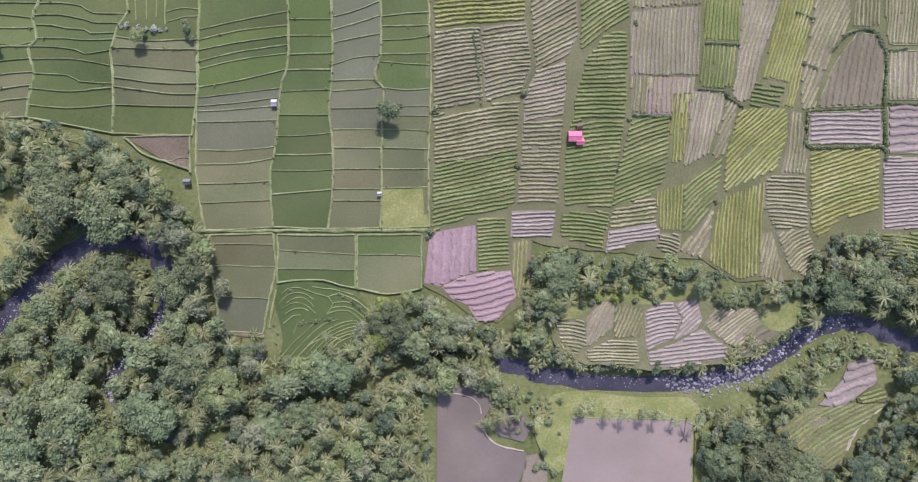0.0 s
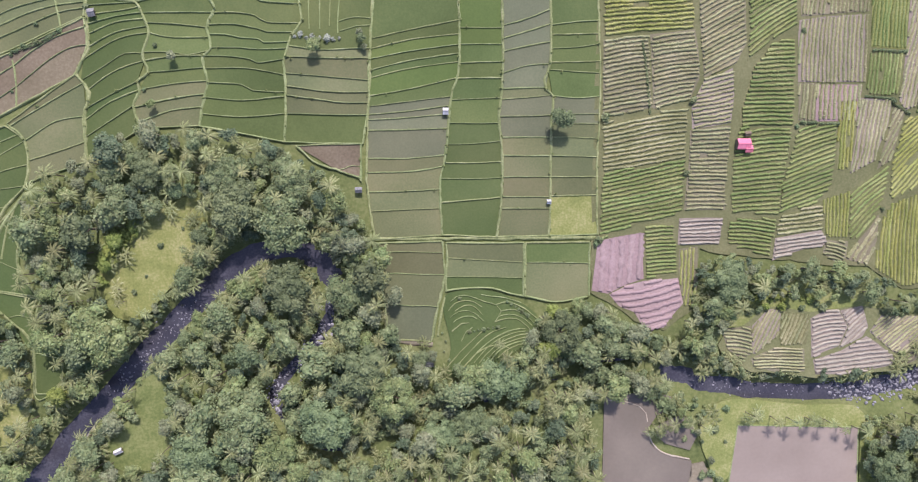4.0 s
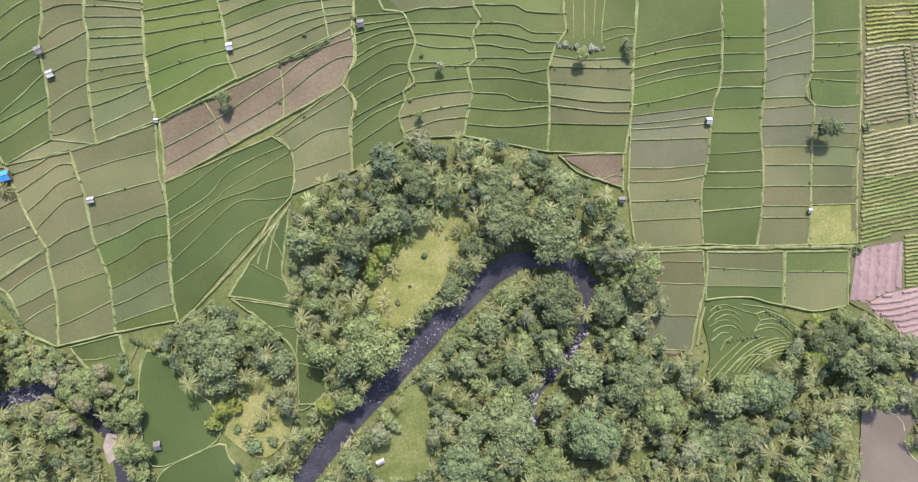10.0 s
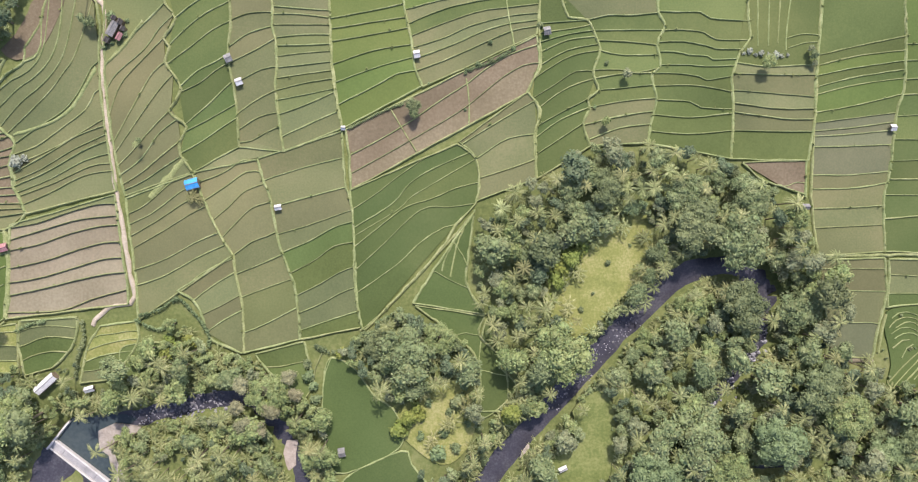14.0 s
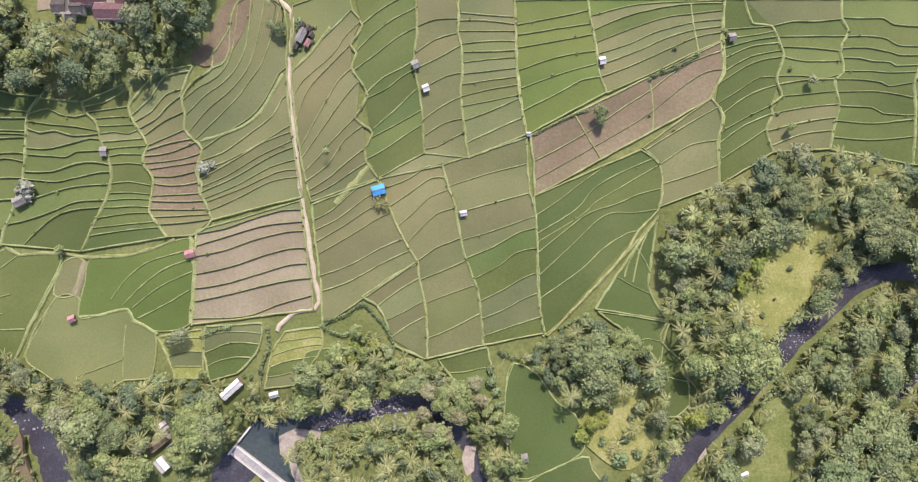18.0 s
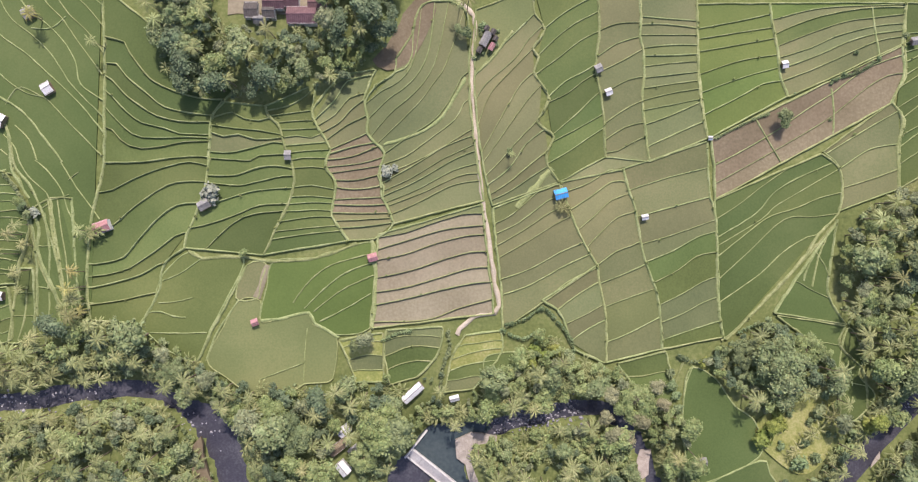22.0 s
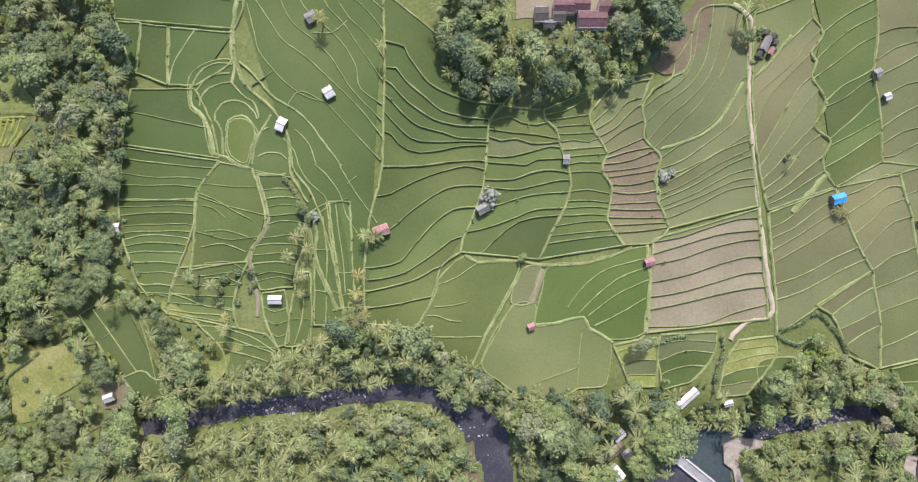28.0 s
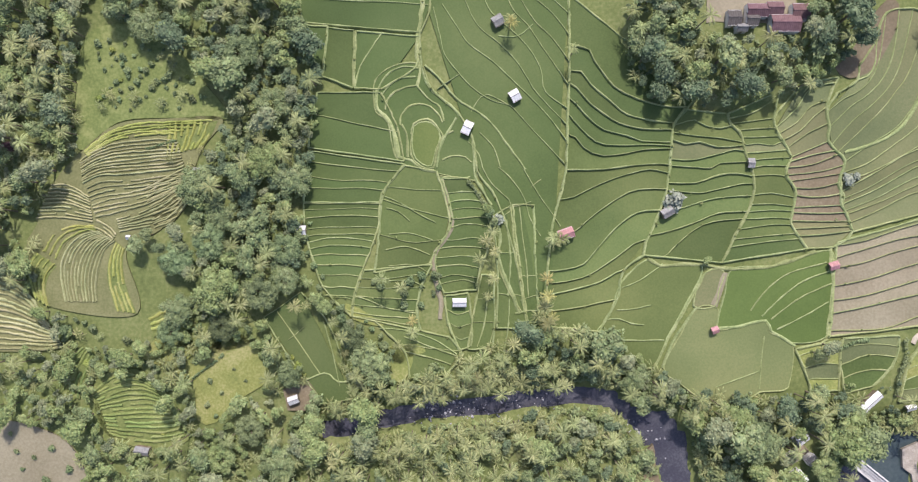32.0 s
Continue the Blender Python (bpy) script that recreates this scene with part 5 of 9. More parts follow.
hut(50.5, 34.2, 2.0, 1.6, 2.2, 10, "timber", "field_shelter", "small brown roofed shelter beside the pink farm hut")

# ---- woods ----
BARE = [
    [(-404.9, 98.8), (-370.1, 98.9), (-370.5, 75.3), (-405.4, 75.3)],
    [(-349.5, -48.6), (-341.4, -39.6), (-335.5, -42.7), (-344.6, -53.7)],
    [(-341.6, -57.7), (-325.7, -57.9), (-313.9, -81.3), (-349.8, -80.9)],
    [(-648.6, -51.2), (-615.1, -57.6), (-609.5, -77.2), (-649.1, -77.2)],
    [(-547.9, -16.4), (-535.4, -6.5), (-526.0, -15.8), (-521.0, -27.5), (-517.6, -43.2), (-527.0, -45.2)],
    [(-164.4, -55.7), (-155.6, -48.6), (-150.2, -53.6), (-151.5, -79.0), (-167.4, -82.7), (-172.2, -76.0), (-170.2, -69.0), (-162.2, -62.3)],
    [(-605.9, 78.9), (-591.3, 82.8), (-576.8, 77.1), (-568.2, 65.5), (-558.7, 52.0), (-568.5, 39.3), (-580.1, 48.0), (-608.5, 39.3), (-609.6, 56.7)],
    [(-541.8, -39.2), (-531.9, -39.2), (-531.9, -47.2), (-541.8, -47.2)],
    [(-173.7, -8.1), (-170.0, 3.4), (-158.2, 6.1), (-140.4, 13.3), (-136.3, 1.9), (-141.1, -10.2), (-150.0, -20.9), (-159.7, -30.5), (-170.1, -27.6)],
    [(-225.3, -54.1), (-216.0, -48.0), (-206.6, -43.5), (-200.4, -43.1), (-198.6, -53.3), (-198.4, -63.5), (-202.3, -74.7), (-215.1, -77.6), (-222.7, -68.4)],
    [(0.5, -56.1), (20.0, -57.5), (23.0, -69.7), (32.7, -81.9), (27.7, -97.9), (0.0, -97.5)],
    [(40.3, -59.3), (92.0, -60.6), (117.6, -58.7), (116.6, -64.6), (94.7, -67.0), (94.9, -98.8), (41.6, -98.0), (43.5, -70.3)],
    [(41.6, -39.8), (50.1, -27.5), (95.6, -27.2), (132.1, -26.1), (126.6, -37.1), (107.0, -43.7), (105.0, -50.9), (54.9, -48.5)],
    [(122.5, -69.4), (138.1, -64.8), (147.5, -56.3), (155.5, -47.4), (164.6, -50.0), (166.0, -57.5), (162.6, -67.6), (149.4, -83.2), (139.9, -90.3), (132.8, -85.2)],
    [(-623.8, 12.1), (-618.6, 30.7), (-608.7, 39.9), (-595.9, 51.2), (-559.7, 51.6), (-567.7, 39.2), (-573.1, 25.9), (-581.7, 13.1), (-588.5, 12.1), (-593.5, 4.3), (-588.9, -16.5), (-614.5, -15.5), (-622.2, -9.6)],
    [(-647.6, 1.3), (-631.9, 0.3), (-622.2, -9.6), (-614.2, -25.4), (-648.2, -28.4)],
    [(-605.0, -38.3), (-598.0, -33.3), (-585.2, -35.3), (-572.6, -55.2), (-581.5, -60.8), (-599.3, -57.2)],
    [(-571.3, -32.3), (-560.4, -22.4), (-552.5, -21.8), (-546.7, -31.3), (-546.7, -38.3), (-557.6, -45.6), (-563.6, -52.8), (-570.5, -51.6)],
    [(-371.8, -60.0), (-362.5, -57.5), (-360.0, -68.6), (-364.1, -74.2), (-370.6, -73.5)],
]
SPOTS = {}


def free(x, y, r):
    """Whether a crown's core of radius r fits here; if so it is noted."""
    i, j = int(x // 12), int(y // 12)
    for a in (i - 1, i, i + 1):
        for c in (j - 1, j, j + 1):
            for px, py, pr in SPOTS.get((a, c), ()):
                if math.hypot(x - px, y - py) < r + pr:
                    return False
    SPOTS.setdefault((i, j), []).append((x, y, r))
    return True


def merged(name, forms, mat, label, category):
    """One mesh out of many placed forms: (form, x, y, z, size, turn)."""
    vs, fs, n = [], [], 0
    for (v, f), x, y, z, s, a in forms:
        c, d = math.cos(a) * s, math.sin(a) * s
        v = v * np.array([1.0 + 0.22 * math.sin(x * 7.1), 1.0 + 0.22 * math.sin(y * 5.3), 1.0 + 0.12 * math.sin(x * 3.3 + y)])
        vs.append(np.stack([v[:, 0] * c - v[:, 1] * d + x, v[:, 0] * d + v[:, 1] * c + y, v[:, 2] * s + z], 1))
        fs.append(f + n)
        n += len(v)
    ob = new(name, as_mesh(name, (np.concatenate(vs), np.concatenate(fs)), M[mat]))
    return tagged(ob, label, category, kind="stuff")


COUNT = {"tree": 0, "palm": 0, "banana": 0}


UNDER = [shrub_form(80 + i, r, 2, 42) for i, r in enumerate((1.5, 1.1, 2.0))]
KINDS = (("tree", "leaf_mid", "woodland_canopy", "dense broad-leaved woodland along the river"), ("deep", "leaf_deep", "woodland_canopy", "dark green broad-leaved woodland along the river"),
         ("warm", "leaf_warm", "woodland_canopy", "yellowish green broad-leaved woodland along the river"), ("dusty", "leaf_dusty", "woodland_canopy", "greyish green broad-leaved woodland along the river"), ("palm", "palm_isle", "palm_grove", "mixed coconut palms growing among the woods"),
         ("banana", "palm_isle", "banana_thicket", "banana plants thick on the bank"), ("wood", "bark", "woodland_trunks", "trunks and limbs of the river woods"), ("under", "leaf_mid", "undergrowth", "tangled green undergrowth beneath the woods"))


def forest(poly, density, palms, bananas, tall, mix=("tree", "tree", "deep", "deep", "warm", "dusty")):
    """Trees of mixed kinds over an outline, clear of the river, the clearings and each other."""
    x0, x1 = min(p[0] for p in poly), max(p[0] for p in poly)
    y0, y1 = min(p[1] for p in poly), max(p[1] for p in poly)
    rest = {k[0]: [] for k in KINDS}
    tries = int((x1 - x0) * (y1 - y0) / 2.2)
    for n in range(tries):
        x, y = TREES.uniform(x0, x1), TREES.uniform(y0, y1)
        if not inside(x, y, poly) or any(inside(x, y, b) for b in BARE):
            continue
        gap = river_gap(x, y)
        u = TREES.random()
        kind = "palm" if u < palms else "banana" if u < palms + bananas else "tree"
        early = n < tries * 0.25
        size = {"tree": TREES.choice((0.65, 0.8, 1.0, 1.3) if early else (0.42, 0.55, 0.68, 0.82)), "palm": TREES.uniform(0.8, 1.1), "banana": TREES.uniform(0.9, 1.4)}[kind] * (tall if kind == "tree" else 1)
        reach = {"tree": 4.2, "palm": 3.3, "banana": 2.4}[kind] * size
        if gap < reach * 0.26:
            continue
        if not free(x, y, reach * 0.5 / math.sqrt(density)):
            if n % 12 == 0 and gap > 0.3:
                rest["under"].append((TREES.choice(UNDER)[0], x, y, ground_z(x, y), TREES.uniform(0.7, 1.3), TREES.uniform(0, 6.28)))
            continue
        z = ground_z(x, y)
        if COUNT[kind] < {"tree": 170, "palm": 240, "banana": 80}[kind] and (n % 3 == 0 or kind == "banana"):
            COUNT[kind] += 1
            grow(kind, x, y, size, z, "trees of the river woods")
        else:
            shape = FORMS["sapling" if kind == "tree" and size < 0.9 else kind]
            k = TREES.randrange(len(shape))
            turn = TREES.uniform(0, 6.28)
            rest[TREES.choice(mix) if kind == "tree" else kind].append((shape[k][0], x, y, z, size, turn))
            rest["wood"].append((shape[k][1], x, y, z, size, turn))
    for kind, mat, name, label in KINDS:
        if rest[kind]:
            merged(name, rest[kind], mat, label, "woods")


def giants(places):
    """Large spreading trees, set before the rest of the woods grows round them."""
    for x, y, size in places:
        if river_gap(x, y) > 2.5 and not any(inside(x, y, b) for b in BARE) and free(x, y, 4.4 * size):
            grow("giant", x, y, size, ground_z(x, y), "large trees of the river woods")


giants([(-123.3, 9.1, 1.15), (-109.8, 4.2, 1.19), (-118.5, -0.6, 0.96), (-154.0, 20.8, 0.76), (-127.1, 18.8, 0.91), (-170.1, -32.5, 1.24), (-107.9, -19.2, 1.00), (-139.0, -17.1, 0.72), (-220.8, -35.0, 1.15), (-210.2, -29.2, 0.81), (-231.1, -31.0, 0.72), (-123.8, -63.4, 1.31)])
giants([(-137.6, -73.2, 1.19), (-84.5, -46.0, 1.15), (-72.6, -56.0, 1.10), (-96.3, -63.7, 1.07), (-100.3, -75.6, 1.07), (-88.4, -20.3, 0.96), (-15.1, -33.7, 1.00), (-34.9, -50.4, 1.00), (5.0, -36.8, 0.96), (-114.1, -73.5, 1.00), (-44.8, -66.3, 0.81), (-56.7, -70.2, 0.81)])
giants([(-120.2, 12.3, 1.00), (-106.8, 16.2, 0.91), (-131.4, 20.0, 0.86), (-107.6, -18.9, 1.00), (-81.2, -50.6, 1.19), (-133.8, -62.2, 1.19), (-92.4, -26.8, 0.81), (116.1, -83.1, 1.24), (130.7, -87.4, 0.96), (151.6, -19.6, 1.00), (101.6, -82.9, 0.96), (131.7, -48.1, 0.81)])
giants([(41.6, -17.3, 0.96), (141.4, -23.6, 0.86), (161.0, -52.4, 0.91), (-390.0, -51.2, 0.86), (-383.3, -56.1, 0.81), (-353.6, -54.4, 0.91), (-359.4, -65.0, 0.72), (-424.1, -35.6, 0.62), (-282.2, -52.0, 0.72), (-390.8, -51.6, 0.91), (-356.2, -52.6, 0.96), (-559.9, -5.5, 0.91)])
giants([(-563.4, 9.6, 0.81), (-566.9, 28.5, 0.81), (-553.1, 71.4, 0.86), (-544.2, 36.0, 0.86), (-536.8, 30.4, 0.76), (-582.8, 80.6, 0.81), (-510.0, -31.3, 0.86), (-538.9, 7.7, 0.72), (-593.1, 30.3, 0.81), (-590.4, 73.2, 0.86), (-542.1, 54.7, 0.81), (-559.5, 19.1, 0.72)])
giants([(-575.1, -13.1, 0.72)])

giants([(-268.2, -47.6, 1.00), (-263.4, -55.4, 0.72), (-348.1, -55.5, 0.81), (-546.8, -7.0, 0.81), (-539.2, -3.2, 0.67), (-516.5, -21.3, 0.62), (-575.0, 4.3, 0.72), (-565.7, -7.0, 0.81), (-577.2, -20.4, 0.62), (-560.1, -18.5, 0.67), (-537.5, -33.7, 0.57), (-551.0, -52.9, 0.72), (-531.9, -58.7, 0.81), (-560.6, -62.5, 0.72), (-541.5, -64.5, 0.81)])

forest([(-196.1, 8.9), (-184.7, 20.5), (-169.0, 28.7), (-157.4, 33.8), (-136.0, 34.6), (-112.6, 28.8), (-96.9, 19.5), (-84.1, 5.7), (-77.1, -7.3), (-72.2, -21.3), (-74.2, -34.3), (-59.1, -39.4), (-57.1, -47.5), (-65.1, -63.7), (-81.3, -90.0), (-192.6, -88.4), (-181.3, -58.4), (-183.5, -42.4), (-194.8, -24.5), (-196.8, -8.8)], 1.0, .24, .1, 1.0)
forest([(-57.1, -47.5), (-45.0, -47.6), (-26.8, -39.7), (-21.8, -28.6), (-6.7, -24.0), (11.8, -31.9), (21.1, -40.1), (32.5, -48.3), (22.3, -56.4), (-2.3, -56.2), (-1.9, -91.1), (-81.3, -90.0), (-65.1, -63.7)], 1.0, .28, .06, 1.0)
forest([(33.1, -11.4), (44.2, -7.4), (56.5, -12.5), (72.9, -12.1), (93.5, -14.6), (108.1, -20.2), (132.1, -21.3), (133.9, -9.5), (143.0, -1.8), (155.7, -3.8), (185.6, -14.8), (186.7, -45.0), (152.3, -31.3), (131.5, -36.4), (128.0, -26.0), (112.4, -26.4), (97.8, -24.9), (73.0, -22.1), (52.5, -22.7), (44.0, -29.8), (38.3, -37.9), (33.3, -46.1), (26.1, -35.8), (32.1, -27.7)], 1.0, .18, .1, .8)
forest([(37.3, -42.0), (52.8, -47.9), (75.5, -50.1), (104.6, -50.7), (121.1, -39.4), (131.4, -35.3), (123.3, -44.6), (104.7, -52.8), (73.5, -53.0), (40.5, -51.3)], .8, .1, .2, .5)
forest([(92.4, -64.2), (115.3, -59.6), (125.7, -55.1), (140.2, -46.8), (136.4, -61.4), (121.8, -68.7), (136.9, -79.4), (155.6, -67.9), (163.6, -53.3), (152.8, -44.8), (171.5, -48.1), (186.9, -49.2), (188.9, -100.2), (93.0, -98.9)], 1.0, .12, .08, .9)
forest([(-243.7, -33.9), (-236.8, -26.5), (-224.0, -19.7), (-212.3, -24.7), (-200.6, -32.7), (-197.1, -42.2), (-196.7, -58.2), (-191.9, -84.3), (-212.7, -84.0), (-220.5, -69.9), (-206.7, -63.1), (-206.6, -52.1), (-216.4, -47.6), (-224.3, -51.9), (-232.1, -45.9)], 1.0, .15, .1, .8)
forest([(-315.4, -35.7), (-301.8, -29.9), (-288.4, -33.6), (-274.9, -36.0), (-259.5, -49.6), (-249.8, -54.6), (-247.1, -73.6), (-242.3, -83.7), (-260.0, -83.4), (-271.5, -71.3), (-286.9, -57.2), (-306.3, -60.0), (-321.2, -76.7), (-330.1, -82.5), (-353.2, -82.2), (-351.9, -36.9), (-340.8, -50.8), (-325.4, -49.0)], 1.0, .15, .12, .85, ("warm", "warm", "warm", "tree", "dusty"))
forest([(-459.4, -18.3), (-448.0, -18.9), (-429.0, -23.7), (-410.1, -37.1), (-391.0, -42.7), (-367.8, -41.4), (-358.1, -39.5), (-344.6, -47.5), (-332.9, -47.6), (-329.1, -57.5), (-356.4, -58.2), (-368.0, -53.2), (-372.2, -78.8), (-460.9, -77.7)], 1.0, .25, .12, .85)
forest([(-426.9, 93.1), (-425.7, 67.8), (-416.5, 56.6), (-398.4, 54.8), (-380.1, 58.4), (-367.3, 60.2), (-359.9, 65.7), (-350.7, 73.0), (-345.9, 93.3)], 1.1, .08, .06, .85)
forest([(-642.2, 99.4), (-602.3, 99.5), (-606.7, 63.6), (-609.0, 36.0), (-620.7, 21.6), (-644.0, 8.2)], 1.0, .22, .06, .95)
forest([(-602.3, 99.5), (-534.9, 99.6), (-533.7, 80.8), (-528.4, 65.7), (-530.4, 42.8), (-534.0, 25.6), (-534.1, 2.5), (-545.2, -11.0), (-551.9, -11.0), (-569.2, -3.3), (-567.9, 31.3), (-556.2, 51.4), (-567.5, 70.3), (-593.1, 79.7)], 1.0, .12, .06, .95)
forest([(-644.0, 8.2), (-620.9, 10.1), (-617.4, -7.2), (-608.1, -26.6), (-586.8, -24.6), (-569.3, -7.2), (-548.1, -13.0), (-532.8, -34.3), (-525.1, -46.0), (-532.9, -57.8), (-556.3, -75.4), (-608.8, -75.4), (-610.4, -53.9), (-645.1, -46.1)], .62, .14, .15, .75, ("warm", "warm", "warm", "tree", "dusty"))
forest([(77.6, -52.6), (90.2, -61.1), (115.3, -59.2), (117.5, -63.4), (92.4, -67.8), (77.8, -65.1)], .6, .1, .1, .6)
forest([(-532.7, -26.5), (-509.6, -36.3), (-499.9, -36.3), (-478.6, -28.5), (-459.2, -20.7), (-453.5, -7.1), (-450.5, -18.7), (-437.9, -19.7), (-428.2, -24.5), (-416.5, -33.3), (-408.7, -37.2), (-420.3, -44.0), (-439.8, -38.2), (-468.8, -40.1), (-517.3, -49.9), (-525.1, -46.0)], 1.1, .85, .1, .8)
forest([(-568.0, -78.0), (-560.0, -62.0), (-550.0, -60.5), (-545.0, -66.0), (-530.0, -57.0), (-517.4, -51.8), (-490.2, -44.9), (-439.7, -42.0), (-422.0, -48.9), (-413.0, -60.6), (-408.1, -75.4)], 1.0, .72, .12, .75)
forest([(-416.5, -33.3), (-397.0, -42.5), (-383.4, -41.1), (-382.9, -75.4), (-402.4, -75.4), (-412.4, -59.7), (-420.3, -46.0)], 1.0, .15, .1, .85)
forest([(-312.3, -66.9), (-292.8, -61.1), (-273.4, -62.3), (-268.6, -71.3), (-264.9, -83.4), (-320.4, -82.6)], 1.0, .5, .15, .75)
forest([(-372.7, -47.2), (-362.1, -47.3), (-348.6, -53.4), (-343.8, -61.3), (-356.4, -58.2), (-366.0, -52.2)], .9, .1, .1, .9, ("warm", "warm", "warm", "tree", "dusty"))
forest([(-310.4, -39.9), (-305.5, -32.1), (-299.6, -23.3), (-292.8, -26.3), (-284.0, -38.2), (-293.8, -49.9), (-313.4, -49.8), (-325.1, -49.6), (-323.2, -44.7)], .7, .08, .15, .6, ("warm", "warm", "warm", "tree", "dusty"))
forest([(-340.6, -37.7), (-332.8, -37.8), (-332.0, -47.6), (-340.7, -49.5)], .5, .05, .5, .35)


def bank_growth():
    """Bushes, bananas and young trees down both banks of the river."""
    rest = {"under": [], "banana": [], "warm": []}
    for line, w in RIVER_LINE:
        for (ax, ay), (bx, by) in zip(line, line[1:]):
            d = Vector((bx - ax, by - ay))
            s = Vector((-d.y, d.x)).normalized()
            for side in (-1, 1):
                for _ in range(5):
                    q = Vector((ax, ay)) + d * TREES.random() + s * side * (w / 2 + TREES.uniform(0.8, 8.5))
                    if river_gap(q.x, q.y) < 0.6 or any(inside(q.x, q.y, b) for b in BARE):
                        continue
                    kind = TREES.choice(("under", "under", "under", "warm", "banana"))
                    form = TREES.choice(UNDER if kind != "banana" else FORMS["banana"])[0]
                    rest[kind].append((form, q.x, q.y, ground_z(q.x, q.y), TREES.uniform(0.8, 1.7), TREES.uniform(0, 6.28)))
    merged("bank_bushes", rest["under"], "leaf_mid", "green bushes growing down the river bank", "bushes")
    merged("bank_bushes", rest["warm"], "leaf_warm", "yellowish bushes growing down the river bank", "bushes")
    merged("bank_bananas", rest["banana"], "palm_isle", "banana plants growing down the river bank", "bushes")


bank_growth()


# ---- river bed ----
def rocks(line, spread, count, low, high, label):
    """Boulders and broken white water scattered along a reach of the river."""
    rng = np.random.RandomState(len(line) * 7 + count)
    pts = dense(line, 1.0)
    forms = []
    for _ in range(count):
        p = pts[rng.randint(len(pts))]
        x, y = p.x + rng.normal(0, spread), p.y + rng.normal(0, spread)
        forms.append((lump(rng, (0, 0, 0), 1.0, 4, 6), x, y, max(ground_z(x, y) + 0.1, lie(y) - 5.35), rng.uniform(low, high) * (1.6 if rng.rand() < 0.08 else 1), rng.uniform(0, 6.28)))
    merged("river_rocks", forms, "rock", label, "rocks")


rocks([(86.6, -55.9), (96.2, -58.1), (109.0, -56.0), (119.5, -50.8)], 2.6, 330, 0.25, 0.85, "pale boulders and broken white water in the shallow river")
rocks([(125.8, -47.2), (138.5, -39.2), (146.9, -34.6), (153.4, -35.5)], 2.2, 130, 0.25, 0.7, "pale boulders in the shallow river")
rocks([(37.1, -55.1), (53.9, -56.7), (75.0, -57.5)], 2.2, 96, 0.12, 0.34, "scattered pale boulders in the shallow river")
rocks([(-95.6, -25.7), (-98.3, -34.8), (-107.5, -46.0), (-115.3, -56.2), (-113.7, -63.4)], 1.8, 190, 0.25, 0.75, "pale boulders and broken white water in the shallow river")
rocks([(-143.6, -25.4), (-153.8, -35.5), (-162.0, -45.6), (-172.1, -55.7)], 1.8, 144, 0.12, 0.41, "pale boulders in the shallow river")
rocks([(-315.7, -56.6), (-305.7, -55.5), (-295.7, -54.1), (-285.7, -51.2)], 2.4, 260, 0.2, 0.6, "pale boulders and broken white water in the shallow river")
rocks([(-496.0, -52.0), (-476.3, -49.1), (-464.4, -47.1), (-448.6, -46.2)], 2.2, 112, 0.15, 0.52, "scattered pale boulders in the shallow river")
rocks([(-422.9, -55.2), (-414.9, -57.3), (-411.0, -60.3)], 1.6, 25, 0.18, 0.52, "scattered pale boulders in the shallow river")
rocks([(-494.3, -46.2), (-478.5, -45.6)], 2.6, 48, 0.18, 0.52, "scattered pale boulders in the shallow river")


def slab(name, poly, height, mat, label, category, drop=1.0):
    pts = straight(poly + [poly[0]], 3.0)[:-1]
    ob = patch_mesh(name, [tuple(p) for p in pts], lambda x, y: lie(y) + height + float(hill(x, y)), M[mat], None)
    return tagged(ob, label, category, kind="structure")


slab("weir_pool", [(-344.7, -64.7), (-336.6, -56.4), (-325.7, -55.3), (-315.7, -58.0), (-325.7, -64.9), (-323.8, -71.0), (-320.9, -81.2), (-331.9, -81.1)], -5.15, "pond", "still dark green weir pool", "water")
slab("weir_pool", [(-357.8, -80.8), (-352.7, -71.7), (-345.7, -66.8), (-333.9, -81.0)], -5.25, "river", "dark water below the weir", "water")
slab("gravel_bar", [(-182.6, -80.1), (-181.4, -70.9), (-178.9, -67.9), (-178.4, -72.0), (-180.6, -82.2)], -5.0, "gravel", "pale sand bar at the river edge", "gravel")
slab("gravel_bar", [(-265.6, -73.0), (-264.1, -65.9), (-259.5, -66.5), (-261.2, -75.1), (-264.3, -78.1)], -5.0, "gravel", "pale sand bar at the river edge", "gravel")
slab("bare_bank", [(-419.8, -63.9), (-415.8, -59.0), (-414.0, -68.0), (-410.3, -80.1), (-417.2, -80.0)], -1.0, "b", "bare brown eroded bank beside the river", "bank")
slab("yard", [(-402.1, 94.9), (-372.1, 95.0), (-372.9, 80.5), (-401.4, 80.5)], -.2, "s", "swept earth yard of the hill houses", "yard")
slab("yard", [(-540.8, -40.2), (-528.9, -35.3), (-526.0, -39.2), (-533.9, -47.2), (-539.8, -47.2)], -.1, "b", "trodden earth yard beside the farm hut", "yard")
slab("gravel_bar", [(-328.5, -61.3), (-322.7, -59.3), (-313.7, -60.6), (-315.0, -65.5), (-319.4, -71.1), (-315.1, -81.3), (-321.9, -81.2), (-325.4, -71.0), (-328.2, -68.0)], -3.9, "gravel", "pale grey gravel bar beside the weir pool", "gravel")


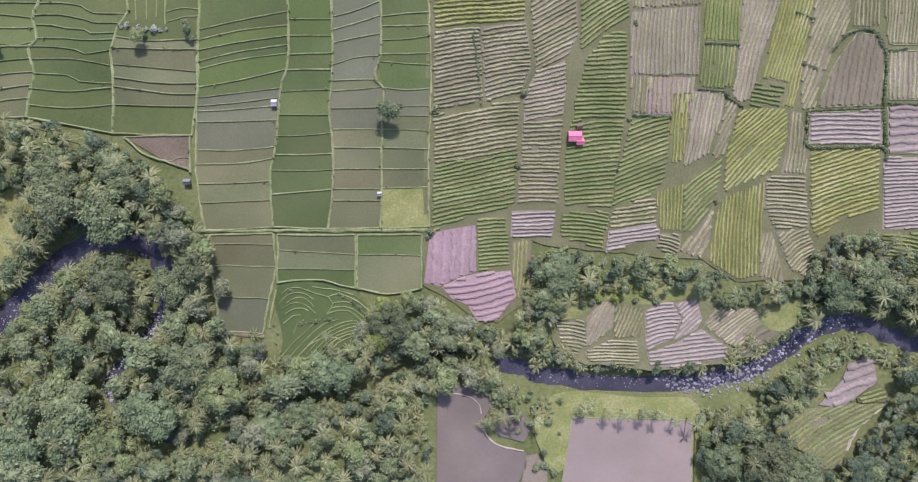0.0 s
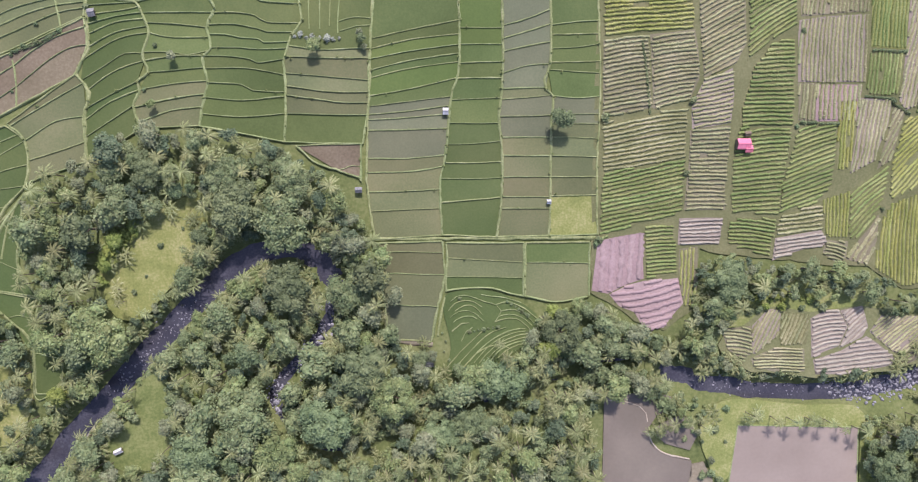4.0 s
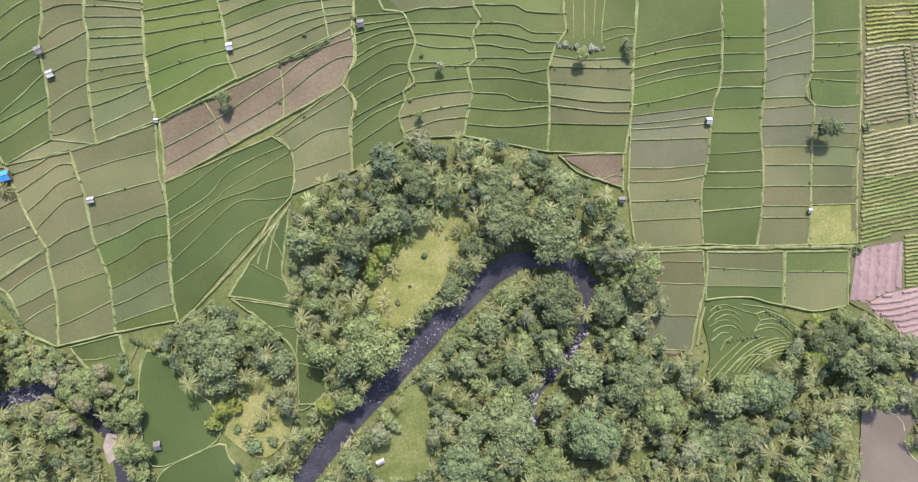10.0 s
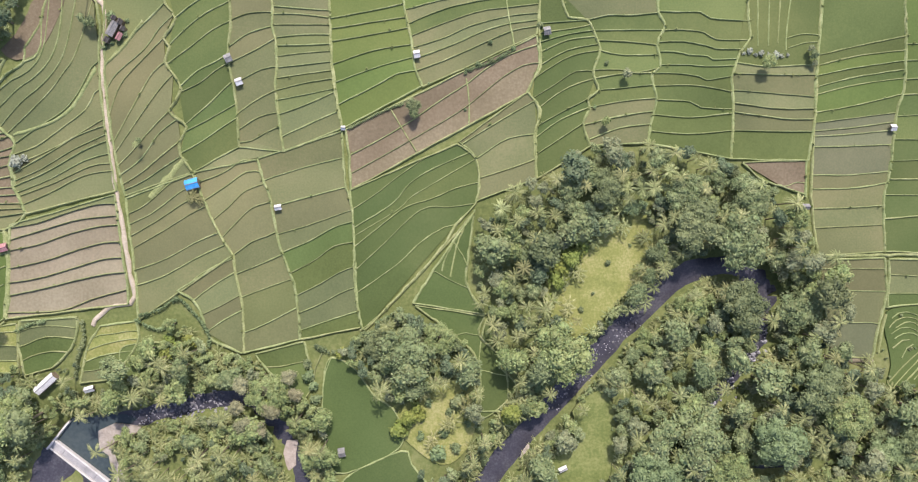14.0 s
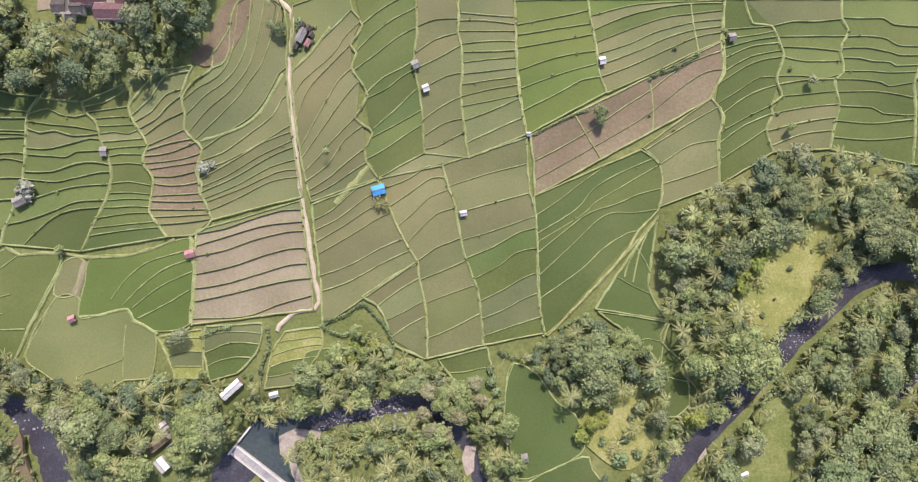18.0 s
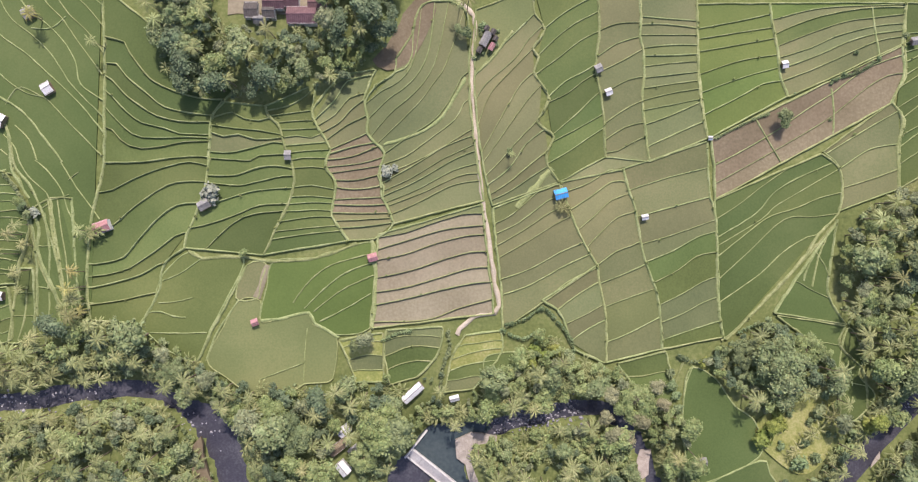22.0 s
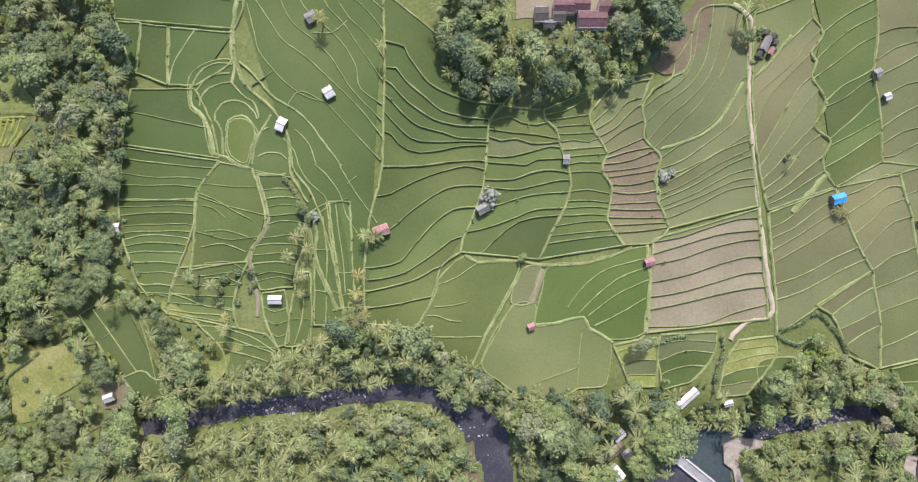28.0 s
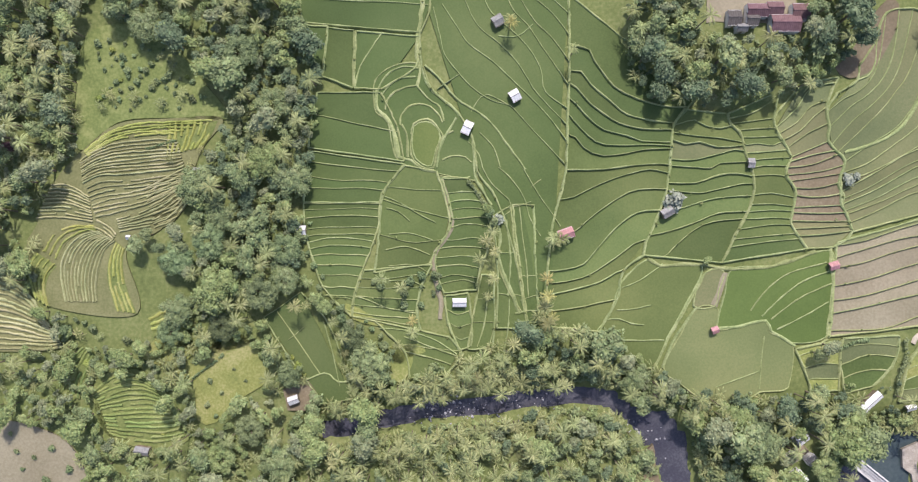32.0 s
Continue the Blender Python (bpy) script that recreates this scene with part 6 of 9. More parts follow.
def weir(a, b, wide):
    """A concrete weir across the pool: two parapets, a stepped spillway of panels and a wing wall."""
    a, b = Vector(a), Vector(b)
    mid, d = (a + b) / 2, b - a
    top = tagged(empty("weir", mid.x, mid.y, lie(mid.y) - 5.4), "pale concrete weir with a stepped spillway across the river", "weir")
    top.rotation_euler = (0, 0, math.atan2(d.y, d.x))
    h = d.length / 2
    for y0, z1 in ((-wide / 2, 1.6), (wide / 2 - 0.5, 1.9)):
        bm = bmesh.new()
        box(bm, -h, h, y0, y0 + 0.5, -1, z1)
        part("parapet", bm, "concrete", top)
    n = int(d.length / 4)
    for i in range(n):
        bm = bmesh.new()
        u0, u1 = -h + 2 * h * i / n + 0.05, -h + 2 * h * (i + 1) / n - 0.05
        for k in range(3):
            box(bm, u0, u1, -wide / 2 + 0.52 + k * (wide - 1.04) / 3, -wide / 2 + 0.5 + (k + 1) * (wide - 1.04) / 3, -1, 0.9 + 0.2 * k)
        part("spillway_panel", bm, "wet_concrete", top)
    bm = bmesh.new()
    box(bm, -h - 0.6, -h - 0.02, -wide / 2 - 0.4, wide / 2 + 8, -1, 2.2)
    part("wing_wall", bm, "concrete", top)


slab("field_verge", [(-2.0, 82.3), (177.0, 84.3), (180.8, -18.2), (163.4, -18.2), (137.8, -20.6), (127.1, -19.8), (108.0, -20.5), (95.2, -12.2), (82.6, -12.1), (63.8, -10.0), (45.0, -7.9), (34.3, -5.9), (32.7, -27.2), (22.4, -34.8), (12.1, -31.3), (4.8, -26.0), (-4.0, -21.5)], -0.05, "k", "grassy ground between the crop plots", "grass")
slab("field_verge", [(41.1, -39.7), (48.4, -31.4), (61.8, -19.2), (70.1, -16.5), (93.3, -21.8), (101.9, -28.1), (116.7, -29.6), (132.6, -26.1), (130.7, -34.9), (117.1, -45.9), (104.4, -50.0), (76.9, -51.9), (53.8, -49.7), (43.3, -45.0)], -0.05, "k", "grassy ground of the river meadow", "grass")
weir((-344.4, -66.3), (-326.3, -80.9), 3.8)


def hedge(line, r):
    """A clipped row of bushes along a field edge."""
    rng = np.random.RandomState(int(abs(line[0][0]) * 10) % 9999)
    pts = dense(line, r * 1.1)
    balls = [(p.x + rng.uniform(-0.25, 0.25) * r, p.y + rng.uniform(-0.25, 0.25) * r, lie(p.y) + 0.2 + r * rng.uniform(0.5, 0.9)) for p in pts]
    radii = [r * rng.uniform(0.6, 1.05) for _ in pts]
    form = joined([lump(rng, c, q * 0.85, 4, 6) for c, q in zip(balls, radii)] + [leaf_cards(rng, balls, radii, 22 * len(balls), r * 0.28)])
    ob = new("hedge", as_mesh("hedge", form, M["leaf"]))
    return tagged(ob, "dark green hedge of bushes along a field edge", "hedge", "hedges between the plots")


hedge([(132.2, 40.0), (131.8, 33.8), (132.6, 27.7), (145.1, 27.5), (158.8, 27.6), (160.5, 23.2)], .8)
hedge([(160.3, 27.8), (159.0, 42.2), (159.5, 59.6), (156.1, 67.1)], .8)
hedge([(139.9, 60.9), (146.0, 67.5), (154.4, 68.3), (159.2, 61.9), (166.8, 62.3)], .7)
hedge([(95.1, 63.6), (106.8, 63.1)], .6)
hedge([(69.9, 38.4), (83.1, 37.9)], .6)
hedge([(92.7, 47.5), (102.1, 46.8)], .5)
hedge([(102.6, 44.9), (108.5, 41.5)], .6)
hedge([(126.9, 74.6), (133.3, 72.2)], .5)
hedge([(129.9, 56.7), (134.8, 54.7)], .6)
hedge([(160.7, 43.0), (171.7, 42.7)], .5)
hedge([(133.3, 40.4), (158.4, 41.4)], .5)
hedge([(13.5, 65.5), (15.0, 55.5), (16.4, 41.4)], .5)
hedge([(-331.0, -23.1), (-330.6, -28.7), (-332.7, -35.7), (-333.5, -41.7)], .9)
hedge([(-353.2, -26.2), (-347.2, -23.6), (-343.7, -23.0)], .8)
hedge([(-312.9, -22.9), (-305.6, -25.9), (-299.6, -22.9)], .8)
hedge([(-240.1, 41.8), (-230.2, 46.9), (-222.3, 49.9)], .6)
hedge([(-200.6, 61.1), (-192.6, 63.8), (-184.7, 68.2)], .6)
hedge([(-478.6, 29.9), (-474.6, 25.0), (-471.1, 19.1), (-470.3, 15.2)], .8)
hedge([(-586.2, 40.5), (-576.4, 43.4)], .6)
hedge([(-571.4, -36.3), (-563.4, -30.3), (-561.4, -28.3)], .6)
hedge([(-252.4, -32.1), (-246.8, -34.2), (-241.8, -33.2), (-237.8, -30.2)], .9)
hedge([(-231.7, -24.2), (-225.7, -21.8), (-219.7, -21.9), (-214.6, -25.3), (-208.6, -28.4), (-202.5, -32.9), (-199.4, -40.6)], .8)
hedge([(-311.4, -21.3), (-305.6, -19.7), (-298.7, -15.7), (-293.1, -20.8), (-289.2, -26.8), (-288.4, -31.8)], .8)

# ---- rice and crops, piece by piece ----
def seedling(seed):
    """A low leafy plant: an uneven dome of five sides."""
    rng = np.random.RandomState(seed)
    v = [(r * rng.uniform(0.7, 1.2) * math.cos(1.257 * j + t), r * rng.uniform(0.7, 1.2) * math.sin(1.257 * j + t), z) for r, z, t in ((1.0, 0.15, 0.0), (0.65, 0.6, 0.5)) for j in range(5)] + [(0, 0, 0.75)]
    f = [q for j in range(5) for q in ((j, (j + 1) % 5, 5 + j), ((j + 1) % 5, 5 + (j + 1) % 5, 5 + j), (5 + j, 5 + (j + 1) % 5, 10))]
    return np.array(v), np.array(f)


SEEDLINGS = [seedling(i) for i in range(6)]
TUFTS = [shrub_form(120 + i, 0.8, 2, 16)[0] for i in range(4)]

strip([(-106.1, 30.0), (-100.0, 24.6), (-92.5, 21.8), (-84.1, 18.9)], [(-84.0, 30.6), (-84.0, 25.0), (-83.9, 20.9), (-83.9, 17.9)], [(0.648, 0.603, 0.0)], "bb")
strip([(-80.1, -3.7), (-77.4, -17.6), (-75.3, -29.9), (-76.2, -37.0)], [(-56.0, -3.0), (-55.2, -15.7), (-57.8, -26.9), (-59.8, -38.2)], [(0.092, 0.109, 0.0), (0.326, 0.327, 0.0), (0.633, 0.650, 0.0)], "nnnm")
strip([(-54.5, -3.5), (-54.3, -8.8), (-54.6, -14.6), (-54.6, -20.3)], [(-27.5, -3.6), (-27.4, -11.8), (-27.5, -22.2)], [[(-54.3, -8.8), (-43.3, -9.5), (-27.2, -10.4)], [(-54.6, -15.4), (-41.0, -15.5), (-27.7, -15.9)]], "oog", inner=0.14, foot=[(-54.6, -20.3), (-46.6, -19.3), (-38.8, -19.4), (-33.2, -21.1), (-27.5, -22.2)])
strip([(-26.7, -3.6), (-27.0, -11.8), (-27.0, -22.2), (-26.9, -22.4)], [(-4.3, -3.3), (-4.4, -11.9), (-4.6, -22.4)], [[(-27.0, -10.4), (-16.0, -10.5), (-4.3, -10.8)]], "go", inner=0.14, foot=[(-27.0, -22.2), (-21.0, -23.6), (-16.5, -24.4), (-10.0, -23.6), (-4.6, -22.4)])
strip([(-240.4, 20.8), (-239.4, 9.3), (-238.9, -2.5), (-238.3, -16.4), (-236.8, -26.3)],
      [(-203.9, 36.5), (-197.8, 31.6), (-196.4, 24.1), (-197.8, 16.1), (-204.4, 9.2), (-209.3, 1.0), (-220.5, -11.1), (-228.6, -19.7), (-235.8, -26.7)], [
    [(-239.9, 14.3), (-232.2, 19.2), (-223.2, 26.1), (-214.2, 32.0), (-203.7, 36.4)],
    [(-239.4, 8.1), (-226.2, 16.2), (-220.2, 23.1), (-212.3, 28.1), (-199.9, 33.4)],
    [(-239.2, 5.3), (-224.3, 14.2), (-219.3, 18.8), (-210.3, 24.1), (-197.6, 31.4)],
    [(-239.1, 1.7), (-228.3, 10.2), (-221.3, 15.2), (-212.3, 18.1), (-204.4, 21.5), (-196.4, 23.5)],
    [(-239.0, -6.2), (-228.4, 3.3), (-216.3, 14.2), (-206.4, 15.1), (-197.8, 16.3)],
    [(-238.3, -14.2), (-224.4, -4.3), (-216.4, 3.2), (-208.4, 8.2), (-204.4, 9.2)],
], "dddgddd", drop=0.1)
strip([(-198.2, 13.2), (-209.3, -2.3), (-219.4, -17.6)], [(-198.0, 14.2), (-200.6, -4.7), (-200.3, -12.7), (-194.6, -21.8)], [(0.327, 0.506, 0.0), (0.650, 0.717, 0.0)], "ddd")
strip([(-218.5, -18.6), (-211.6, -23.7), (-201.7, -31.9), (-196.8, -39.0), (-196.0, -55.2)], [(-194.7, -22.4), (-196.7, -28.9), (-188.8, -37.0), (-186.9, -45.1), (-186.4, -55.3)], [(0.361, 0.185, 0.0), (0.695, 0.667, 0.0)], "ddd")
strip([(-273.2, -34.8), (-268.6, -40.9), (-256.5, -50.5)], [(-256.5, -30.7), (-254.5, -39.4), (-253.1, -45.5)], [(0.243, 0.452, 0.0)], "ggg")
strip([(-534.7, 94.8), (-534.7, 90.0), (-534.2, 82.7)], [(-491.3, 94.9), (-491.7, 86.2), (-494.6, 79.5)], [(0.317, 0.397, 0.0)], "dd")
strip([(-533.6, 81.7), (-528.4, 64.5)], [(-525.4, 81.3), (-527.4, 64.9)], [], "ddd")
strip([(-525.4, 81.0), (-527.4, 64.9)], [(-516.7, 80.0), (-517.1, 61.0)], [], "dd")
strip([(-516.1, 79.8), (-516.7, 61.0)], [(-495.0, 78.1), (-495.8, 68.4), (-507.9, 60.7)], [], "dd")
strip([(-529.0, 59.5), (-531.0, 51.3), (-532.1, 41.2)], [(-507.9, 59.5), (-502.5, 48.4), (-500.1, 36.7)], [(0.399, 0.591, 0.0)], "ddd")
strip([(-471.1, 17.8), (-468.7, 4.4), (-469.0, -19.3)], [(-464.4, 21.7), (-462.4, 4.4), (-458.7, -19.3)], [(0.312, 0.374, 0.0), (0.683, 0.735, 0.0)], "gggg")
strip([(-463.8, 22.1), (-461.6, 4.4), (-458.2, -19.3)], [(-456.6, 22.1), (-455.9, 2.4), (-454.4, -17.7)], [(0.571, 0.594, 0.0)], "gg")
strip([(-547.4, -15.8), (-540.5, -27.0), (-533.4, -37.2), (-527.0, -45.2)], [(-534.9, -7.2), (-526.8, -16.4), (-521.8, -27.5), (-517.4, -43.2)], [], "d", edge=0.2)
strip([(-510.1, -17.0), (-500.2, -27.3), (-498.3, -36.2)], [(-485.4, -22.3), (-480.5, -28.3), (-486.4, -35.2)], [(0.493, 0.382, 0.0)], "ggg")
strip([(-445.4, 92.4), (-444.9, 76.3), (-445.2, 53.1), (-445.9, 33.7), (-448.0, 24.0), (-450.1, 16.2), (-451.7, 2.4), (-452.2, -9.4), (-451.2, -18.8)],
      [(-402.6, 57.8), (-405.8, 54.1), (-409.7, 49.2), (-410.6, 41.5), (-411.3, 31.7), (-412.9, 23.9), (-415.9, 15.7), (-418.8, 9.8), (-419.6, 5.3), (-426.3, 0.4), (-428.4, -9.5), (-434.4, -20.5)], [
    [(-444.9, 75.7), (-438.2, 73.8), (-436.7, 70.5), (-433.6, 66.3), (-430.2, 62.0), (-426.3, 59.5), (-419.4, 56.8), (-411.6, 55.1), (-405.2, 55.1)],
    [(-445.0, 67.0), (-441.0, 66.7), (-437.7, 62.4), (-431.4, 57.2), (-425.3, 52.4), (-415.6, 50.2), (-409.3, 49.6)],
    [(-445.1, 62.8), (-442.6, 61.4), (-437.8, 56.0), (-433.0, 52.5), (-428.2, 49.6), (-420.5, 47.7), (-410.3, 47.5)],
    [(-445.2, 58.0), (-442.7, 56.0), (-437.9, 50.8), (-433.1, 47.3), (-425.4, 45.4), (-420.5, 43.6), (-410.6, 43.2)],
    [(-445.3, 52.6), (-440.9, 47.7), (-436.1, 43.4), (-432.8, 42.3), (-423.4, 42.2), (-417.6, 42.4), (-410.6, 42.0)],
    [(-445.4, 45.8), (-442.8, 44.8), (-440.0, 41.5), (-437.1, 39.5), (-433.2, 38.6), (-425.4, 39.5), (-419.6, 40.7), (-410.8, 41.1)],
    [(-445.9, 33.9), (-433.3, 34.1), (-425.5, 35.2), (-415.7, 36.0), (-411.0, 35.6)],
    [(-447.8, 24.0), (-443.1, 24.9), (-437.3, 27.9), (-429.4, 31.2), (-423.6, 32.9), (-417.7, 34.1), (-411.5, 32.9)],
    [(-450.8, 10.3), (-443.3, 13.0), (-438.4, 17.1), (-433.5, 21.0), (-427.6, 24.9), (-421.7, 27.4), (-412.3, 27.6)],
    [(-451.9, -0.1), (-445.5, 0.5), (-439.6, 2.4), (-434.6, 8.3), (-427.7, 15.7), (-421.8, 19.6), (-414.3, 20.6)],
    [(-452.2, -4.2), (-445.5, -3.5), (-437.7, -1.2), (-427.8, 5.3), (-422.9, 9.2), (-418.4, 10.6)],
    [(-452.2, -8.2), (-443.6, -6.4), (-433.8, -3.5), (-428.9, -0.6), (-426.3, 0.4)],
    [(-451.9, -13.7), (-441.7, -12.4), (-434.9, -10.8), (-428.4, -9.5)],
], "dddddggggggggg", drop=0.5)
strip([(-405.8, 54.1), (-409.7, 49.2), (-410.6, 41.5), (-411.3, 31.7), (-412.9, 23.9), (-415.9, 15.7), (-418.8, 9.8), (-419.6, 5.3)],
      [(-391.8, 52.7), (-390.8, 49.2), (-387.9, 46.9), (-386.4, 43.0), (-385.4, 38.5), (-383.3, 33.6), (-382.5, 27.7), (-383.6, 22.8), (-385.0, 18.9), (-387.3, 14.8), (-390.5, 8.1), (-393.1, 2.8)], [
    [(-409.4, 48.7), (-402.9, 50.6), (-399.0, 48.6), (-394.1, 47.9), (-390.6, 48.4)],
    [(-410.2, 46.5), (-402.0, 45.3), (-394.2, 44.6), (-386.4, 43.2)],
    [(-410.4, 44.2), (-405.9, 42.6), (-401.0, 43.4), (-395.2, 41.6), (-386.2, 42.2)],
    [(-410.6, 37.6), (-404.0, 37.2), (-396.2, 38.9), (-389.3, 40.7), (-385.8, 40.3)],
    [(-410.9, 35.4), (-402.1, 34.8), (-397.2, 34.6), (-394.2, 36.2), (-384.6, 36.7)],
    [(-411.3, 29.6), (-402.1, 29.7), (-394.3, 32.3), (-388.4, 32.8), (-382.9, 31.9)],
    [(-411.9, 27.2), (-401.2, 26.2), (-396.3, 27.2), (-386.5, 29.3), (-382.5, 29.5)],
    [(-413.9, 20.6), (-408.1, 20.9), (-398.3, 23.9), (-390.4, 25.0), (-383.2, 25.4)],
    [(-417.2, 11.6), (-410.1, 13.7), (-402.2, 16.4), (-394.4, 19.5), (-384.6, 20.1)],
    [(-419.4, 5.5), (-413.1, 4.7), (-408.2, 9.2), (-402.3, 14.1), (-396.4, 16.6), (-385.6, 17.7)],
], "gggogggdggd", drop=0.45)
strip([(-391.8, 52.7), (-390.8, 49.2), (-387.9, 46.9), (-386.4, 43.0), (-385.4, 38.5), (-383.3, 33.6), (-382.5, 27.7), (-383.6, 22.8), (-385.0, 18.9), (-387.3, 14.8), (-390.5, 8.1), (-393.1, 2.8)],
      [(-374.5, 60.3), (-376.5, 51.2), (-375.2, 46.9), (-370.3, 38.3), (-372.1, 32.6), (-368.8, 27.7), (-369.4, 20.8), (-370.0, 15.9), (-367.3, 11.6), (-364.6, 7.6)], [
    [(-391.2, 51.2), (-384.3, 52.7), (-378.5, 56.0), (-374.5, 59.7)],
    [(-390.8, 49.4), (-384.4, 50.2), (-376.5, 51.2)],
    [(-388.3, 47.1), (-382.4, 47.7), (-375.8, 47.9)],
    [(-386.9, 44.9), (-381.5, 44.9), (-374.2, 45.3)],
    [(-386.2, 42.2), (-381.5, 42.8), (-376.6, 42.2), (-373.2, 43.6)],
    [(-385.6, 39.5), (-378.6, 40.1), (-371.5, 40.6)],
    [(-384.6, 37.1), (-376.6, 37.9), (-370.3, 38.1)],
    [(-383.7, 34.6), (-379.6, 35.4), (-371.1, 35.2)],
    [(-382.9, 32.0), (-376.6, 32.4), (-371.9, 31.6)],
    [(-382.6, 25.4), (-376.7, 26.2), (-369.2, 24.8)],
    [(-383.8, 22.3), (-376.7, 22.6), (-369.4, 21.8)],
    [(-384.6, 19.9), (-376.7, 20.5), (-369.4, 20.1)],
    [(-385.8, 17.4), (-376.7, 17.9), (-369.8, 17.7)],
    [(-387.7, 14.0), (-376.7, 15.6), (-370.0, 15.5)],
    [(-389.3, 10.7), (-376.7, 12.0), (-367.9, 12.8)],
    [(-390.7, 8.1), (-376.8, 10.0), (-366.9, 10.8)],
], "gggggoggggggggggd", inner=0.19, drop=0.28)
strip([(-366.7, 63.2), (-376.5, 51.2), (-375.2, 46.9), (-370.3, 38.3), (-372.1, 32.6), (-368.8, 27.7), (-369.4, 20.8), (-370.0, 15.9), (-367.3, 11.6), (-364.6, 7.6)],
      [(-355.0, 64.8), (-358.9, 55.1), (-357.7, 48.2), (-358.1, 43.7), (-355.0, 40.2), (-352.1, 37.1), (-353.5, 32.6), (-354.6, 29.6), (-352.7, 25.7), (-353.1, 21.8), (-351.7, 19.6), (-350.5, 15.9), (-349.2, 13.7), (-351.5, 10.6), (-355.5, 8.2)], [
    [(-375.2, 48.2), (-368.7, 54.7), (-364.4, 60.9), (-355.9, 63.2)],
    [(-375.0, 45.9), (-368.7, 49.8), (-363.8, 55.4), (-358.1, 57.0)],
    [(-373.6, 43.6), (-367.7, 46.9), (-362.8, 51.9), (-358.9, 54.9)],
    [(-371.9, 41.2), (-364.8, 46.3), (-357.9, 49.6)],
    [(-370.3, 38.3), (-362.9, 41.4), (-358.1, 43.5)],
    [(-370.7, 36.7), (-362.9, 39.1), (-355.4, 40.4)],
    [(-371.3, 34.8), (-362.9, 35.9), (-354.6, 39.0)],
    [(-371.9, 32.2), (-359.9, 33.6), (-352.3, 35.7)],
    [(-370.4, 30.3), (-360.9, 31.6), (-353.5, 32.8)],
    [(-368.8, 28.1), (-361.9, 27.9), (-354.6, 29.6)],
    [(-368.8, 25.6), (-362.9, 24.8), (-357.0, 25.3), (-352.7, 26.3)],
    [(-369.2, 21.4), (-361.0, 21.8), (-353.1, 22.2)],
    [(-369.4, 19.7), (-361.0, 19.4), (-351.7, 19.8)],
    [(-369.8, 16.9), (-359.0, 16.7), (-350.7, 16.9)],
    [(-369.3, 14.0), (-359.0, 14.7), (-349.9, 15.3)],
    [(-367.3, 11.8), (-357.1, 12.5), (-349.0, 13.5)],
], "ooonnbbbbbbbbbnno", inner=0.18, drop=0.4)
strip([(-348.1, 68.7), (-348.5, 64.0), (-355.0, 59.3), (-358.3, 54.7), (-357.7, 48.2), (-358.1, 43.7), (-355.0, 40.2), (-352.1, 37.1), (-353.5, 32.6), (-353.1, 21.8), (-351.7, 19.6), (-349.2, 13.3)],
      [(-342.8, 76.4), (-339.3, 86.1), (-328.5, 87.3), (-324.0, 82.3), (-323.2, 76.4), (-323.6, 62.8), (-322.9, 49.2), (-321.5, 37.4), (-319.9, 27.6), (-318.7, 20.9)], [
    [(-348.5, 63.8), (-345.2, 65.2), (-342.8, 69.6), (-341.8, 78.4)],
    [(-357.5, 53.5), (-352.6, 58.0), (-347.1, 60.9), (-342.0, 68.7), (-339.3, 85.7)],
    [(-357.4, 48.2), (-350.7, 55.1), (-345.2, 58.9), (-339.9, 64.8), (-336.7, 73.5), (-335.0, 86.5)],
    [(-357.0, 42.2), (-350.1, 50.2), (-342.8, 56.4), (-337.3, 62.8), (-333.8, 71.6), (-330.5, 86.9)],
    [(-354.8, 40.0), (-348.7, 45.7), (-340.1, 54.3), (-335.9, 59.9), (-331.4, 66.7), (-326.0, 84.2)],
    [(-352.5, 36.9), (-345.2, 41.8), (-335.3, 48.2), (-329.4, 56.0), (-326.5, 61.9), (-323.6, 64.4)],
    [(-352.7, 32.8), (-345.2, 35.9), (-337.3, 41.4), (-328.5, 48.2), (-325.5, 53.5), (-323.1, 55.4)],
    [(-353.5, 29.6), (-345.2, 32.6), (-335.3, 37.5), (-325.5, 43.3), (-322.3, 45.1)],
    [(-353.3, 26.7), (-341.3, 33.5), (-331.4, 39.4), (-322.1, 42.9)],
    [(-353.1, 24.1), (-343.2, 28.6), (-333.4, 34.5), (-321.7, 40.0)],
    [(-353.1, 22.4), (-341.3, 27.7), (-329.4, 34.5), (-321.3, 37.8)],
    [(-352.3, 20.2), (-341.3, 24.7), (-329.4, 31.0), (-320.7, 33.5)],
    [(-351.5, 19.2), (-339.3, 23.7), (-327.4, 29.2), (-320.1, 30.2)],
    [(-350.3, 16.3), (-341.3, 20.2), (-329.4, 26.1), (-319.7, 27.8)],
], "oooooooonoooono", drop=0.25)
strip([(-352.0, -23.0), (-352.6, -30.5), (-351.0, -41.6)], [(-332.9, -21.9), (-334.2, -30.7), (-341.4, -39.0)], [(0.192, 0.182, 1.2), (0.471, 0.364, 1.6), (0.730, 0.630, 1.6)], "ooggg")
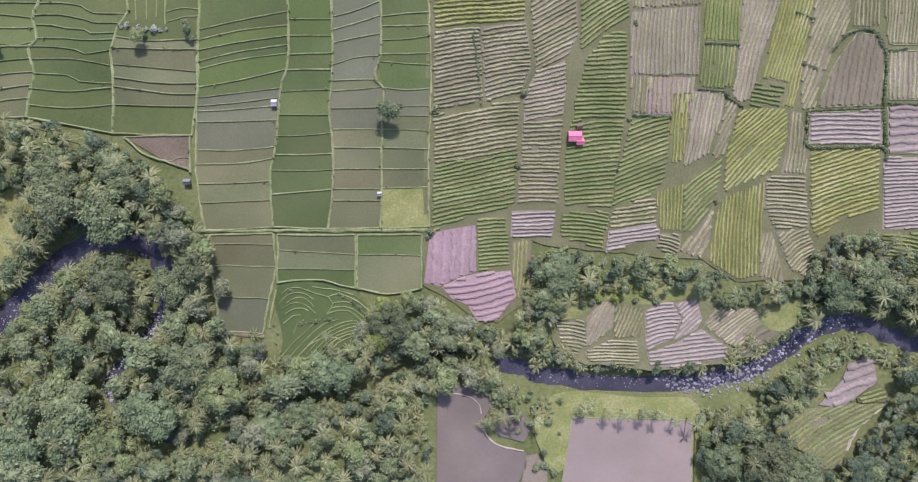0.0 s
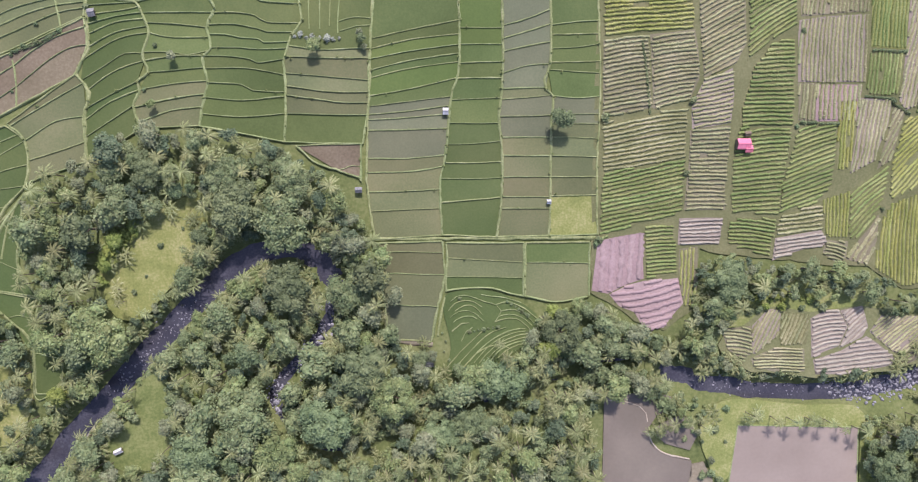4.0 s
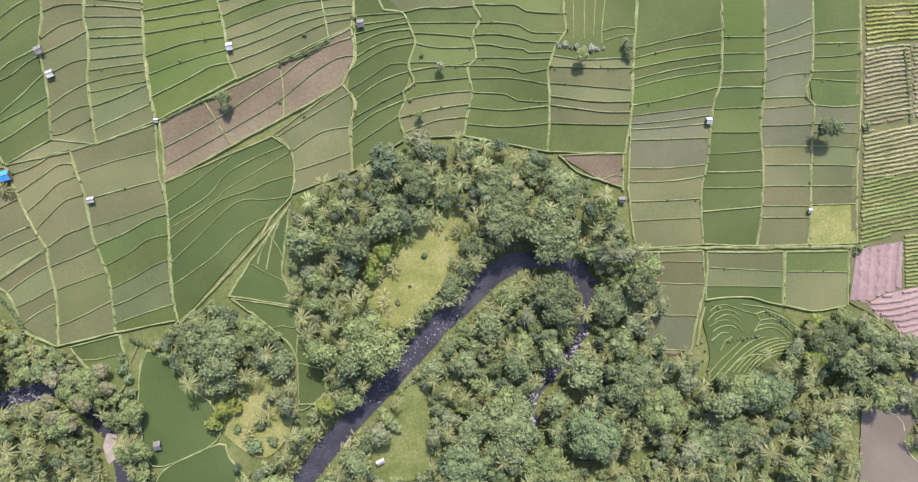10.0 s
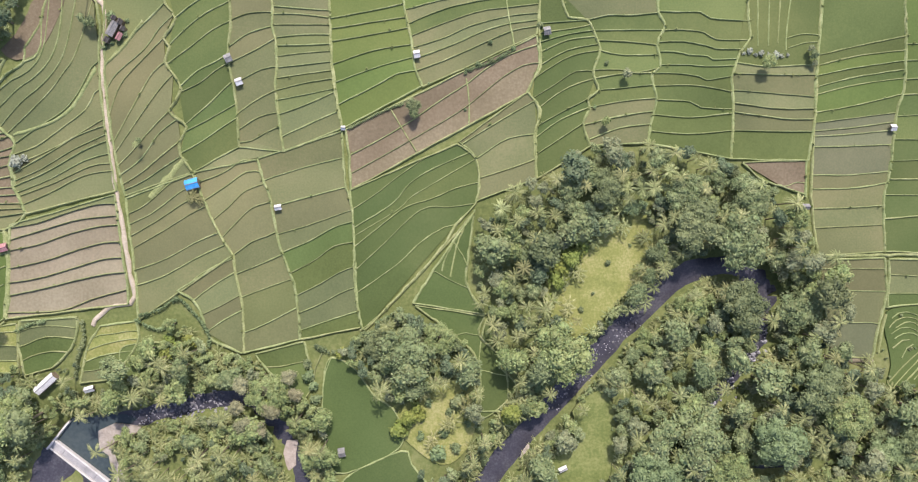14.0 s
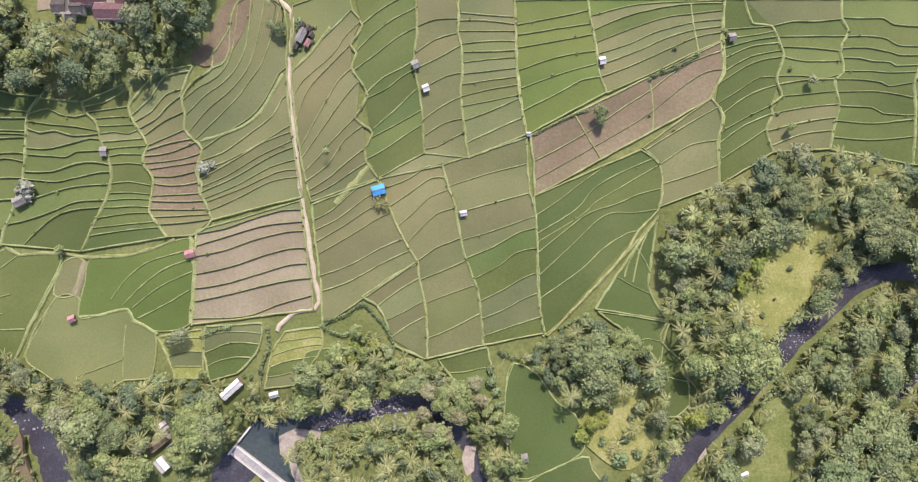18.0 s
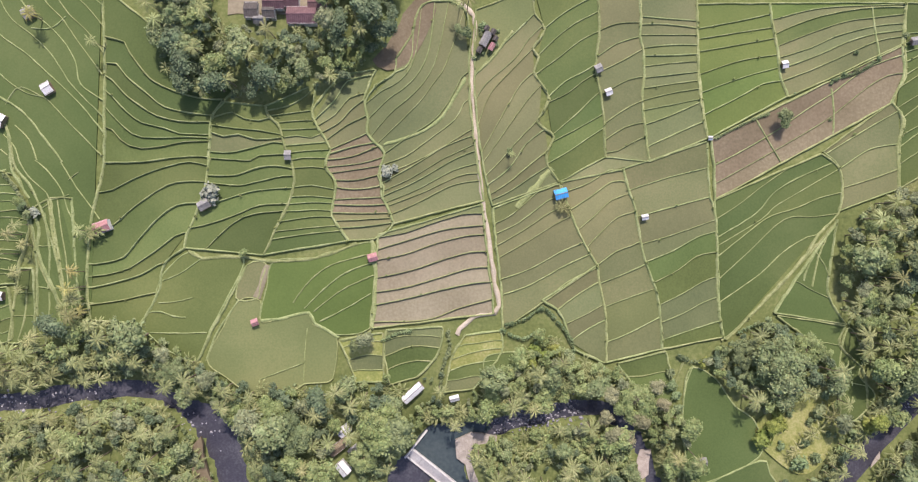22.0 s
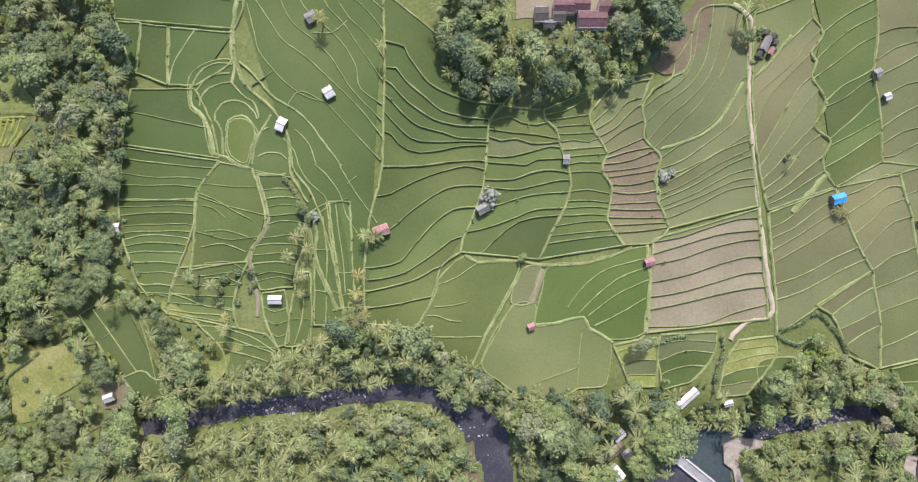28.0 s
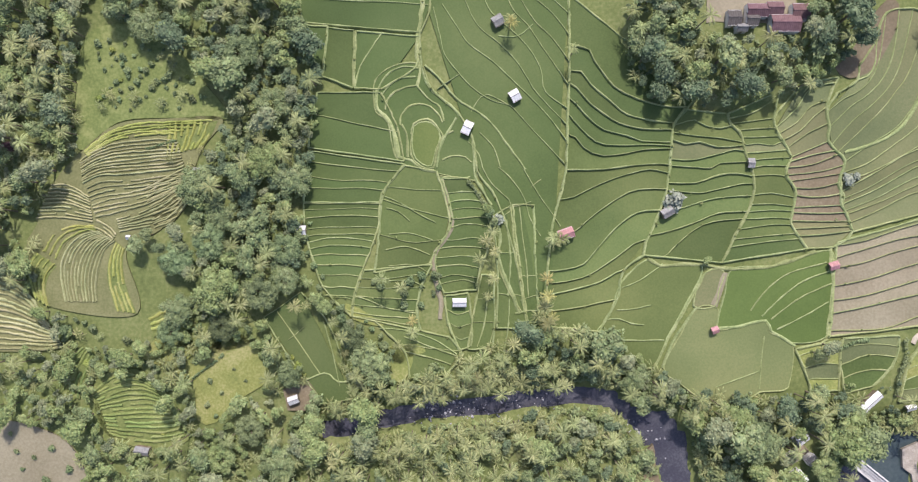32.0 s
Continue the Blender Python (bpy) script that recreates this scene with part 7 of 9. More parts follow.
strip([(-325.0, -24.8), (-329.1, -30.7), (-330.7, -36.7), (-332.4, -44.3)], [(-313.1, -23.3), (-312.3, -28.9), (-315.6, -35.2), (-322.6, -43.2)], [(0.227, 0.138, 0.8), (0.458, 0.260, 0.8), (0.653, 0.451, 0.6), (0.807, 0.751, 0.4)], "yyygog")
strip([(-368.0, -26.4), (-365.1, -32.4), (-362.3, -40.5)], [(-353.2, -23.8), (-352.8, -30.5), (-353.3, -40.5)], [(0.176, 0.167, 0.6), (0.468, 0.464, 0.6), (0.748, 0.762, 0.6)], "yyoy")
strip([(-19.0, 88.0), (-18.3, 77.0), (-18.4, 59.1), (-20.4, 53.1), (-19.8, 49.5), (-17.4, 47.2), (-18.1, 37.1), (-18.2, 17.0), (-18.6, -1.1)],
      [(-2.2, 88.2), (-1.2, 59.3), (-1.1, 47.3), (-1.9, 22.9), (-1.7, -0.7)], [
    [(-17.9, 71.6), (-9.3, 72.7), (-1.4, 73.2)],
    [(-17.9, 68.3), (-9.3, 68.5), (-1.4, 68.8)],
    [(-17.9, 63.5), (-9.3, 64.0), (-1.4, 65.2)],
    [(-18.0, 58.7), (-9.3, 59.0), (-1.4, 59.3)],
    [(-18.0, 56.1), (-9.3, 55.6), (-1.5, 55.3)],
    [(-18.0, 47.0), (-9.3, 46.6), (-1.5, 47.3)],
    [(-18.0, 40.7), (-9.4, 41.0), (-1.5, 41.2)],
    [(-18.1, 37.9), (-9.4, 37.8), (-1.5, 37.8)],
    [(-18.1, 33.1), (-9.4, 33.0), (-1.5, 32.6)],
    [(-18.1, 26.7), (-9.4, 26.5), (-1.5, 26.3)],
    [(-18.1, 19.4), (-9.4, 19.4), (-1.5, 19.4)],
    [(-18.2, 12.7), (-9.4, 12.9), (-1.5, 13.1)],
], "ggggggmmooooy", drop=0.15)
strip([(-35.6, 88.0), (-34.8, 63.2), (-35.5, 47.0), (-36.2, 39.0), (-35.1, 27.0), (-35.2, 12.9), (-36.9, -1.5)],
      [(-19.0, 88.0), (-18.3, 77.0), (-18.4, 59.1), (-20.4, 53.1), (-19.8, 49.5), (-17.4, 47.2), (-18.1, 37.1), (-18.2, 17.0), (-18.6, -1.1)], [
    [(-34.9, 71.3), (-26.3, 73.7), (-18.1, 77.0)],
    [(-34.9, 66.9), (-26.3, 69.4), (-18.1, 72.0)],
    [(-35.0, 62.4), (-26.4, 64.4), (-18.1, 65.9)],
    [(-35.0, 55.0), (-26.4, 57.7), (-18.2, 58.1)],
    [(-35.1, 49.6), (-26.4, 50.1), (-18.2, 50.4)],
    [(-35.1, 46.0), (-26.5, 46.7), (-18.2, 47.2)],
    [(-35.2, 40.1), (-26.5, 40.3), (-18.2, 40.7)],
    [(-35.2, 33.0), (-26.6, 33.1), (-18.3, 33.1)],
    [(-35.3, 26.8), (-26.6, 26.6), (-18.3, 26.7)],
    [(-35.3, 19.3), (-26.6, 19.4), (-18.3, 19.4)],
    [(-35.4, 12.5), (-26.7, 12.5), (-18.4, 12.3)],
    [(-35.4, 8.4), (-26.7, 8.4), (-18.4, 8.4)],
], "mmmmmommooooo", drop=0.15)
strip([(-50.6, 88.0), (-49.8, 70.9), (-50.4, 54.9), (-52.9, 45.9), (-54.7, 26.9), (-56.7, 16.9), (-55.9, -0.9)],
      [(-35.6, 88.0), (-34.8, 63.2), (-35.5, 47.0), (-36.2, 39.0), (-35.1, 27.0), (-35.2, 12.9), (-36.9, -1.5)], [
    [(-52.2, 70.5), (-44.3, 70.4), (-35.1, 70.5)],
    [(-52.3, 64.8), (-44.3, 64.9), (-35.2, 64.9)],
    [(-52.4, 58.5), (-44.4, 58.7), (-35.2, 59.0)],
    [(-52.4, 53.5), (-44.4, 53.4), (-35.2, 53.4)],
    [(-52.5, 45.7), (-44.5, 46.2), (-35.3, 46.6)],
    [(-52.6, 37.8), (-44.6, 37.8), (-35.4, 38.0)],
    [(-52.7, 30.4), (-44.7, 30.8), (-35.4, 31.8)],
    [(-52.8, 23.7), (-44.7, 24.2), (-35.5, 24.6)],
    [(-52.8, 18.3), (-44.8, 18.7), (-35.5, 19.1)],
    [(-52.9, 10.6), (-44.9, 11.4), (-35.6, 12.3)],
], "vvggggddddd", drop=0.15)
strip([(-79.6, 87.6), (-80.4, 63.0), (-81.1, 46.9), (-81.9, 27.0), (-81.7, 14.8), (-79.4, -2.3)],
      [(-50.6, 88.0), (-49.8, 70.9), (-50.4, 54.9), (-52.9, 45.9), (-54.7, 26.9), (-56.7, 16.9), (-55.9, -0.9)], [
    [(-80.0, 66.5), (-67.1, 69.6), (-50.2, 73.1)],
    [(-80.0, 63.0), (-67.1, 66.2), (-50.3, 68.4)],
    [(-80.1, 59.6), (-67.2, 62.3), (-50.3, 64.8)],
    [(-80.2, 55.7), (-67.2, 59.1), (-50.3, 61.8)],
    [(-80.2, 53.1), (-67.3, 56.4), (-50.4, 58.9)],
    [(-80.3, 47.0), (-67.4, 49.4), (-50.4, 53.3)],
    [(-80.4, 43.4), (-67.5, 45.2), (-50.5, 46.5)],
    [(-80.4, 40.6), (-67.5, 41.9), (-50.5, 43.6)],
    [(-80.5, 38.8), (-67.5, 39.7), (-50.6, 40.8)],
    [(-80.5, 35.2), (-67.6, 35.5), (-50.6, 35.8)],
    [(-80.7, 25.6), (-67.8, 25.7), (-50.7, 26.1)],
    [(-80.8, 20.8), (-67.8, 21.1), (-50.8, 21.5)],
    [(-80.9, 14.2), (-67.9, 14.4), (-50.9, 15.1)],
    [(-81.0, 7.4), (-68.0, 8.0), (-50.9, 8.8)],
], "ggvggvgmmmmoooo", drop=0.15)
strip([(-135.4, 87.4), (-135.4, 80.7), (-133.0, 76.4), (-135.1, 72.5), (-135.7, 69.5), (-134.5, 62.6), (-137.3, 60.3), (-136.9, 56.7), (-135.8, 51.6), (-137.2, 45.8), (-138.8, 36.7)],
      [(-104.8, 87.5), (-104.5, 78.1), (-103.7, 72.2), (-107.4, 67.4), (-108.8, 62.7), (-110.0, 58.7), (-109.3, 47.6), (-109.9, 31.3)], [
    [(-135.4, 81.3), (-126.6, 81.0), (-121.0, 81.0), (-117.6, 79.0), (-104.5, 78.1)],
    [(-134.0, 74.9), (-126.6, 75.1), (-119.5, 74.1), (-115.5, 71.9), (-103.8, 71.4)],
    [(-135.5, 70.9), (-126.5, 71.1), (-118.5, 69.6), (-115.5, 68.6), (-106.4, 68.6)],
    [(-135.5, 67.6), (-129.5, 67.6), (-124.5, 66.6), (-118.5, 66.2), (-116.5, 65.0), (-108.2, 65.4)],
    [(-134.7, 63.2), (-124.5, 63.2), (-118.5, 62.7), (-108.8, 63.1)],
    [(-137.1, 60.3), (-128.5, 60.3), (-121.4, 59.3), (-118.8, 58.1), (-109.8, 59.5)],
    [(-136.9, 56.1), (-122.4, 56.3), (-109.9, 54.1)],
    [(-135.8, 51.4), (-124.4, 50.8), (-120.4, 48.8), (-109.5, 48.2)],
    [(-137.0, 46.4), (-124.4, 45.4), (-114.3, 46.4), (-109.3, 46.8)],
    [(-138.0, 40.8), (-124.3, 39.8), (-109.6, 41.0)],
], "ggggggggggg", drop=0.25)
strip([(-104.8, 87.5), (-104.5, 78.1), (-103.7, 72.2), (-107.4, 67.4), (-108.8, 62.7), (-110.0, 58.7), (-109.3, 47.6), (-109.9, 31.3)],
      [(-78.8, 87.6), (-79.9, 72.6), (-80.9, 58.7), (-81.1, 44.8), (-83.2, 30.6)], [
    [(-108.4, 64.1), (-98.3, 62.7), (-88.2, 63.1), (-80.6, 63.3)],
    [(-109.4, 60.3), (-94.3, 59.9), (-80.9, 59.9)],
    [(-109.7, 54.7), (-98.2, 53.8), (-80.8, 52.4)],
    [(-109.5, 50.4), (-94.1, 48.4), (-81.0, 48.4)],
    [(-109.3, 47.2), (-98.2, 45.8), (-90.0, 44.8), (-81.1, 44.8)],
    [(-109.4, 41.0), (-94.1, 40.6), (-81.9, 40.6)],
], "gooooog", drop=0.25)
terrace_bank([(-101.4, 87.5), (-101.2, 69.6)], .25)
terrace_bank([(-97.4, 87.6), (-97.6, 69.6)], .25)
terrace_bank([(-93.5, 87.6), (-94.4, 70.6)], .25)
terrace_bank([(-89.7, 87.6), (-91.2, 76.5), (-91.5, 68.2)], .25)
terrace_bank([(-91.2, 72.2), (-86.3, 73.6), (-80.3, 73.4)], .25)
terrace_bank([(-90.7, 69.0), (-85.3, 70.6), (-80.2, 71.0)], .25)
strip([(-175.7, 87.3), (-175.8, 72.4), (-175.4, 62.6), (-179.8, 54.3), (-175.4, 47.8), (-177.6, 38.9), (-176.9, 24.6)],
      [(-168.8, 87.3), (-166.0, 79.3), (-159.5, 78.3), (-156.5, 72.0), (-155.1, 68.5), (-157.5, 60.2), (-155.7, 54.7), (-159.5, 51.6), (-158.7, 48.6), (-160.9, 43.4), (-158.4, 35.7)], [
    [(-175.6, 77.1), (-167.4, 77.7), (-159.5, 78.3)],
    [(-175.6, 74.0), (-164.5, 75.4), (-158.5, 76.8)],
    [(-175.6, 70.8), (-166.4, 73.4), (-157.5, 74.8)],
    [(-175.6, 67.5), (-166.4, 71.4), (-156.7, 72.8)],
    [(-175.6, 63.2), (-166.4, 68.1), (-155.9, 70.1)],
    [(-176.8, 58.6), (-168.4, 64.6), (-162.5, 66.9), (-155.3, 68.1)],
    [(-178.8, 51.5), (-170.4, 56.7), (-163.5, 61.0), (-157.3, 61.0)],
    [(-175.8, 48.8), (-168.4, 54.3), (-160.5, 57.7), (-157.1, 58.5)],
    [(-176.4, 42.3), (-168.4, 47.2), (-159.5, 51.6)],
    [(-177.4, 38.3), (-168.4, 44.8), (-158.9, 48.8)],
    [(-176.8, 32.6), (-169.4, 37.9), (-160.9, 43.6)],
], "ggggggdddddd", drop=0.22)
strip([(-168.8, 87.3), (-166.0, 79.3), (-159.5, 78.3), (-156.5, 72.0), (-155.1, 68.5), (-157.5, 60.2), (-155.7, 54.7), (-159.5, 51.6), (-158.7, 48.6), (-160.9, 43.4), (-158.4, 35.7)],
      [(-135.4, 87.4), (-135.4, 80.7), (-133.0, 76.4), (-135.1, 72.5), (-135.7, 69.5), (-134.5, 62.6), (-137.3, 60.3), (-136.9, 56.7), (-135.8, 51.6), (-137.2, 45.8), (-138.8, 36.7)], [
    [(-159.3, 78.3), (-152.5, 79.9), (-144.6, 79.9), (-135.4, 80.7)],
    [(-157.3, 74.8), (-146.5, 75.0), (-134.0, 75.1)],
    [(-156.1, 71.5), (-144.5, 70.9), (-135.7, 69.9)],
    [(-155.1, 68.1), (-148.5, 66.6), (-135.3, 66.6)],
    [(-156.9, 61.4), (-148.5, 61.6), (-142.5, 60.7), (-134.9, 62.2)],
    [(-156.9, 58.7), (-146.5, 60.3), (-137.3, 60.7)],
    [(-155.7, 54.7), (-146.5, 55.5), (-136.9, 56.5)],
    [(-158.9, 48.8), (-148.5, 50.8), (-135.9, 52.0)],
    [(-160.9, 42.8), (-148.5, 45.8), (-137.0, 47.6)],
    [(-159.5, 37.7), (-148.4, 41.8), (-138.0, 43.2)],
], "ogggggggooo", drop=0.25)
strip([(-241.6, 41.3), (-240.5, 32.6), (-240.0, 21.0)],
      [(-176.8, 73.0), (-176.0, 63.6), (-180.4, 53.5)], [
    [(-240.7, 32.7), (-232.0, 37.0), (-220.1, 43.9), (-210.1, 50.8), (-200.2, 57.0), (-195.2, 61.0), (-186.3, 66.5), (-176.4, 70.0)],
    [(-240.2, 26.5), (-230.0, 32.0), (-214.2, 40.9), (-204.2, 46.8), (-198.2, 51.1), (-188.3, 59.0), (-181.3, 63.0), (-176.0, 63.8)],
], "bbb", drop=0.22)
terrace_bank([(-226.7, 48.8), (-223.0, 42.5), (-217.8, 33.8)], .3)
terrace_bank([(-200.8, 58.6), (-199.8, 51.7), (-199.9, 43.3)], .3)
strip([(-246.9, 86.8), (-246.5, 76.1), (-245.8, 62.5), (-244.4, 51.7), (-242.8, 41.7)],
      [(-222.0, 87.1), (-221.1, 80.1), (-219.8, 74.2), (-218.7, 66.4), (-217.9, 61.5), (-215.6, 56.1)], [
    [(-246.4, 78.6), (-233.5, 81.0), (-221.5, 83.6)],
    [(-246.5, 75.1), (-231.6, 77.5), (-220.9, 79.1)],
    [(-246.3, 70.9), (-231.6, 73.4), (-220.0, 75.6)],
    [(-245.8, 63.3), (-231.7, 68.0), (-219.2, 70.0)],
    [(-245.3, 57.2), (-231.7, 62.1), (-218.7, 65.8)],
    [(-244.2, 49.8), (-231.8, 56.0), (-223.9, 60.2), (-217.9, 61.1)],
], "vvvvvvv", drop=0.22)
strip([(-222.0, 87.1), (-221.1, 80.1), (-219.8, 74.2), (-218.7, 66.4), (-217.9, 61.5), (-215.6, 55.7)],
      [(-175.7, 87.3), (-176.0, 80.4), (-176.8, 73.4)], [
    [(-221.3, 81.6), (-204.0, 85.6), (-175.7, 86.9)],
    [(-220.4, 76.8), (-211.9, 80.5), (-202.0, 83.5), (-188.2, 85.7), (-175.7, 86.1)],
    [(-219.6, 72.7), (-208.0, 77.2), (-196.1, 81.1), (-186.2, 82.5), (-175.8, 83.7)],
    [(-219.1, 68.8), (-208.0, 72.3), (-200.1, 75.9), (-192.2, 78.2), (-184.9, 79.8), (-176.0, 80.6)],
    [(-218.5, 65.1), (-206.1, 69.6), (-194.2, 74.7), (-185.3, 77.1), (-176.4, 78.3)],
    [(-217.9, 61.0), (-206.1, 65.5), (-194.2, 70.8), (-184.9, 74.7), (-176.6, 76.3)],
], "vogoooo", drop=0.22)
terrace_bank([(-187.2, 86.0), (-186.3, 79.2), (-184.9, 72.4), (-184.3, 67.7)], .35)
strip([(-203.3, 37.1), (-197.8, 32.0), (-196.4, 24.1), (-197.4, 17.1)],
      [(-180.0, 53.9), (-176.0, 48.8), (-176.8, 40.9), (-177.0, 36.9), (-176.9, 24.6)], [
    [(-202.3, 36.5), (-190.3, 43.8), (-178.0, 50.8)],
    [(-197.4, 31.4), (-189.4, 36.9), (-184.4, 38.9), (-176.8, 39.9)],
    [(-196.4, 25.0), (-186.4, 28.0), (-176.8, 31.4)],
], "noon", drop=0.2)
strip([(-301.9, 92.4), (-301.5, 83.5), (-298.0, 78.3), (-302.2, 71.9), (-300.3, 69.2), (-301.9, 64.3), (-296.7, 55.0), (-300.7, 47.4), (-295.0, 42.5), (-297.6, 37.0), (-297.1, 32.7), (-293.4, 27.0)],
      [(-280.5, 92.5), (-279.8, 77.8), (-280.9, 66.3), (-279.5, 58.1), (-278.0, 46.8), (-277.6, 35.5)], [
    [(-298.2, 78.7), (-293.8, 82.2), (-287.9, 86.1), (-280.5, 90.0)],
    [(-300.3, 69.6), (-294.9, 75.0), (-288.0, 80.3), (-282.2, 83.2), (-280.0, 84.5)],
    [(-301.4, 63.2), (-293.1, 69.2), (-286.2, 74.5), (-279.8, 77.8)],
    [(-296.9, 55.8), (-291.3, 60.9), (-284.5, 64.4), (-280.9, 66.7)],
    [(-297.3, 53.8), (-290.4, 57.0), (-285.5, 60.9), (-280.4, 63.8)],
    [(-295.4, 43.3), (-287.7, 49.8), (-281.7, 55.6), (-279.3, 57.6)],
    [(-295.4, 40.6), (-286.8, 45.3), (-278.5, 50.1)],
    [(-297.1, 33.5), (-290.8, 37.0), (-282.9, 42.3), (-277.8, 45.5)],
], "ggggdddgg", drop=0.22)
strip([(-280.5, 92.5), (-279.8, 77.8), (-280.9, 66.3), (-279.5, 58.1), (-278.0, 46.8), (-277.6, 35.5)],
      [(-266.7, 92.3), (-265.7, 82.9), (-266.0, 76.1), (-264.9, 71.2), (-264.6, 62.5), (-265.1, 54.6), (-264.3, 45.8), (-262.5, 33.9)], [
    [(-279.7, 78.0), (-273.5, 80.3), (-265.7, 80.7)],
    [(-280.5, 69.0), (-273.6, 73.7), (-266.0, 75.9)],
    [(-280.6, 63.8), (-272.7, 67.5), (-265.1, 71.8)],
    [(-279.2, 56.6), (-269.9, 61.5), (-264.6, 62.5)],
    [(-278.0, 46.8), (-272.0, 51.1), (-265.1, 54.6)],
    [(-277.7, 41.3), (-271.1, 45.5), (-264.5, 47.2)],
    [(-277.5, 37.0), (-273.2, 37.8), (-268.3, 40.5), (-263.9, 42.5)],
], "nonooooo", drop=0.22)
strip([(-266.7, 92.3), (-265.7, 82.9), (-266.0, 76.1), (-264.9, 71.2), (-264.6, 62.5), (-265.1, 54.6), (-264.3, 45.8), (-262.5, 33.9)],
      [(-247.0, 92.4), (-246.7, 83.9), (-246.5, 72.2), (-246.2, 62.5), (-244.8, 51.7), (-243.0, 41.7)], [
    [(-265.9, 82.7), (-256.9, 81.9), (-246.8, 81.2)],
    [(-265.7, 80.0), (-256.9, 80.0), (-246.8, 78.8)],
    [(-265.8, 76.5), (-257.0, 76.5), (-246.6, 76.5)],
    [(-264.9, 72.2), (-255.1, 73.2), (-246.5, 73.2)],
    [(-264.7, 69.5), (-255.1, 69.7), (-246.5, 70.1)],
    [(-264.6, 66.0), (-255.2, 67.1), (-246.4, 67.7)],
    [(-264.6, 62.1), (-255.2, 63.2), (-246.2, 64.2)],
    [(-264.9, 58.6), (-255.3, 60.1), (-245.9, 61.3)],
    [(-265.1, 54.6), (-255.3, 57.0), (-245.5, 58.6)],
    [(-264.8, 51.3), (-255.4, 53.1), (-245.1, 55.2)],
    [(-264.3, 46.4), (-255.4, 49.6), (-245.0, 54.1)],
    [(-263.2, 39.0), (-253.5, 43.5), (-243.9, 47.6)],
], "oooolloollloo", drop=0.18)
strip([(-292.8, 27.0), (-290.4, 19.4), (-286.4, 9.9), (-283.0, 3.5), (-280.2, -1.1), (-279.5, -7.0), (-277.7, -15.2), (-277.0, -23.2), (-277.0, -34.4)],
      [(-271.4, 31.5), (-269.9, 25.2), (-267.1, 16.9), (-265.5, 7.4), (-263.6, -0.5), (-259.8, -10.5), (-258.4, -20.5), (-257.9, -29.9)], [
    [(-291.5, 23.7), (-283.2, 26.8), (-276.3, 31.1), (-271.0, 30.7)],
    [(-289.2, 17.8), (-282.3, 22.3), (-275.4, 27.2), (-270.3, 27.2)],
    [(-286.4, 11.1), (-281.4, 15.4), (-275.5, 20.9), (-269.1, 23.2)],
    [(-283.6, 5.1), (-277.6, 11.4), (-273.6, 15.0), (-266.9, 17.3)],
    [(-280.2, -1.1), (-273.8, 3.5), (-268.8, 5.4), (-265.3, 7.0)],
    [(-279.5, -7.4), (-272.0, -4.5), (-263.6, -0.9)],
    [(-277.7, -15.4), (-270.1, -12.5), (-260.2, -9.1)],
    [(-277.1, -27.4), (-270.3, -24.8), (-258.3, -18.9)],
], "nnnnnoolo", drop=0.2)
strip([(-271.4, 31.5), (-269.9, 25.2), (-267.1, 16.9), (-265.5, 7.4), (-263.6, -0.5), (-259.8, -10.5), (-258.4, -20.5), (-257.9, -29.9)],
      [(-243.0, 40.7), (-242.3, 28.5), (-241.6, 21.6), (-239.7, 14.3), (-239.3, 3.3), (-239.2, -6.6), (-238.5, -16.6), (-237.0, -25.9)], [
    [(-269.9, 24.2), (-255.7, 28.7), (-242.5, 31.9)],
    [(-266.7, 15.3), (-255.9, 18.3), (-241.6, 22.0)],
    [(-265.3, 6.0), (-254.0, 9.3), (-239.7, 14.3)],
    [(-263.6, -0.1), (-254.1, 3.8), (-246.1, 8.3), (-239.6, 10.3)],
    [(-261.1, -7.3), (-252.2, -2.6), (-246.2, 1.8), (-239.3, 3.3)],
    [(-259.1, -14.9), (-250.3, -10.6), (-244.3, -7.0), (-239.2, -5.2)],
    [(-258.4, -20.9), (-250.4, -17.6), (-244.4, -14.2), (-238.8, -12.2)],
    [(-258.1, -26.9), (-248.5, -23.6), (-237.9, -20.3)],
], "oonoggoog", drop=0.18)
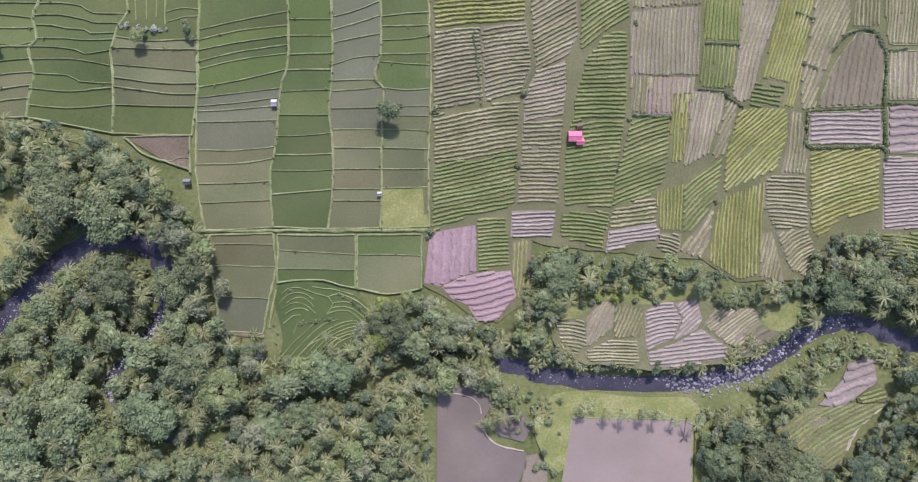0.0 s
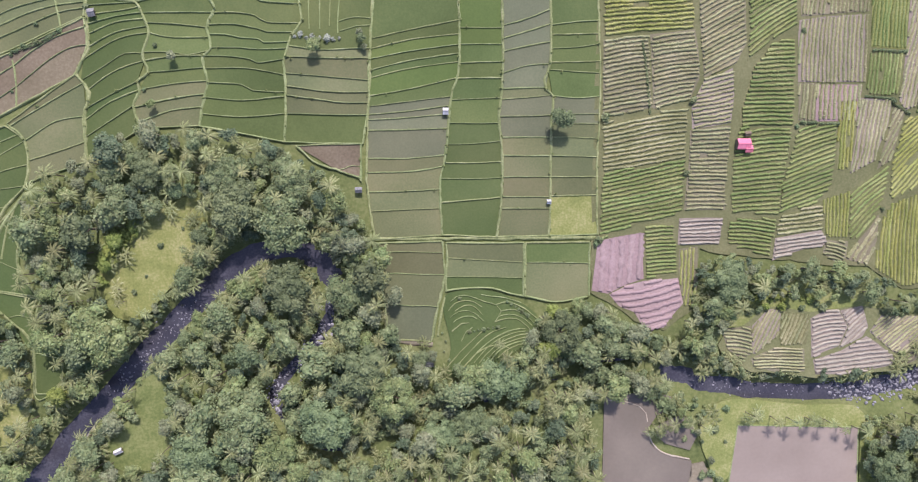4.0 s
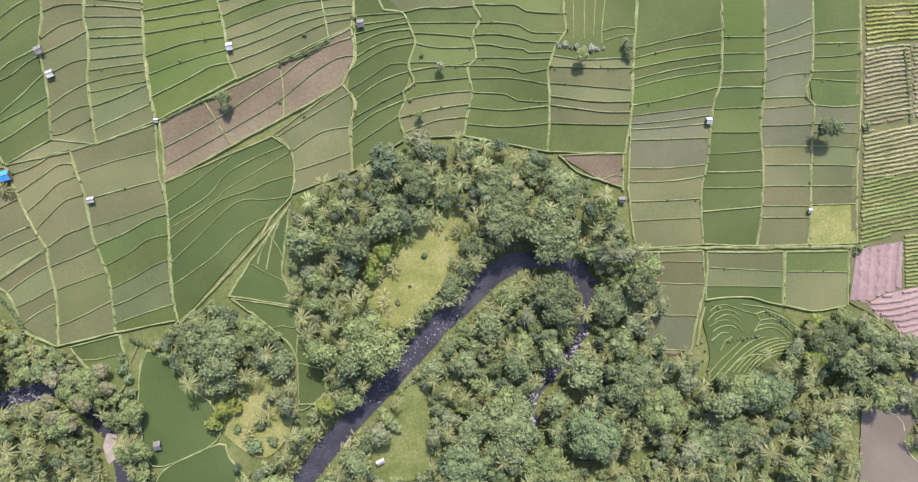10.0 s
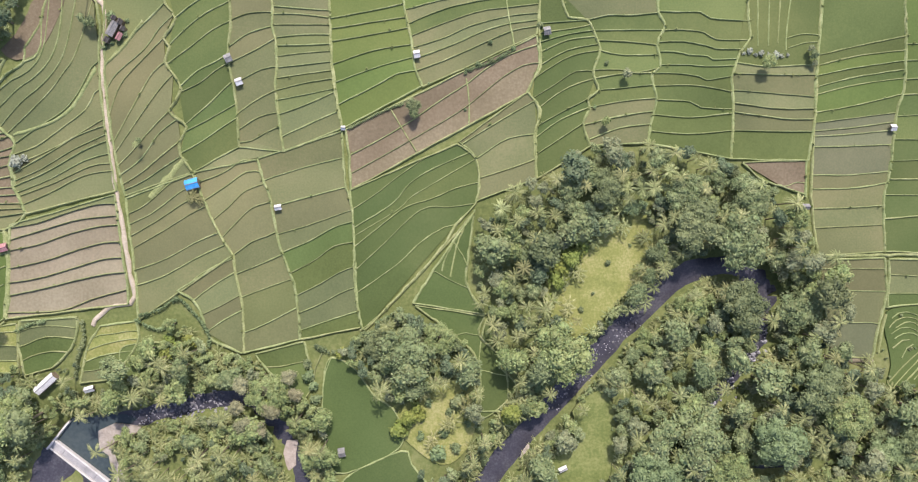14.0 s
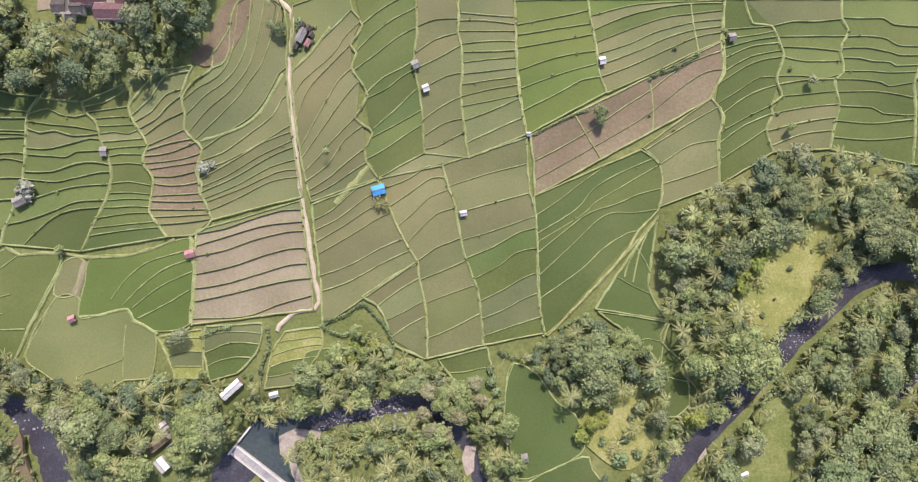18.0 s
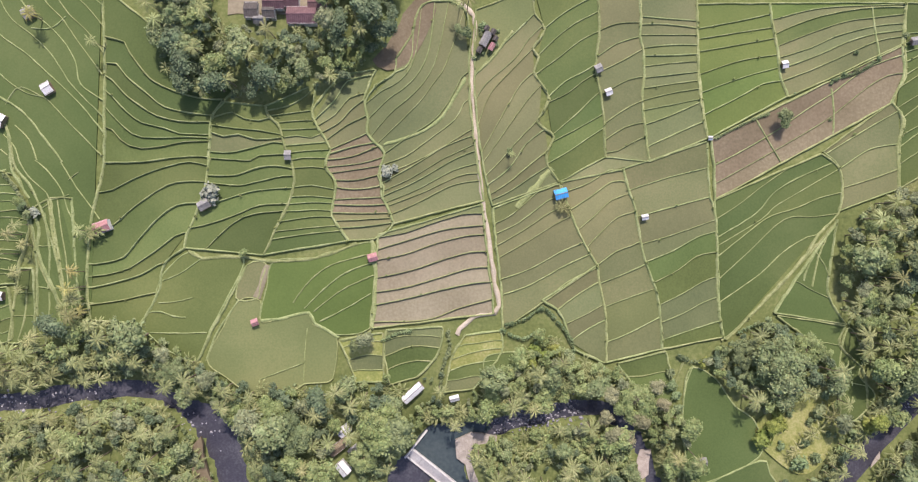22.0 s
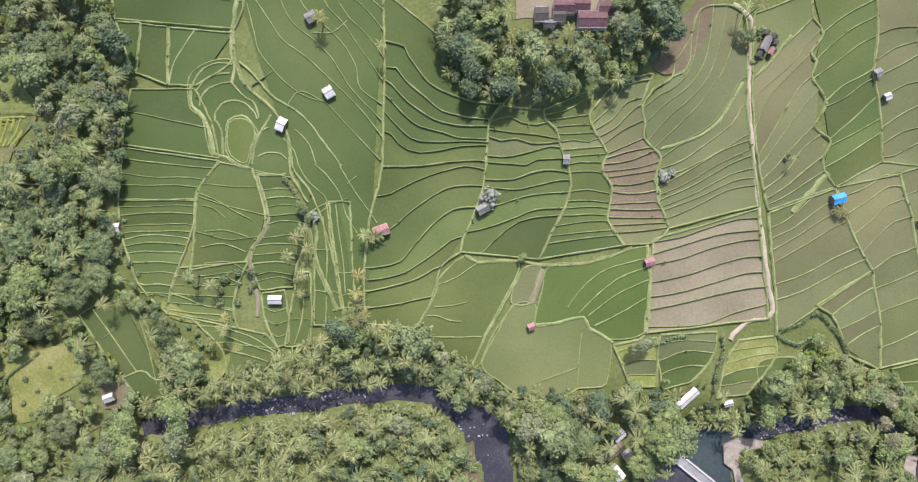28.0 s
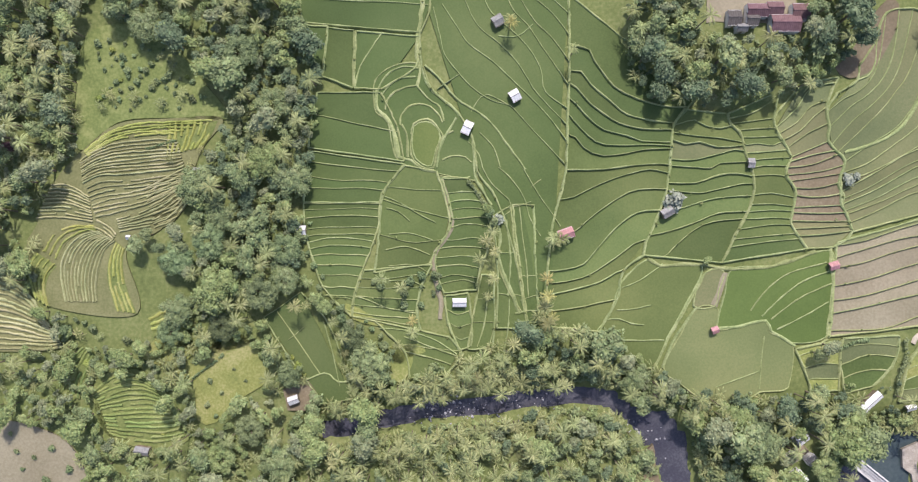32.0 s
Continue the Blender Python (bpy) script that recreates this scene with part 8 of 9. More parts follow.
strip([(-321.4, 84.6), (-321.9, 62.2), (-321.1, 48.4), (-319.6, 37.1), (-318.2, 28.9), (-315.9, 19.2)],
      [(-301.9, 92.4), (-301.5, 83.5), (-298.0, 78.3), (-302.2, 71.9), (-300.3, 69.2), (-301.9, 64.3), (-296.7, 55.0), (-300.7, 47.4), (-295.0, 42.5), (-297.6, 37.0), (-297.1, 32.7), (-293.4, 27.0)], [
    [(-321.7, 62.8), (-315.3, 70.1), (-308.4, 76.9), (-301.7, 83.7)],
    [(-321.5, 54.6), (-317.9, 60.1), (-308.6, 68.2), (-303.6, 75.0), (-298.9, 79.5)],
    [(-320.9, 45.9), (-316.6, 56.6), (-308.7, 65.3), (-302.4, 71.9)],
    [(-319.6, 37.1), (-311.9, 50.7), (-305.9, 60.5), (-301.7, 64.0)],
    [(-319.3, 33.6), (-311.1, 44.9), (-304.1, 54.6), (-299.5, 59.7)],
    [(-318.4, 29.2), (-313.3, 34.1), (-308.3, 40.0), (-300.9, 48.8)],
    [(-317.9, 26.1), (-310.4, 31.6), (-304.4, 40.0), (-297.7, 45.3)],
    [(-317.0, 23.0), (-310.5, 26.9), (-302.6, 33.5), (-297.2, 37.8)],
    [(-316.5, 21.0), (-309.6, 24.3), (-301.7, 29.6), (-297.0, 32.5)],
], "lonnnnnnno", drop=0.22)
strip([(-315.6, 18.4), (-314.5, 5.0), (-313.2, -5.8), (-312.4, -23.1)],
      [(-293.2, 26.6), (-290.4, 19.4), (-286.4, 9.9), (-283.0, 3.5), (-280.2, -1.1)], [
    [(-315.1, 13.1), (-308.8, 16.5), (-298.9, 24.9), (-293.0, 26.1)],
    [(-314.8, 9.6), (-306.9, 13.5), (-297.0, 20.9), (-291.7, 22.9)],
    [(-314.5, 5.6), (-305.0, 11.1), (-296.1, 17.0), (-290.4, 19.4)],
    [(-314.2, 1.3), (-303.1, 7.6), (-295.2, 12.5), (-288.9, 15.8)],
    [(-313.2, -5.8), (-303.3, -2.3), (-291.5, 4.0), (-284.7, 6.7)],
    [(-312.9, -11.2), (-303.5, -7.9), (-291.6, -1.4), (-282.5, 2.7)],
], "lnnnnno", drop=0.2)
strip([(-299.1, -13.1), (-294.0, -16.1), (-290.2, -23.1), (-288.7, -29.1), (-278.0, -34.4)],
      [(-280.2, -1.1), (-279.5, -7.0), (-277.7, -15.2), (-277.0, -23.2), (-277.0, -34.4)], [
    [(-298.1, -13.7), (-290.7, -7.0), (-280.2, -2.0)],
    [(-293.8, -16.3), (-285.8, -10.4), (-279.5, -6.8)],
    [(-291.4, -21.3), (-284.0, -17.9), (-277.8, -14.4)],
    [(-289.3, -27.1), (-283.1, -22.7), (-277.1, -19.8)],
], "lnono", drop=0.15)
strip([(-354.3, 9.6), (-355.7, -3.9), (-356.5, -22.1)],
      [(-319.3, 19.7), (-317.7, 3.9), (-316.0, -10.0), (-315.6, -17.5)], [
    [(-354.3, 8.6), (-345.2, 10.3), (-335.3, 13.7), (-325.4, 16.4), (-319.1, 16.6)],
    [(-354.7, 4.5), (-343.2, 8.0), (-331.4, 11.3), (-318.9, 12.6)],
    [(-355.1, 0.9), (-345.2, 3.0), (-335.3, 6.4), (-325.4, 8.9), (-318.3, 9.5)],
    [(-355.7, -5.2), (-343.2, -2.5), (-331.4, 1.4), (-323.4, 3.5), (-317.7, 3.7)],
    [(-355.9, -10.0), (-345.2, -8.3), (-333.3, -4.9), (-323.4, -2.0), (-317.1, -1.6)],
    [(-356.1, -14.4), (-345.2, -12.2), (-333.3, -9.3), (-323.4, -7.2), (-316.5, -6.6)],
    [(-356.3, -20.1), (-338.3, -19.4), (-327.4, -15.5), (-315.8, -12.4)],
], "osssssss", inner=0.15, drop=0.5)
strip([(-493.8, 92.5), (-494.8, 78.2), (-494.3, 68.2), (-491.0, 60.8), (-481.6, 52.1), (-477.1, 43.4), (-475.7, 33.6), (-470.8, 26.8), (-466.9, 18.5), (-463.3, 6.2), (-460.9, -3.7), (-458.1, -19.5)],
      [(-445.4, 92.4), (-444.9, 76.3), (-445.2, 53.1), (-445.9, 33.7), (-448.0, 24.0), (-450.1, 16.2), (-451.7, 2.4), (-452.2, -9.4), (-451.2, -18.8)], [], "d")
strip([(-532.3, 40.2), (-533.9, 23.0)], [(-500.1, 35.7), (-507.6, 25.9), (-508.4, 23.0)], [(0.205, 0.192, 0.0), (0.489, 0.513, 0.0), (0.716, 0.722, 0.0)], "dddd")
strip([(-533.9, 22.6), (-533.2, 12.2), (-530.7, 3.3), (-527.4, -5.5), (-520.9, -13.0)], [(-508.0, 22.6), (-509.0, 14.2), (-511.6, 6.3), (-514.0, 0.4), (-516.9, -7.5), (-518.0, -15.4)], [(0.056, 0.050, 0.2), (0.131, 0.115, 0.6), (0.227, 0.206, 1.0), (0.284, 0.268, 1.0), (0.341, 0.331, 1.2), (0.399, 0.389, 1.0), (0.462, 0.457, 1.0), (0.542, 0.559, 0.6), (0.628, 0.650, -0.0), (0.736, 0.757, 0.0), (0.846, 0.859, 0.0)], "dgdgdgdgdgdg")
strip([(-500.1, 35.2), (-507.0, 25.9), (-508.4, 13.2), (-510.0, -0.6)], [(-489.4, 33.4), (-486.0, 23.0), (-485.2, 13.2), (-490.0, 6.3), (-491.3, 2.4)], [(0.237, 0.205, 0.0), (0.353, 0.488, -0.6), (0.664, 0.718, -1.2)], "gggg")
strip([(-513.6, 0.0), (-516.6, -7.5), (-517.6, -15.4)], [(-490.7, 2.0), (-494.3, -5.5), (-495.9, -13.4), (-494.7, -20.3)], [(0.172, 0.150, -0.8), (0.371, 0.355, -0.6), (0.565, 0.545, -0.6), (0.752, 0.743, 0.0)], "ggggg")
strip([(-488.0, 31.8), (-484.8, 22.1), (-484.4, 14.2), (-489.4, 6.3), (-488.4, -3.5), (-486.8, -7.5)], [(-478.6, 30.9), (-473.7, 22.1), (-471.1, 15.2), (-471.7, 8.3), (-474.6, 0.4), (-475.6, -6.5)], [(0.149, 0.130, 0.6), (0.223, 0.215, 0.6), (0.286, 0.287, 0.6), (0.362, 0.371, 0.8), (0.428, 0.455, 1.0), (0.549, 0.564, 0.8), (0.633, 0.640, 0.6), (0.708, 0.719, 0.6), (0.779, 0.809, 0.6), (0.874, 0.900, 1.0), (0.924, 0.950, 1.2)], "dgdgdgdgdgdg")
strip([(-486.4, -8.5), (-485.4, -17.4), (-481.5, -26.9)], [(-478.5, -7.5), (-477.5, -16.4), (-477.5, -25.3)], [(0.238, 0.334, -1.0), (0.465, 0.579, -0.8), (0.710, 0.834, -0.6)], "gggg")
strip([(-474.2, -1.5), (-476.9, -15.4), (-478.5, -26.5)], [(-470.1, -1.5), (-469.6, -15.4), (-470.6, -26.5)], [(0.319, 0.317, 0.0), (0.637, 0.634, 0.0)], "ggg")
plot([(-0.0, 82.1), (31.1, 82.7), (31.7, 71.1), (-0.0, 67.6)], "k", "crop_y", 6, 1.50, 0, rim=False)
plot([(-0.0, 66.8), (15.9, 68.4), (17.2, 43.4), (-0.0, 40.0)], "e", "crop_d", 9, 1.45, 0.4, rim=False)
plot([(16.5, 68.4), (31.7, 70.3), (33.9, 58.5), (33.3, 53.5), (30.9, 46.5), (17.8, 43.0)], "e", "crop_d", 11, 1.45, 0.4, rim=False)
plot([(-0.1, 38.0), (18.0, 41.4), (29.9, 44.6), (29.1, 26.2), (-0.1, 21.1)], "k", "crop_d", 9, 1.45, 0.5, rim=False)
plot([(-0.1, 20.5), (29.1, 25.8), (28.2, 6.9), (12.0, 2.8), (-1.1, -2.6)], "k", "crop_g", 12, 1.45, 0.5, rim=False)
plot([(33.1, 82.7), (49.3, 82.9), (50.1, 65.7), (46.5, 58.6), (35.3, 53.9), (33.8, 69.5)], "e", "crop_d", 28, 1.50, 0.5, rim=False)
plot([(35.3, 53.3), (45.7, 56.8), (46.2, 47.6), (45.1, 38.5), (31.7, 36.0), (31.1, 43.4)], "p", "crop_d", 12, 1.41, 0, rim=False)
plot([(30.9, 35.4), (45.1, 37.7), (44.2, 23.2), (43.3, 7.7), (29.0, 7.7), (30.2, 23.2)], "e", "crop_d", 2, 1.45, 0.2, rim=False)
plot([(50.8, 82.9), (67.7, 83.1), (67.9, 71.9), (58.7, 67.4), (50.6, 59.3), (51.1, 69.7)], "k", "crop_g", 33, 1.45, 0.5, rim=False)
plot([(52.7, 57.7), (58.7, 65.4), (67.3, 68.9), (67.6, 47.7), (66.9, 37.6), (48.4, 36.9), (48.3, 41.5), (51.1, 51.6)], "k", "crop_g", 3, 1.50, 0.4, rim=False)
plot([(47.9, 36.5), (66.9, 37.0), (64.8, 21.3), (62.5, 6.5), (45.3, 6.5), (45.8, 23.2)], "k", "crop_g", 5, 1.50, 0.5, rim=False)
plot([(27.2, 4.8), (42.9, 5.2), (41.7, -4.0), (26.8, -4.4)], "p", "crop_p", 2, 1.32, 0.2, rim=False)
plot([(44.5, 4.4), (61.9, 5.2), (59.6, -8.6), (44.6, -4.4)], "k", "crop_g", -6, 1.41, 0.3, rim=False)
plot([(15.1, 1.5), (25.3, 3.6), (26.9, -14.7), (15.1, -16.2)], "k", "crop_g", 2, 1.32, 0.2, rim=False)
plot([(-1.3, -3.4), (14.1, -0.1), (14.9, -16.2), (7.9, -18.6), (2.2, -21.5), (-3.6, -20.6)], "q", "q", 88, 3.4, 0, rim=False)
plot([(2.6, -21.7), (8.9, -18.8), (15.1, -17.0), (27.3, -16.4), (29.0, -25.1), (24.9, -29.9), (22.4, -34.0), (15.2, -34.0), (12.0, -28.1), (5.9, -25.6)], "q", "q", 9, 2.3, -1.2, rim=False)
plot([(27.2, -5.9), (33.6, -5.1), (33.7, -17.9), (32.3, -26.6), (29.8, -26.1), (27.7, -17.8)], "e", "crop_y", 86, 1.32, 0, rim=False)
plot([(68.5, 73.9), (79.1, 75.2), (93.1, 76.1), (92.9, 64.1), (92.5, 52.3), (68.8, 52.2)], "p", "crop_d", 87, 1.45, 0, rim=False)
plot([(68.8, 51.8), (75.0, 51.8), (74.7, 39.0), (68.9, 39.0)], "e", "crop_d", 87, 1.41, 0, rim=False)
plot([(75.4, 51.8), (91.9, 51.9), (90.1, 38.9), (75.1, 39.0)], "q", "crop_d", 87, 1.76, 0, rim=False)
plot([(69.2, 82.9), (93.4, 83.2), (93.5, 76.9), (79.1, 76.0), (69.3, 75.1)], "e", "crop_d", 84, 1.41, 0, rim=False)
plot([(94.4, 83.4), (107.9, 83.3), (106.8, 63.8), (94.4, 64.5)], "y", "crop_g", 86, 1.32, 0, rim=False)
plot([(93.8, 62.9), (105.6, 63.0), (104.5, 48.0), (93.2, 47.9)], "k", "crop_g", 85, 1.32, 0, rim=False)
plot([(108.3, 83.3), (122.4, 83.5), (119.0, 70.4), (114.6, 59.2), (111.8, 44.9), (107.1, 42.7), (104.9, 45.9), (106.7, 60.1), (107.7, 72.3)], "p", "crop_d", 76, 1.50, 0, rim=False)
plot([(69.0, 37.0), (82.8, 37.7), (82.4, 25.0), (81.1, 16.2), (76.0, 10.0), (62.5, 6.5), (63.8, 17.2), (66.6, 27.4)], "k", "crop_g", 20, 1.45, 0.8, rim=False)
plot([(83.3, 45.8), (90.0, 46.2), (89.3, 36.7), (87.5, 22.3), (83.1, 21.3), (83.1, 34.6)], "k", "crop_y", 85, 1.23, 0, rim=False)
plot([(90.6, 46.8), (102.4, 46.3), (100.9, 37.7), (96.6, 25.0), (87.9, 20.3), (89.7, 34.6)], "p", "crop_d", 78, 1.41, 0, rim=False)
plot([(102.9, 44.9), (107.1, 41.9), (104.8, 34.7), (102.5, 25.1), (97.7, 22.4), (101.8, 37.7)], "e", "crop_d", 62, 1.32, 0, rim=False)
plot([(107.5, 40.8), (124.5, 40.9), (124.8, 30.7), (120.8, 19.4), (102.1, 11.1), (102.9, 24.4)], "k", "crop_y", 44, 1.32, 0.6, rim=False)
plot([(112.8, 50.9), (124.5, 49.7), (121.3, 41.5), (110.2, 41.9)], "k", "crop_g", -8, 1.50, 0, rim=False)
plot([(122.4, 83.5), (133.4, 83.6), (131.2, 66.4), (128.5, 48.1), (126.0, 40.7), (122.4, 41.9), (124.9, 49.7), (115.4, 51.7), (117.7, 62.3)], "k", "crop_y", 75, 1.23, 0, rim=False)
plot([(134.0, 83.6), (146.3, 83.8), (145.7, 69.6), (140.7, 62.5), (135.8, 50.2), (134.4, 41.2), (129.8, 40.3), (129.6, 54.2), (132.7, 69.7)], "e", "crop_d", 68, 1.50, 0, rim=False)
plot([(147.0, 83.8), (156.4, 83.9), (156.6, 69.9), (146.8, 69.4)], "k", "crop_d", 86, 1.32, 0, rim=False)
plot([(126.0, 39.5), (129.4, 39.9), (131.8, 27.6), (132.0, 18.1), (123.2, 18.1), (125.4, 29.7)], "e", "crop_d", 85, 1.32, 0, rim=False)
plot([(117.7, 16.9), (131.6, 17.3), (133.4, -0.5), (121.4, -1.8), (116.9, 6.9)], "e", "crop_d", -2, 1.41, 0.4, rim=False)
plot([(102.8, 10.0), (117.4, 15.6), (116.9, 6.9), (115.6, -18.1), (107.6, -19.7), (96.3, -11.7), (99.3, -3.4), (100.1, 4.9)], "k", "crop_y", 88, 1.32, 0, rim=False)
plot([(115.7, -3.4), (120.3, -2.4), (125.0, -20.2), (116.5, -19.1)], "e", "crop_d", 80, 1.32, 0, rim=False)
plot([(88.0, 14.7), (102.1, 23.8), (101.0, 15.2), (98.6, 8.0), (91.9, -2.4), (87.7, -2.4)], "k", "crop_g", 42, 1.41, 1, rim=False)
plot([(91.9, -3.0), (99.1, 6.5), (98.2, -3.4), (95.2, -11.7), (86.8, -9.7)], "e", "crop_d", 60, 2.11, 0, rim=False)
plot([(78.1, 11.4), (87.6, 14.7), (87.3, -2.4), (80.0, -2.4)], "k", "crop_y", 88, 1.23, 0, rim=False)
plot([(62.5, 5.2), (78.1, 10.6), (78.6, 1.1), (61.6, -1.8)], "k", "crop_d", 9, 1.50, 0, rim=False)
plot([(61.6, -2.2), (78.7, 0.5), (80.4, -4.5), (72.1, -6.5), (60.6, -10.0)], "p", "crop_p", 10, 1.41, 0, rim=False)
plot([(79.5, -3.0), (87.3, -3.4), (86.8, -9.7), (83.7, -11.7), (78.4, -7.6)], "e", "crop_d", -12, 1.32, 0.6, rim=False)
plot([(132.7, 26.4), (158.5, 26.9), (158.8, 4.9), (145.6, 2.4), (137.3, -5.1), (134.3, -2.4)], "k", "crop_y", 19, 1.50, 0.6, rim=False)
plot([(159.8, 24.0), (179.2, 24.1), (180.2, -1.4), (160.2, -1.4)], "p", "crop_p", 3, 1.32, 0, rim=False)
plot([(159.7, -3.5), (180.2, -2.6), (180.8, -18.2), (164.4, -18.2), (159.9, -9.8)], "k", "crop_g", -12, 1.41, 1, rim=False)
plot([(121.4, -2.4), (133.0, -1.4), (137.5, -11.8), (136.7, -20.2), (127.0, -16.0)], "e", "crop_d", 35, 1.32, 1.5, rim=False)
plot([(42.8, -34.1), (53.6, -33.5), (54.3, -42.9), (50.6, -45.4), (44.9, -41.8)], "e", "crop_d", -6, 1.32, 0.6, rim=False)
plot([(53.7, -42.9), (54.0, -33.5), (59.8, -27.3), (64.0, -27.9), (63.5, -36.7), (54.8, -43.4)], "p", "crop_d", 62, 1.32, 0, rim=False)
plot([(64.2, -28.3), (74.1, -29.4), (73.6, -39.9), (64.2, -40.5), (63.7, -36.7)], "k", "crop_d", 68, 1.32, 0, rim=False)
plot([(53.7, -45.0), (62.1, -40.9), (72.6, -41.4), (73.1, -49.8), (63.2, -49.7), (54.4, -48.2)], "e", "crop_d", 1, 1.15, 0.3, rim=False)
plot([(75.1, -30.5), (80.8, -28.0), (85.0, -28.0), (88.0, -33.7), (85.2, -41.0), (75.4, -44.8)], "p", "crop_p", 12, 1.41, 0.8, rim=False)
plot([(85.4, -28.0), (93.4, -26.8), (95.6, -33.7), (93.6, -37.5), (85.6, -41.4), (88.5, -33.9)], "p", "crop_p", 42, 1.32, 0.5, rim=False)
plot([(75.8, -45.4), (86.3, -42.3), (95.3, -37.3), (104.3, -43.7), (105.6, -45.4), (104.4, -47.9), (89.6, -50.7), (76.9, -50.7)], "p", "crop_p", 6, 1.50, 0.6, rim=False)
plot([(96.3, -36.0), (100.2, -29.5), (114.6, -30.2), (117.3, -35.5), (109.0, -44.3), (104.7, -42.8)], "p", "crop_d", 38, 1.23, 0, rim=False)
plot([(109.6, -45.0), (117.5, -36.6), (123.3, -38.7), (115.0, -45.4), (107.6, -48.5)], "e", "e", 30, 3, 0, rim=False)
plot([(117.6, -31.7), (125.2, -28.6), (131.5, -26.5), (130.7, -33.9), (124.4, -38.3), (118.2, -36.1)], "y", label="yellow-green grass at the tip of the river meadow", name="grass_clearing", category="field")
plot([(43.2, -33.5), (50.4, -27.2), (55.6, -24.1), (61.8, -19.6), (70.1, -16.9), (78.5, -19.6), (93.3, -22.2), (100.8, -27.4), (93.4, -26.4), (85.0, -27.2), (74.5, -28.4), (59.8, -26.7), (50.5, -33.1)], "y", label="lime-green grass bank above the river meadow", name="grass_clearing", category="field")
plot([(123.0, -69.3), (134.8, -66.9), (151.9, -64.9), (162.8, -65.4), (150.2, -78.2), (147.5, -88.5), (141.4, -88.4), (133.0, -82.3), (123.2, -77.9)], "e", "crop_g", 32, 1.76, 1.5, rim=False)
plot([(153.0, -62.7), (160.3, -57.4), (164.4, -61.1), (163.2, -64.5), (153.2, -64.4)], "k", "crop_g", 15, 1.58, 0, rim=False)
plot([(139.0, -64.7), (147.4, -56.3), (149.3, -50.3), (157.9, -47.8), (160.3, -56.8), (151.9, -62.3), (146.8, -66.3)], "p", "p", 20, 3.5, 0, rim=False)
plot([(1.3, -57.3), (18.3, -56.5), (24.8, -58.5), (26.5, -62.0), (20.0, -65.2), (16.6, -70.0), (18.2, -75.2), (21.4, -78.6), (26.0, -80.3), (32.6, -81.4), (32.9, -86.0), (30.6, -91.0), (28.9, -97.9), (0.7, -97.6)], "mud", label="bare wet purple-brown mud field beside the woods", name="mud_field", category="field", rim=False)
plot([(19.6, -70.0), (20.6, -72.8), (23.2, -75.0), (26.8, -76.7), (32.4, -77.8), (34.5, -73.0), (32.5, -66.5), (27.5, -65.5), (22.0, -68.0)], "mud", label="bare wet purple-brown patch within a curved bund", name="mud_field", category="field", rim=False)
plot([(33.0, -82.6), (37.4, -82.0), (40.5, -88.0), (41.0, -97.8), (29.6, -97.6), (31.2, -91.2)], "s", label="pale bare earth beside a mud field", name="mud_field", category="field", rim=False)
track([(17.0, -71.5), (18.6, -75.0), (21.4, -77.9), (25.8, -79.7), (32.0, -80.9)], 0.3, "path")
track([(2.5, -59.4), (8.8, -60.1), (13.6, -61.6), (16.2, -64.1), (16.8, -67.2)], 0.25, "path")
track([(164.5, -64.5), (158.6, -69.6), (153.3, -74.5), (149.7, -82.0)], .55, "path")
plot([(132.3, 39.4), (158.4, 40.6), (158.8, 28.6), (132.6, 28.5)], "p", "crop_p", 2, 1.6, 0.3)
plot([(160.5, 41.8), (178.6, 41.9), (179.2, 25.4), (161.0, 25.3)], "p", "p", 2, 3, 0)
plot([(160.1, 61.1), (177.9, 61.2), (178.5, 44.4), (160.6, 44.3)], "p", "crop_d", 88, 1.68, 0)
plot([(157.6, 84.0), (177.0, 84.2), (177.8, 63.7), (160.0, 63.5)], "e", "crop_d", 88, 1.18, 0)
plot([(142.4, 58.9), (148.9, 67.1), (155.3, 66.7), (158.8, 60.2), (157.7, 42.2), (135.8, 41.3), (139.3, 52.3)], "e", "e", 80, 2.2, 0)
plot([(-353.0, 73.8), (-343.1, 86.4), (-337.2, 91.3), (-334.7, 84.5), (-342.3, 68.9), (-351.1, 64.5), (-356.4, 68.4)], "b", label="rough bare brown plot beside the hill woods", name="bare_plot", category="field", rim=False)
contour_plot([(-617.0, -38.3), (-614.2, -31.8), (-609.0, -25.9)], [(-609.8, -43.7), (-607.6, -36.4), (-604.3, -28.4)], "c", "crop_g", 1.7)
contour_plot([(-602.4, 17.4), (-598.1, 14.9), (-596.6, 12.3)], [(-607.9, 13.5), (-603.1, 12.3), (-598.2, 9.6)], "k", "crop_d", 1.2)
contour_plot([(-587.2, 28.0), (-580.3, 31.5), (-572.9, 34.8)], [(-583.5, 13.5), (-577.6, 16.3), (-571.6, 23.7)], "k", "crop_d", 1.4)
contour_plot([(-606.8, 39.9), (-595.9, 47.7), (-578.3, 50.2), (-562.3, 50.5)], [(-605.8, 38.3), (-596.0, 43.4), (-584.2, 45.0), (-578.4, 45.4)], "k", "crop_y", 1.6)
contour_plot([(-579.3, 48.9), (-579.3, 44.4), (-580.0, 39.1)], [(-562.3, 50.1), (-564.3, 45.4), (-567.7, 41.1)], "c", "crop_y", 1.9)
